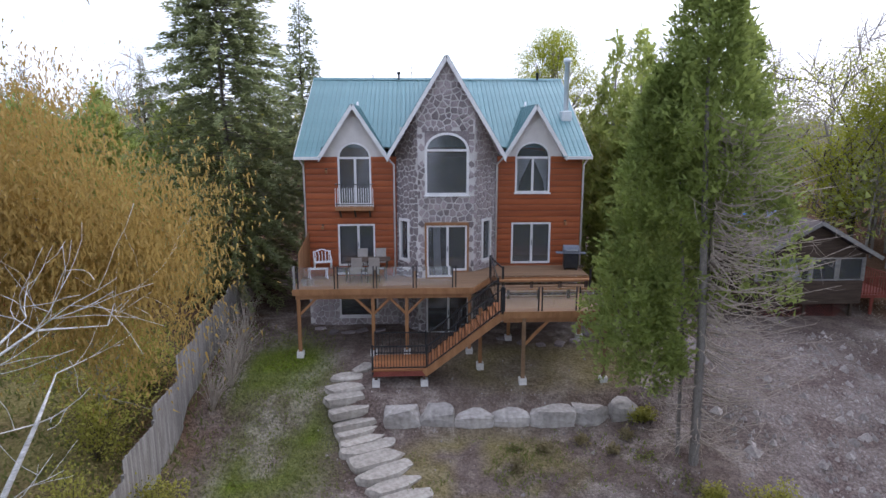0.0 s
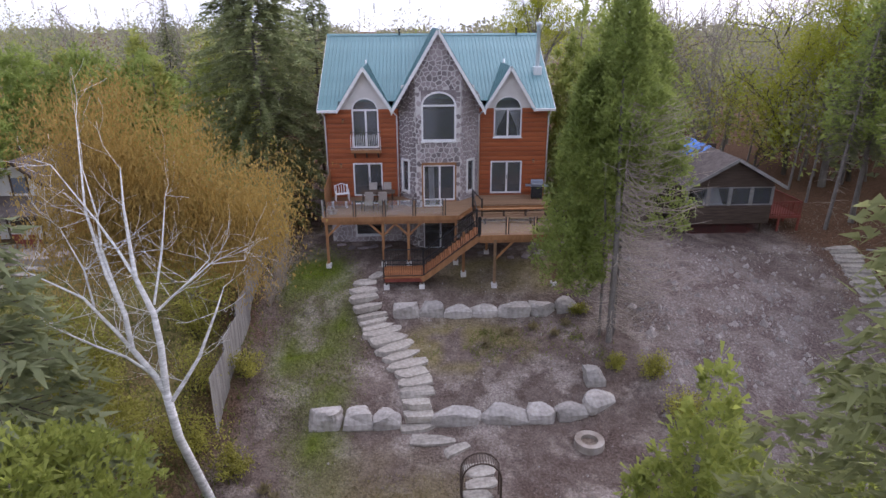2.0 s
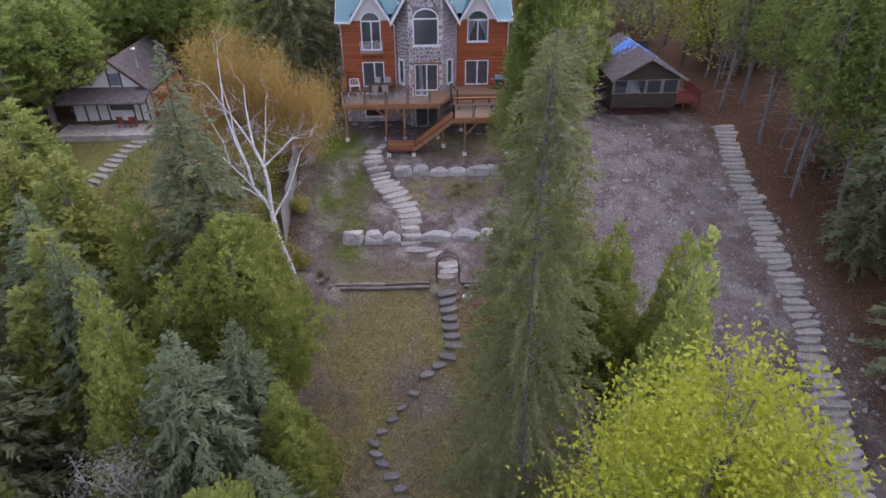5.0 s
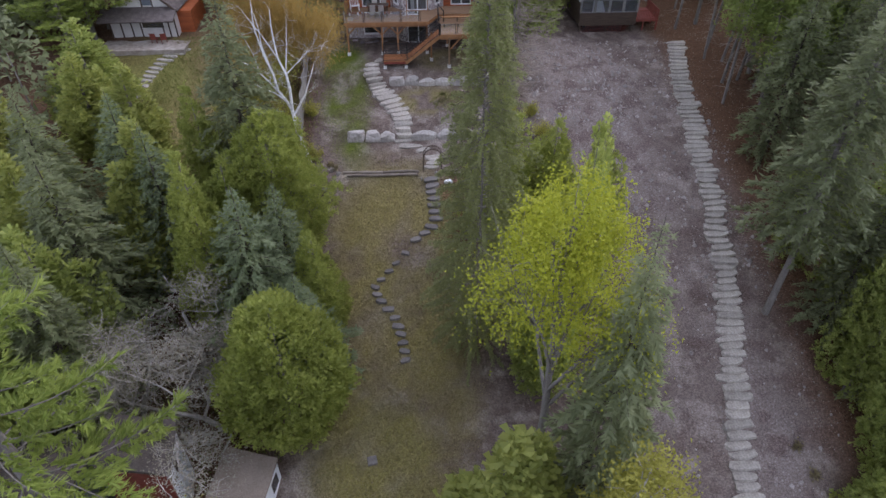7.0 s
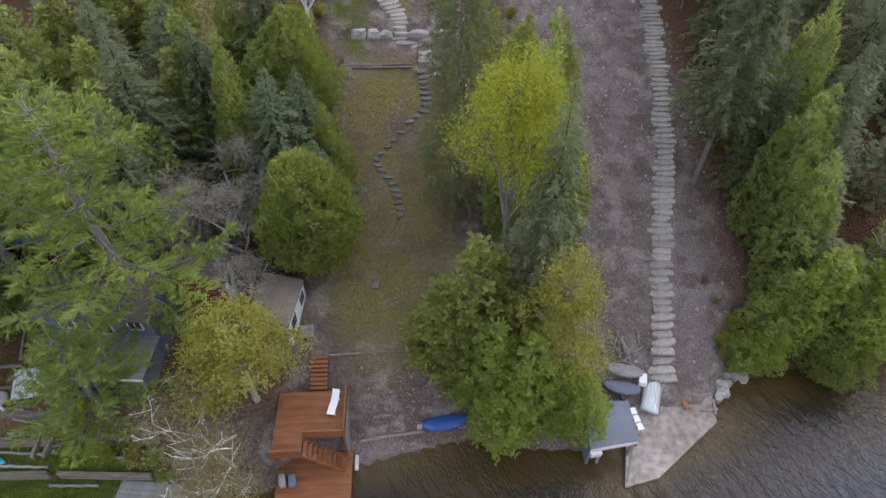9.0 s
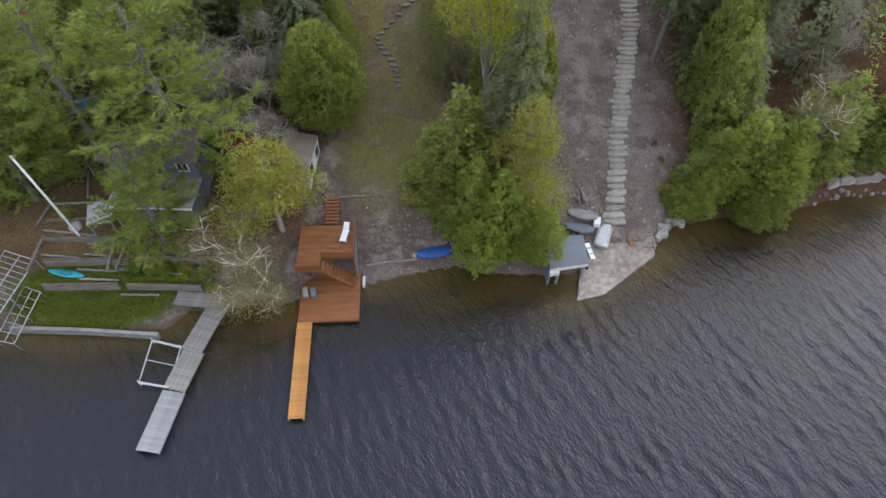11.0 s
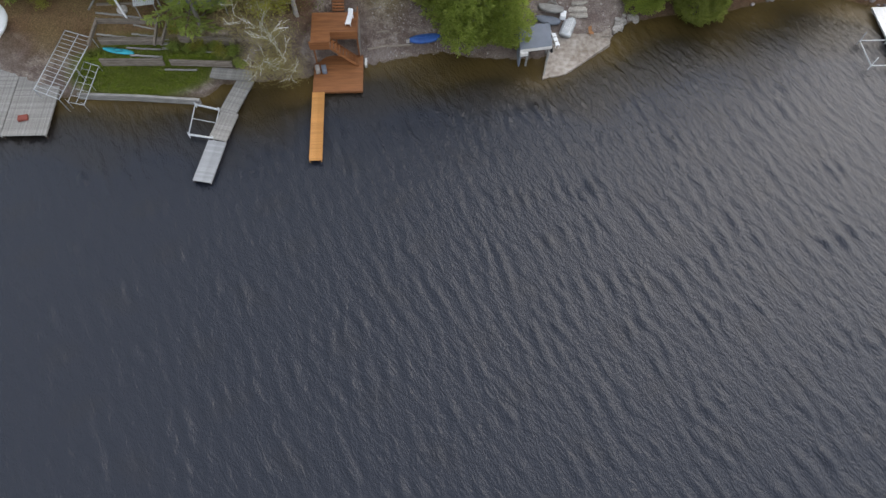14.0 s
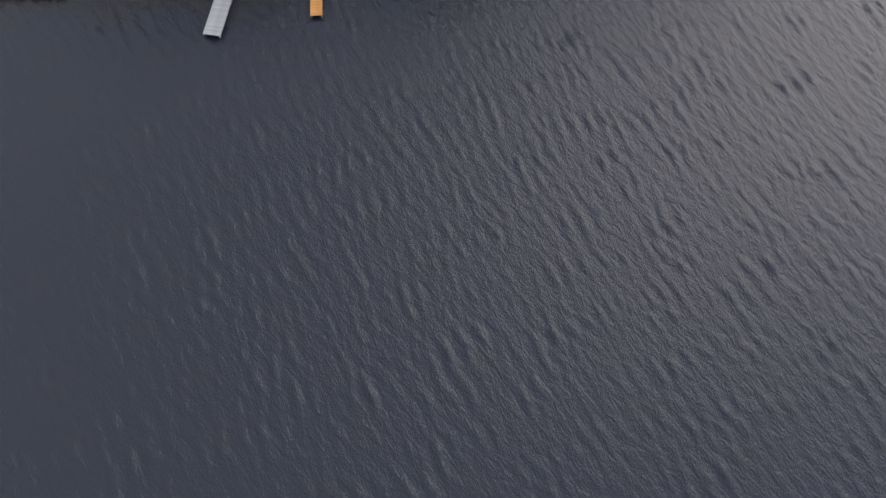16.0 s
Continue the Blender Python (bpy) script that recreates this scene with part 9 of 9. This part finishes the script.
for x in (-0.4, 0.4):
    part("joist", boxes((x - 0.04, -0.5, -0.1, x + 0.04, 0.5, 0.26)), M_OLDWOOD, landing)
hut = thing("grey_cottage", "grey cottage with white-framed windows behind a raised grey deck", "cottage", (-22.0, -45.2, gz(-22.0, -45.2)), -4)
part("wall", boxes((-3.2, -1.1, -0.6, 4.0, 3.0, 4.3)), M_GREYROOF, hut, "grey painted wall")
part("lower_wall", boxes((-2.2, -3.5, -2.2, 3.8, -1.1, 1.86)), M_GREYROOF, hut, "blue-grey board wall under the deck")
for y0, z0, y1, z1 in ((-1.6, 4.1, 0.95, 5.3), (3.5, 4.1, 0.95, 5.3)):
    vs = [(-3.6, y0, z0), (4.4, y0, z0), (4.4, y1, z1), (-3.6, y1, z1)]
    mesh_object("roof_slope", [Vector(v) + Vector((0, 0, 0.1)) for v in vs] + [Vector(v) for v in vs], [(0, 1, 2, 3), (7, 6, 5, 4), (0, 4, 5, 1), (1, 5, 6, 2), (2, 6, 7, 3), (3, 7, 4, 0)], M_SHINGLE, hut, "grey-brown shingle roof")
for k in range(22):
    part("deck_board", boxes((-2.6, -4.5 + k * 0.155, 2.02, 4.2, -4.36 + k * 0.155, 2.06)), M_PALEDECK, hut)
part("deck_edge", boxes((-2.62, -4.56, 1.86, 4.22, -4.51, 2.07)), M_WHITE, hut, "white edge board")
part("deck_edge", boxes((-2.67, -4.5, 1.86, -2.62, -1.1, 2.07)), M_WHITE, hut, "white edge board")
for x in (-2.4, 0.8, 4.0):
    part("deck_post", boxes((x - 0.06, -4.45, -3.2, x + 0.06, -4.33, 2.0)), M_OLDWOOD, hut)
for x, w, z0, z1 in ((-1.6, 0.55, 2.75, 3.75), (0.55, 0.75, 2.2, 3.95), (2.9, 0.5, 2.75, 3.75)):
    win = part("window", ring_bm([(x - w, z0), (x - w, z1), (x + w, z1), (x + w, z0)], [(x - w + 0.1, z0 + 0.1), (x - w + 0.1, z1 - 0.1), (x + w - 0.1, z1 - 0.1), (x + w - 0.1, z0 + 0.1)], -1.18, -1.105), M_WHITE, hut, "white-framed window")
    part("pane", boxes((x - w + 0.1, -1.13, z0 + 0.1, x + w - 0.1, -1.106, z1 - 0.1)), M_BLACK, win, "dark glass")
    part("glazing_bar", boxes((x - 0.03, -1.175, z0 + 0.1, x + 0.03, -1.131, z1 - 0.1)), M_WHITE, win)
for x, y, r in ((-26.0, -49.2, 8), (-27.3, -43.4, -4)):
    s = thing("corrugated_lean_to", "grey corrugated lean-to roof", "lean-to", (x, y, gz(x, y)), r)
    for k in range(10):
        part("sheet", bars(((-0.9 + k * 0.2, -1.0, 1.5), (-0.9 + k * 0.2, 1.0, 2.0), 0.17, 0.03)), M_ALU, s)
    for px in (-0.85, 0.85):
        part("post", boxes((px - 0.05, -0.9, -0.2, px + 0.05, -0.8, 1.5)), M_OLDWOOD, s)
lodge = thing("tall_shed", "tall shed with brown roof, white side and dark red front", "shed")
part("roof", prism(bmesh.new(), [(-17.4, -41.0), (-13.6, -41.6), (-13.05, -44.8), (-16.9, -44.2)], -5.6, -5.42, "z"), M_SHINGLE, lodge, "brown shingle roof")
part("wall", prism(bmesh.new(), [(-17.2, -41.2), (-13.8, -41.75), (-13.3, -44.55), (-16.75, -44.05)], -11.0, -5.6, "z"), M_PLASTIC, lodge, "white side wall")
part("front", bars(((-16.75, -44.12, -8.2), (-13.3, -44.62, -8.2), 0.08, 5.1)), M_LATTICE, lodge, "dark red board front")
win = part("window", bars(((-13.5, -43.0, -6.7), (-13.4, -43.6, -6.7), 0.10, 0.9)), M_DARKWOOD, lodge)
part("pane", bars(((-13.46, -43.05, -6.7), (-13.36, -43.55, -6.7), 0.06, 0.76)), M_GLASS, win)
pile = thing("woodpile", "stack of pale split firewood beside the trees", "woodpile", (-30.3, -43.8, gz(-30.3, -43.8)), 10)
for j in range(3):
    for i in range(9 - j):
        pipe("firewood_log", [[(-1.0 + 0.1 * j + 0.23 * i, -0.25, 0.08 + 0.2 * j, 0.10), (-1.0 + 0.1 * j + 0.23 * i, 0.25, 0.08 + 0.2 * j, 0.105)]], M_OLDWOOD, pile, 7)
tagged(mesh_object("blue_cover", [(-30.9 + 0.3 * i, -38.2 + 0.3 * j, gz(-30, -37.5) + 1.3 + 0.1 * math.sin(i * 1.3 + j)) for j in range(6) for i in range(9)], [(j * 9 + i, j * 9 + i + 1, j * 9 + i + 10, j * 9 + i + 9) for j in range(5) for i in range(8)], M_TARP), "blue tarpaulin over stored things", "tarpaulin")
stack = tagged(part("stored_boat", rock_bm(rng, 2.2, 1.3, 1.3, 0.05, 2), M_PLASTIC), "covered white boat under a tarpaulin", "boat")
stack.matrix_basis = pose(-29.7, -37.4, gz(-29.7, -37.4) - 0.05)

# ---- small stones, litter and blades scattered over the slope ----
def pebbles(name, label, spots_rng, n, area, size, mat):
    verts, faces = [], []
    for _ in range(n):
        x, y = spots_rng.uniform(area[0], area[1]), spots_rng.uniform(area[2], area[3])
        if noise.noise(Vector((x * 0.5, y * 0.5, 2.2))) + 0.5 * noise.noise(Vector((x * 1.7, y * 1.7, 8.1))) < spots_rng.uniform(-0.6, 0.35):
            continue
        s = size * min(3.5, 0.42 / (0.12 + spots_rng.random() ** 0.7))
        k, z = len(verts), gz(x, y) + 0.02
        verts += [(x + s * spots_rng.uniform(0.6, 1.1) * a, y + s * spots_rng.uniform(0.6, 1.1) * b, z - 0.05) for a, b in ((1, 0), (0, 1), (-1, 0), (0, -1))] + [(x + s * spots_rng.uniform(-0.3, 0.3), y, z + s * spots_rng.uniform(0.5, 0.9))]
        faces += [(k, k + 1, k + 4), (k + 1, k + 2, k + 4), (k + 2, k + 3, k + 4), (k + 3, k, k + 4)]
    tagged(mesh_object(name, verts, faces, mat), label, "stones", kind="stuff")


prng = random.Random(23)
pebbles("slope_rubble", "broken pale stones strewn over the bare slope", prng, 6500, (9.5, 25.5, -30, -1), 0.10, M_RUBBLE)
pebbles("slope_rocks", "larger broken rocks on the rubble mound", prng, 700, (9.8, 19, -14, -3), 0.15, M_RUBBLE)
pebbles("slope_rubble", "broken pale stones strewn over the lower slope", prng, 2400, (11, 25, -48, -30), 0.07, M_RUBBLE)
pebbles("shore_gravel", "small stones on the shore bank", prng, 3200, (-5.4, 8, -52.6, -46.9), 0.06, M_RUBBLE)
pebbles("soil_stones", "small stones in the bare terrace soil", prng, 1400, (-5.5, 8.5, -20, -4.5), 0.05, M_RUBBLE)


def noise_at(x, y):
    return np.array([noise.noise(Vector((a * 1.1, b * 1.1, 4.4))) for a, b in zip(x, y)])


def blades(name, label, n, inside_fn, area, mat, seed, length):
    r = np.random.default_rng(seed)
    x, y = r.uniform(area[0], area[1], n), r.uniform(area[2], area[3], n)
    keep = r.uniform(0, 1, n) < inside_fn(x, y)
    x, y = x[keep], y[keep]
    m = len(x)
    P = np.stack([x, y, surface_z(x, y)], 1)
    ob = leaves(name, P, r.normal(0, 0.55, (m, 3)) + (0, 0, 1.0), r.uniform(0.5, 1.3, m) * length, r.uniform(0.02, 0.05, m) + length * 0.12, mat, seed=seed, shape="needle")
    tagged(ob, label, "grass", kind="stuff")


blades("grass", "thin tired grass of the middle lawn", 42000, lambda x, y: blob(x, y, -2.6, -33, 5.5, 14.5, 0.25), (-9, 4, -48, -18), M_DRYBLADE, 91, 0.16)
blades("grass", "green grass strip beside the house path", 16000, lambda x, y: blob(x, y, -6.6, -9.0, 2.2, 8.0, 0.4, 4), (-10, -3, -19, 0), M_GRASSBLADE, 92, 0.12)
blades("grass", "bright lawn at the water's edge", 21000, lambda x, y: blob(x, y, -27.2, -54.2, 7.0, 2.8, 0.15), (-35, -19, -58, -50.5), M_GRASSBLADE, 93, 0.2)
blades("grass", "rough grass and weeds under the boundary trees", 26000, lambda x, y: smooth(-8, -10, x) * smooth(-52, -49, y), (-24, -8, -52, 0), M_GRASSBLADE, 94, 0.3)
blades("grass", "weeds and grass on the soil terraces", 9000, lambda x, y: 0.08 + 0.9 * (x > -25) * (np.sin(x * 1.3) * np.sin(y * 1.9) > 0.1), (-34, -17, -54, -46), M_GRASSBLADE, 96, 0.22)
blades("weeds", "low green weeds on the bare terrace", 5200, lambda x, y: 0.9 * blob(x, y, 1.0, -10.5, 2.6, 1.5, 0.5) * (noise_at(x, y) > 0.0) + 0.25 * blob(x, y, 5.5, -10.0, 2.4, 1.8, 0.5), (-3, 9, -13, -7.6), M_GRASSBLADE, 97, 0.20)
blades("leaf_litter", "fallen leaves under the trees", 11000, lambda x, y: 1.0 + 0 * x, (23, 42, -44, 6), M_BUDS, 95, 0.12)
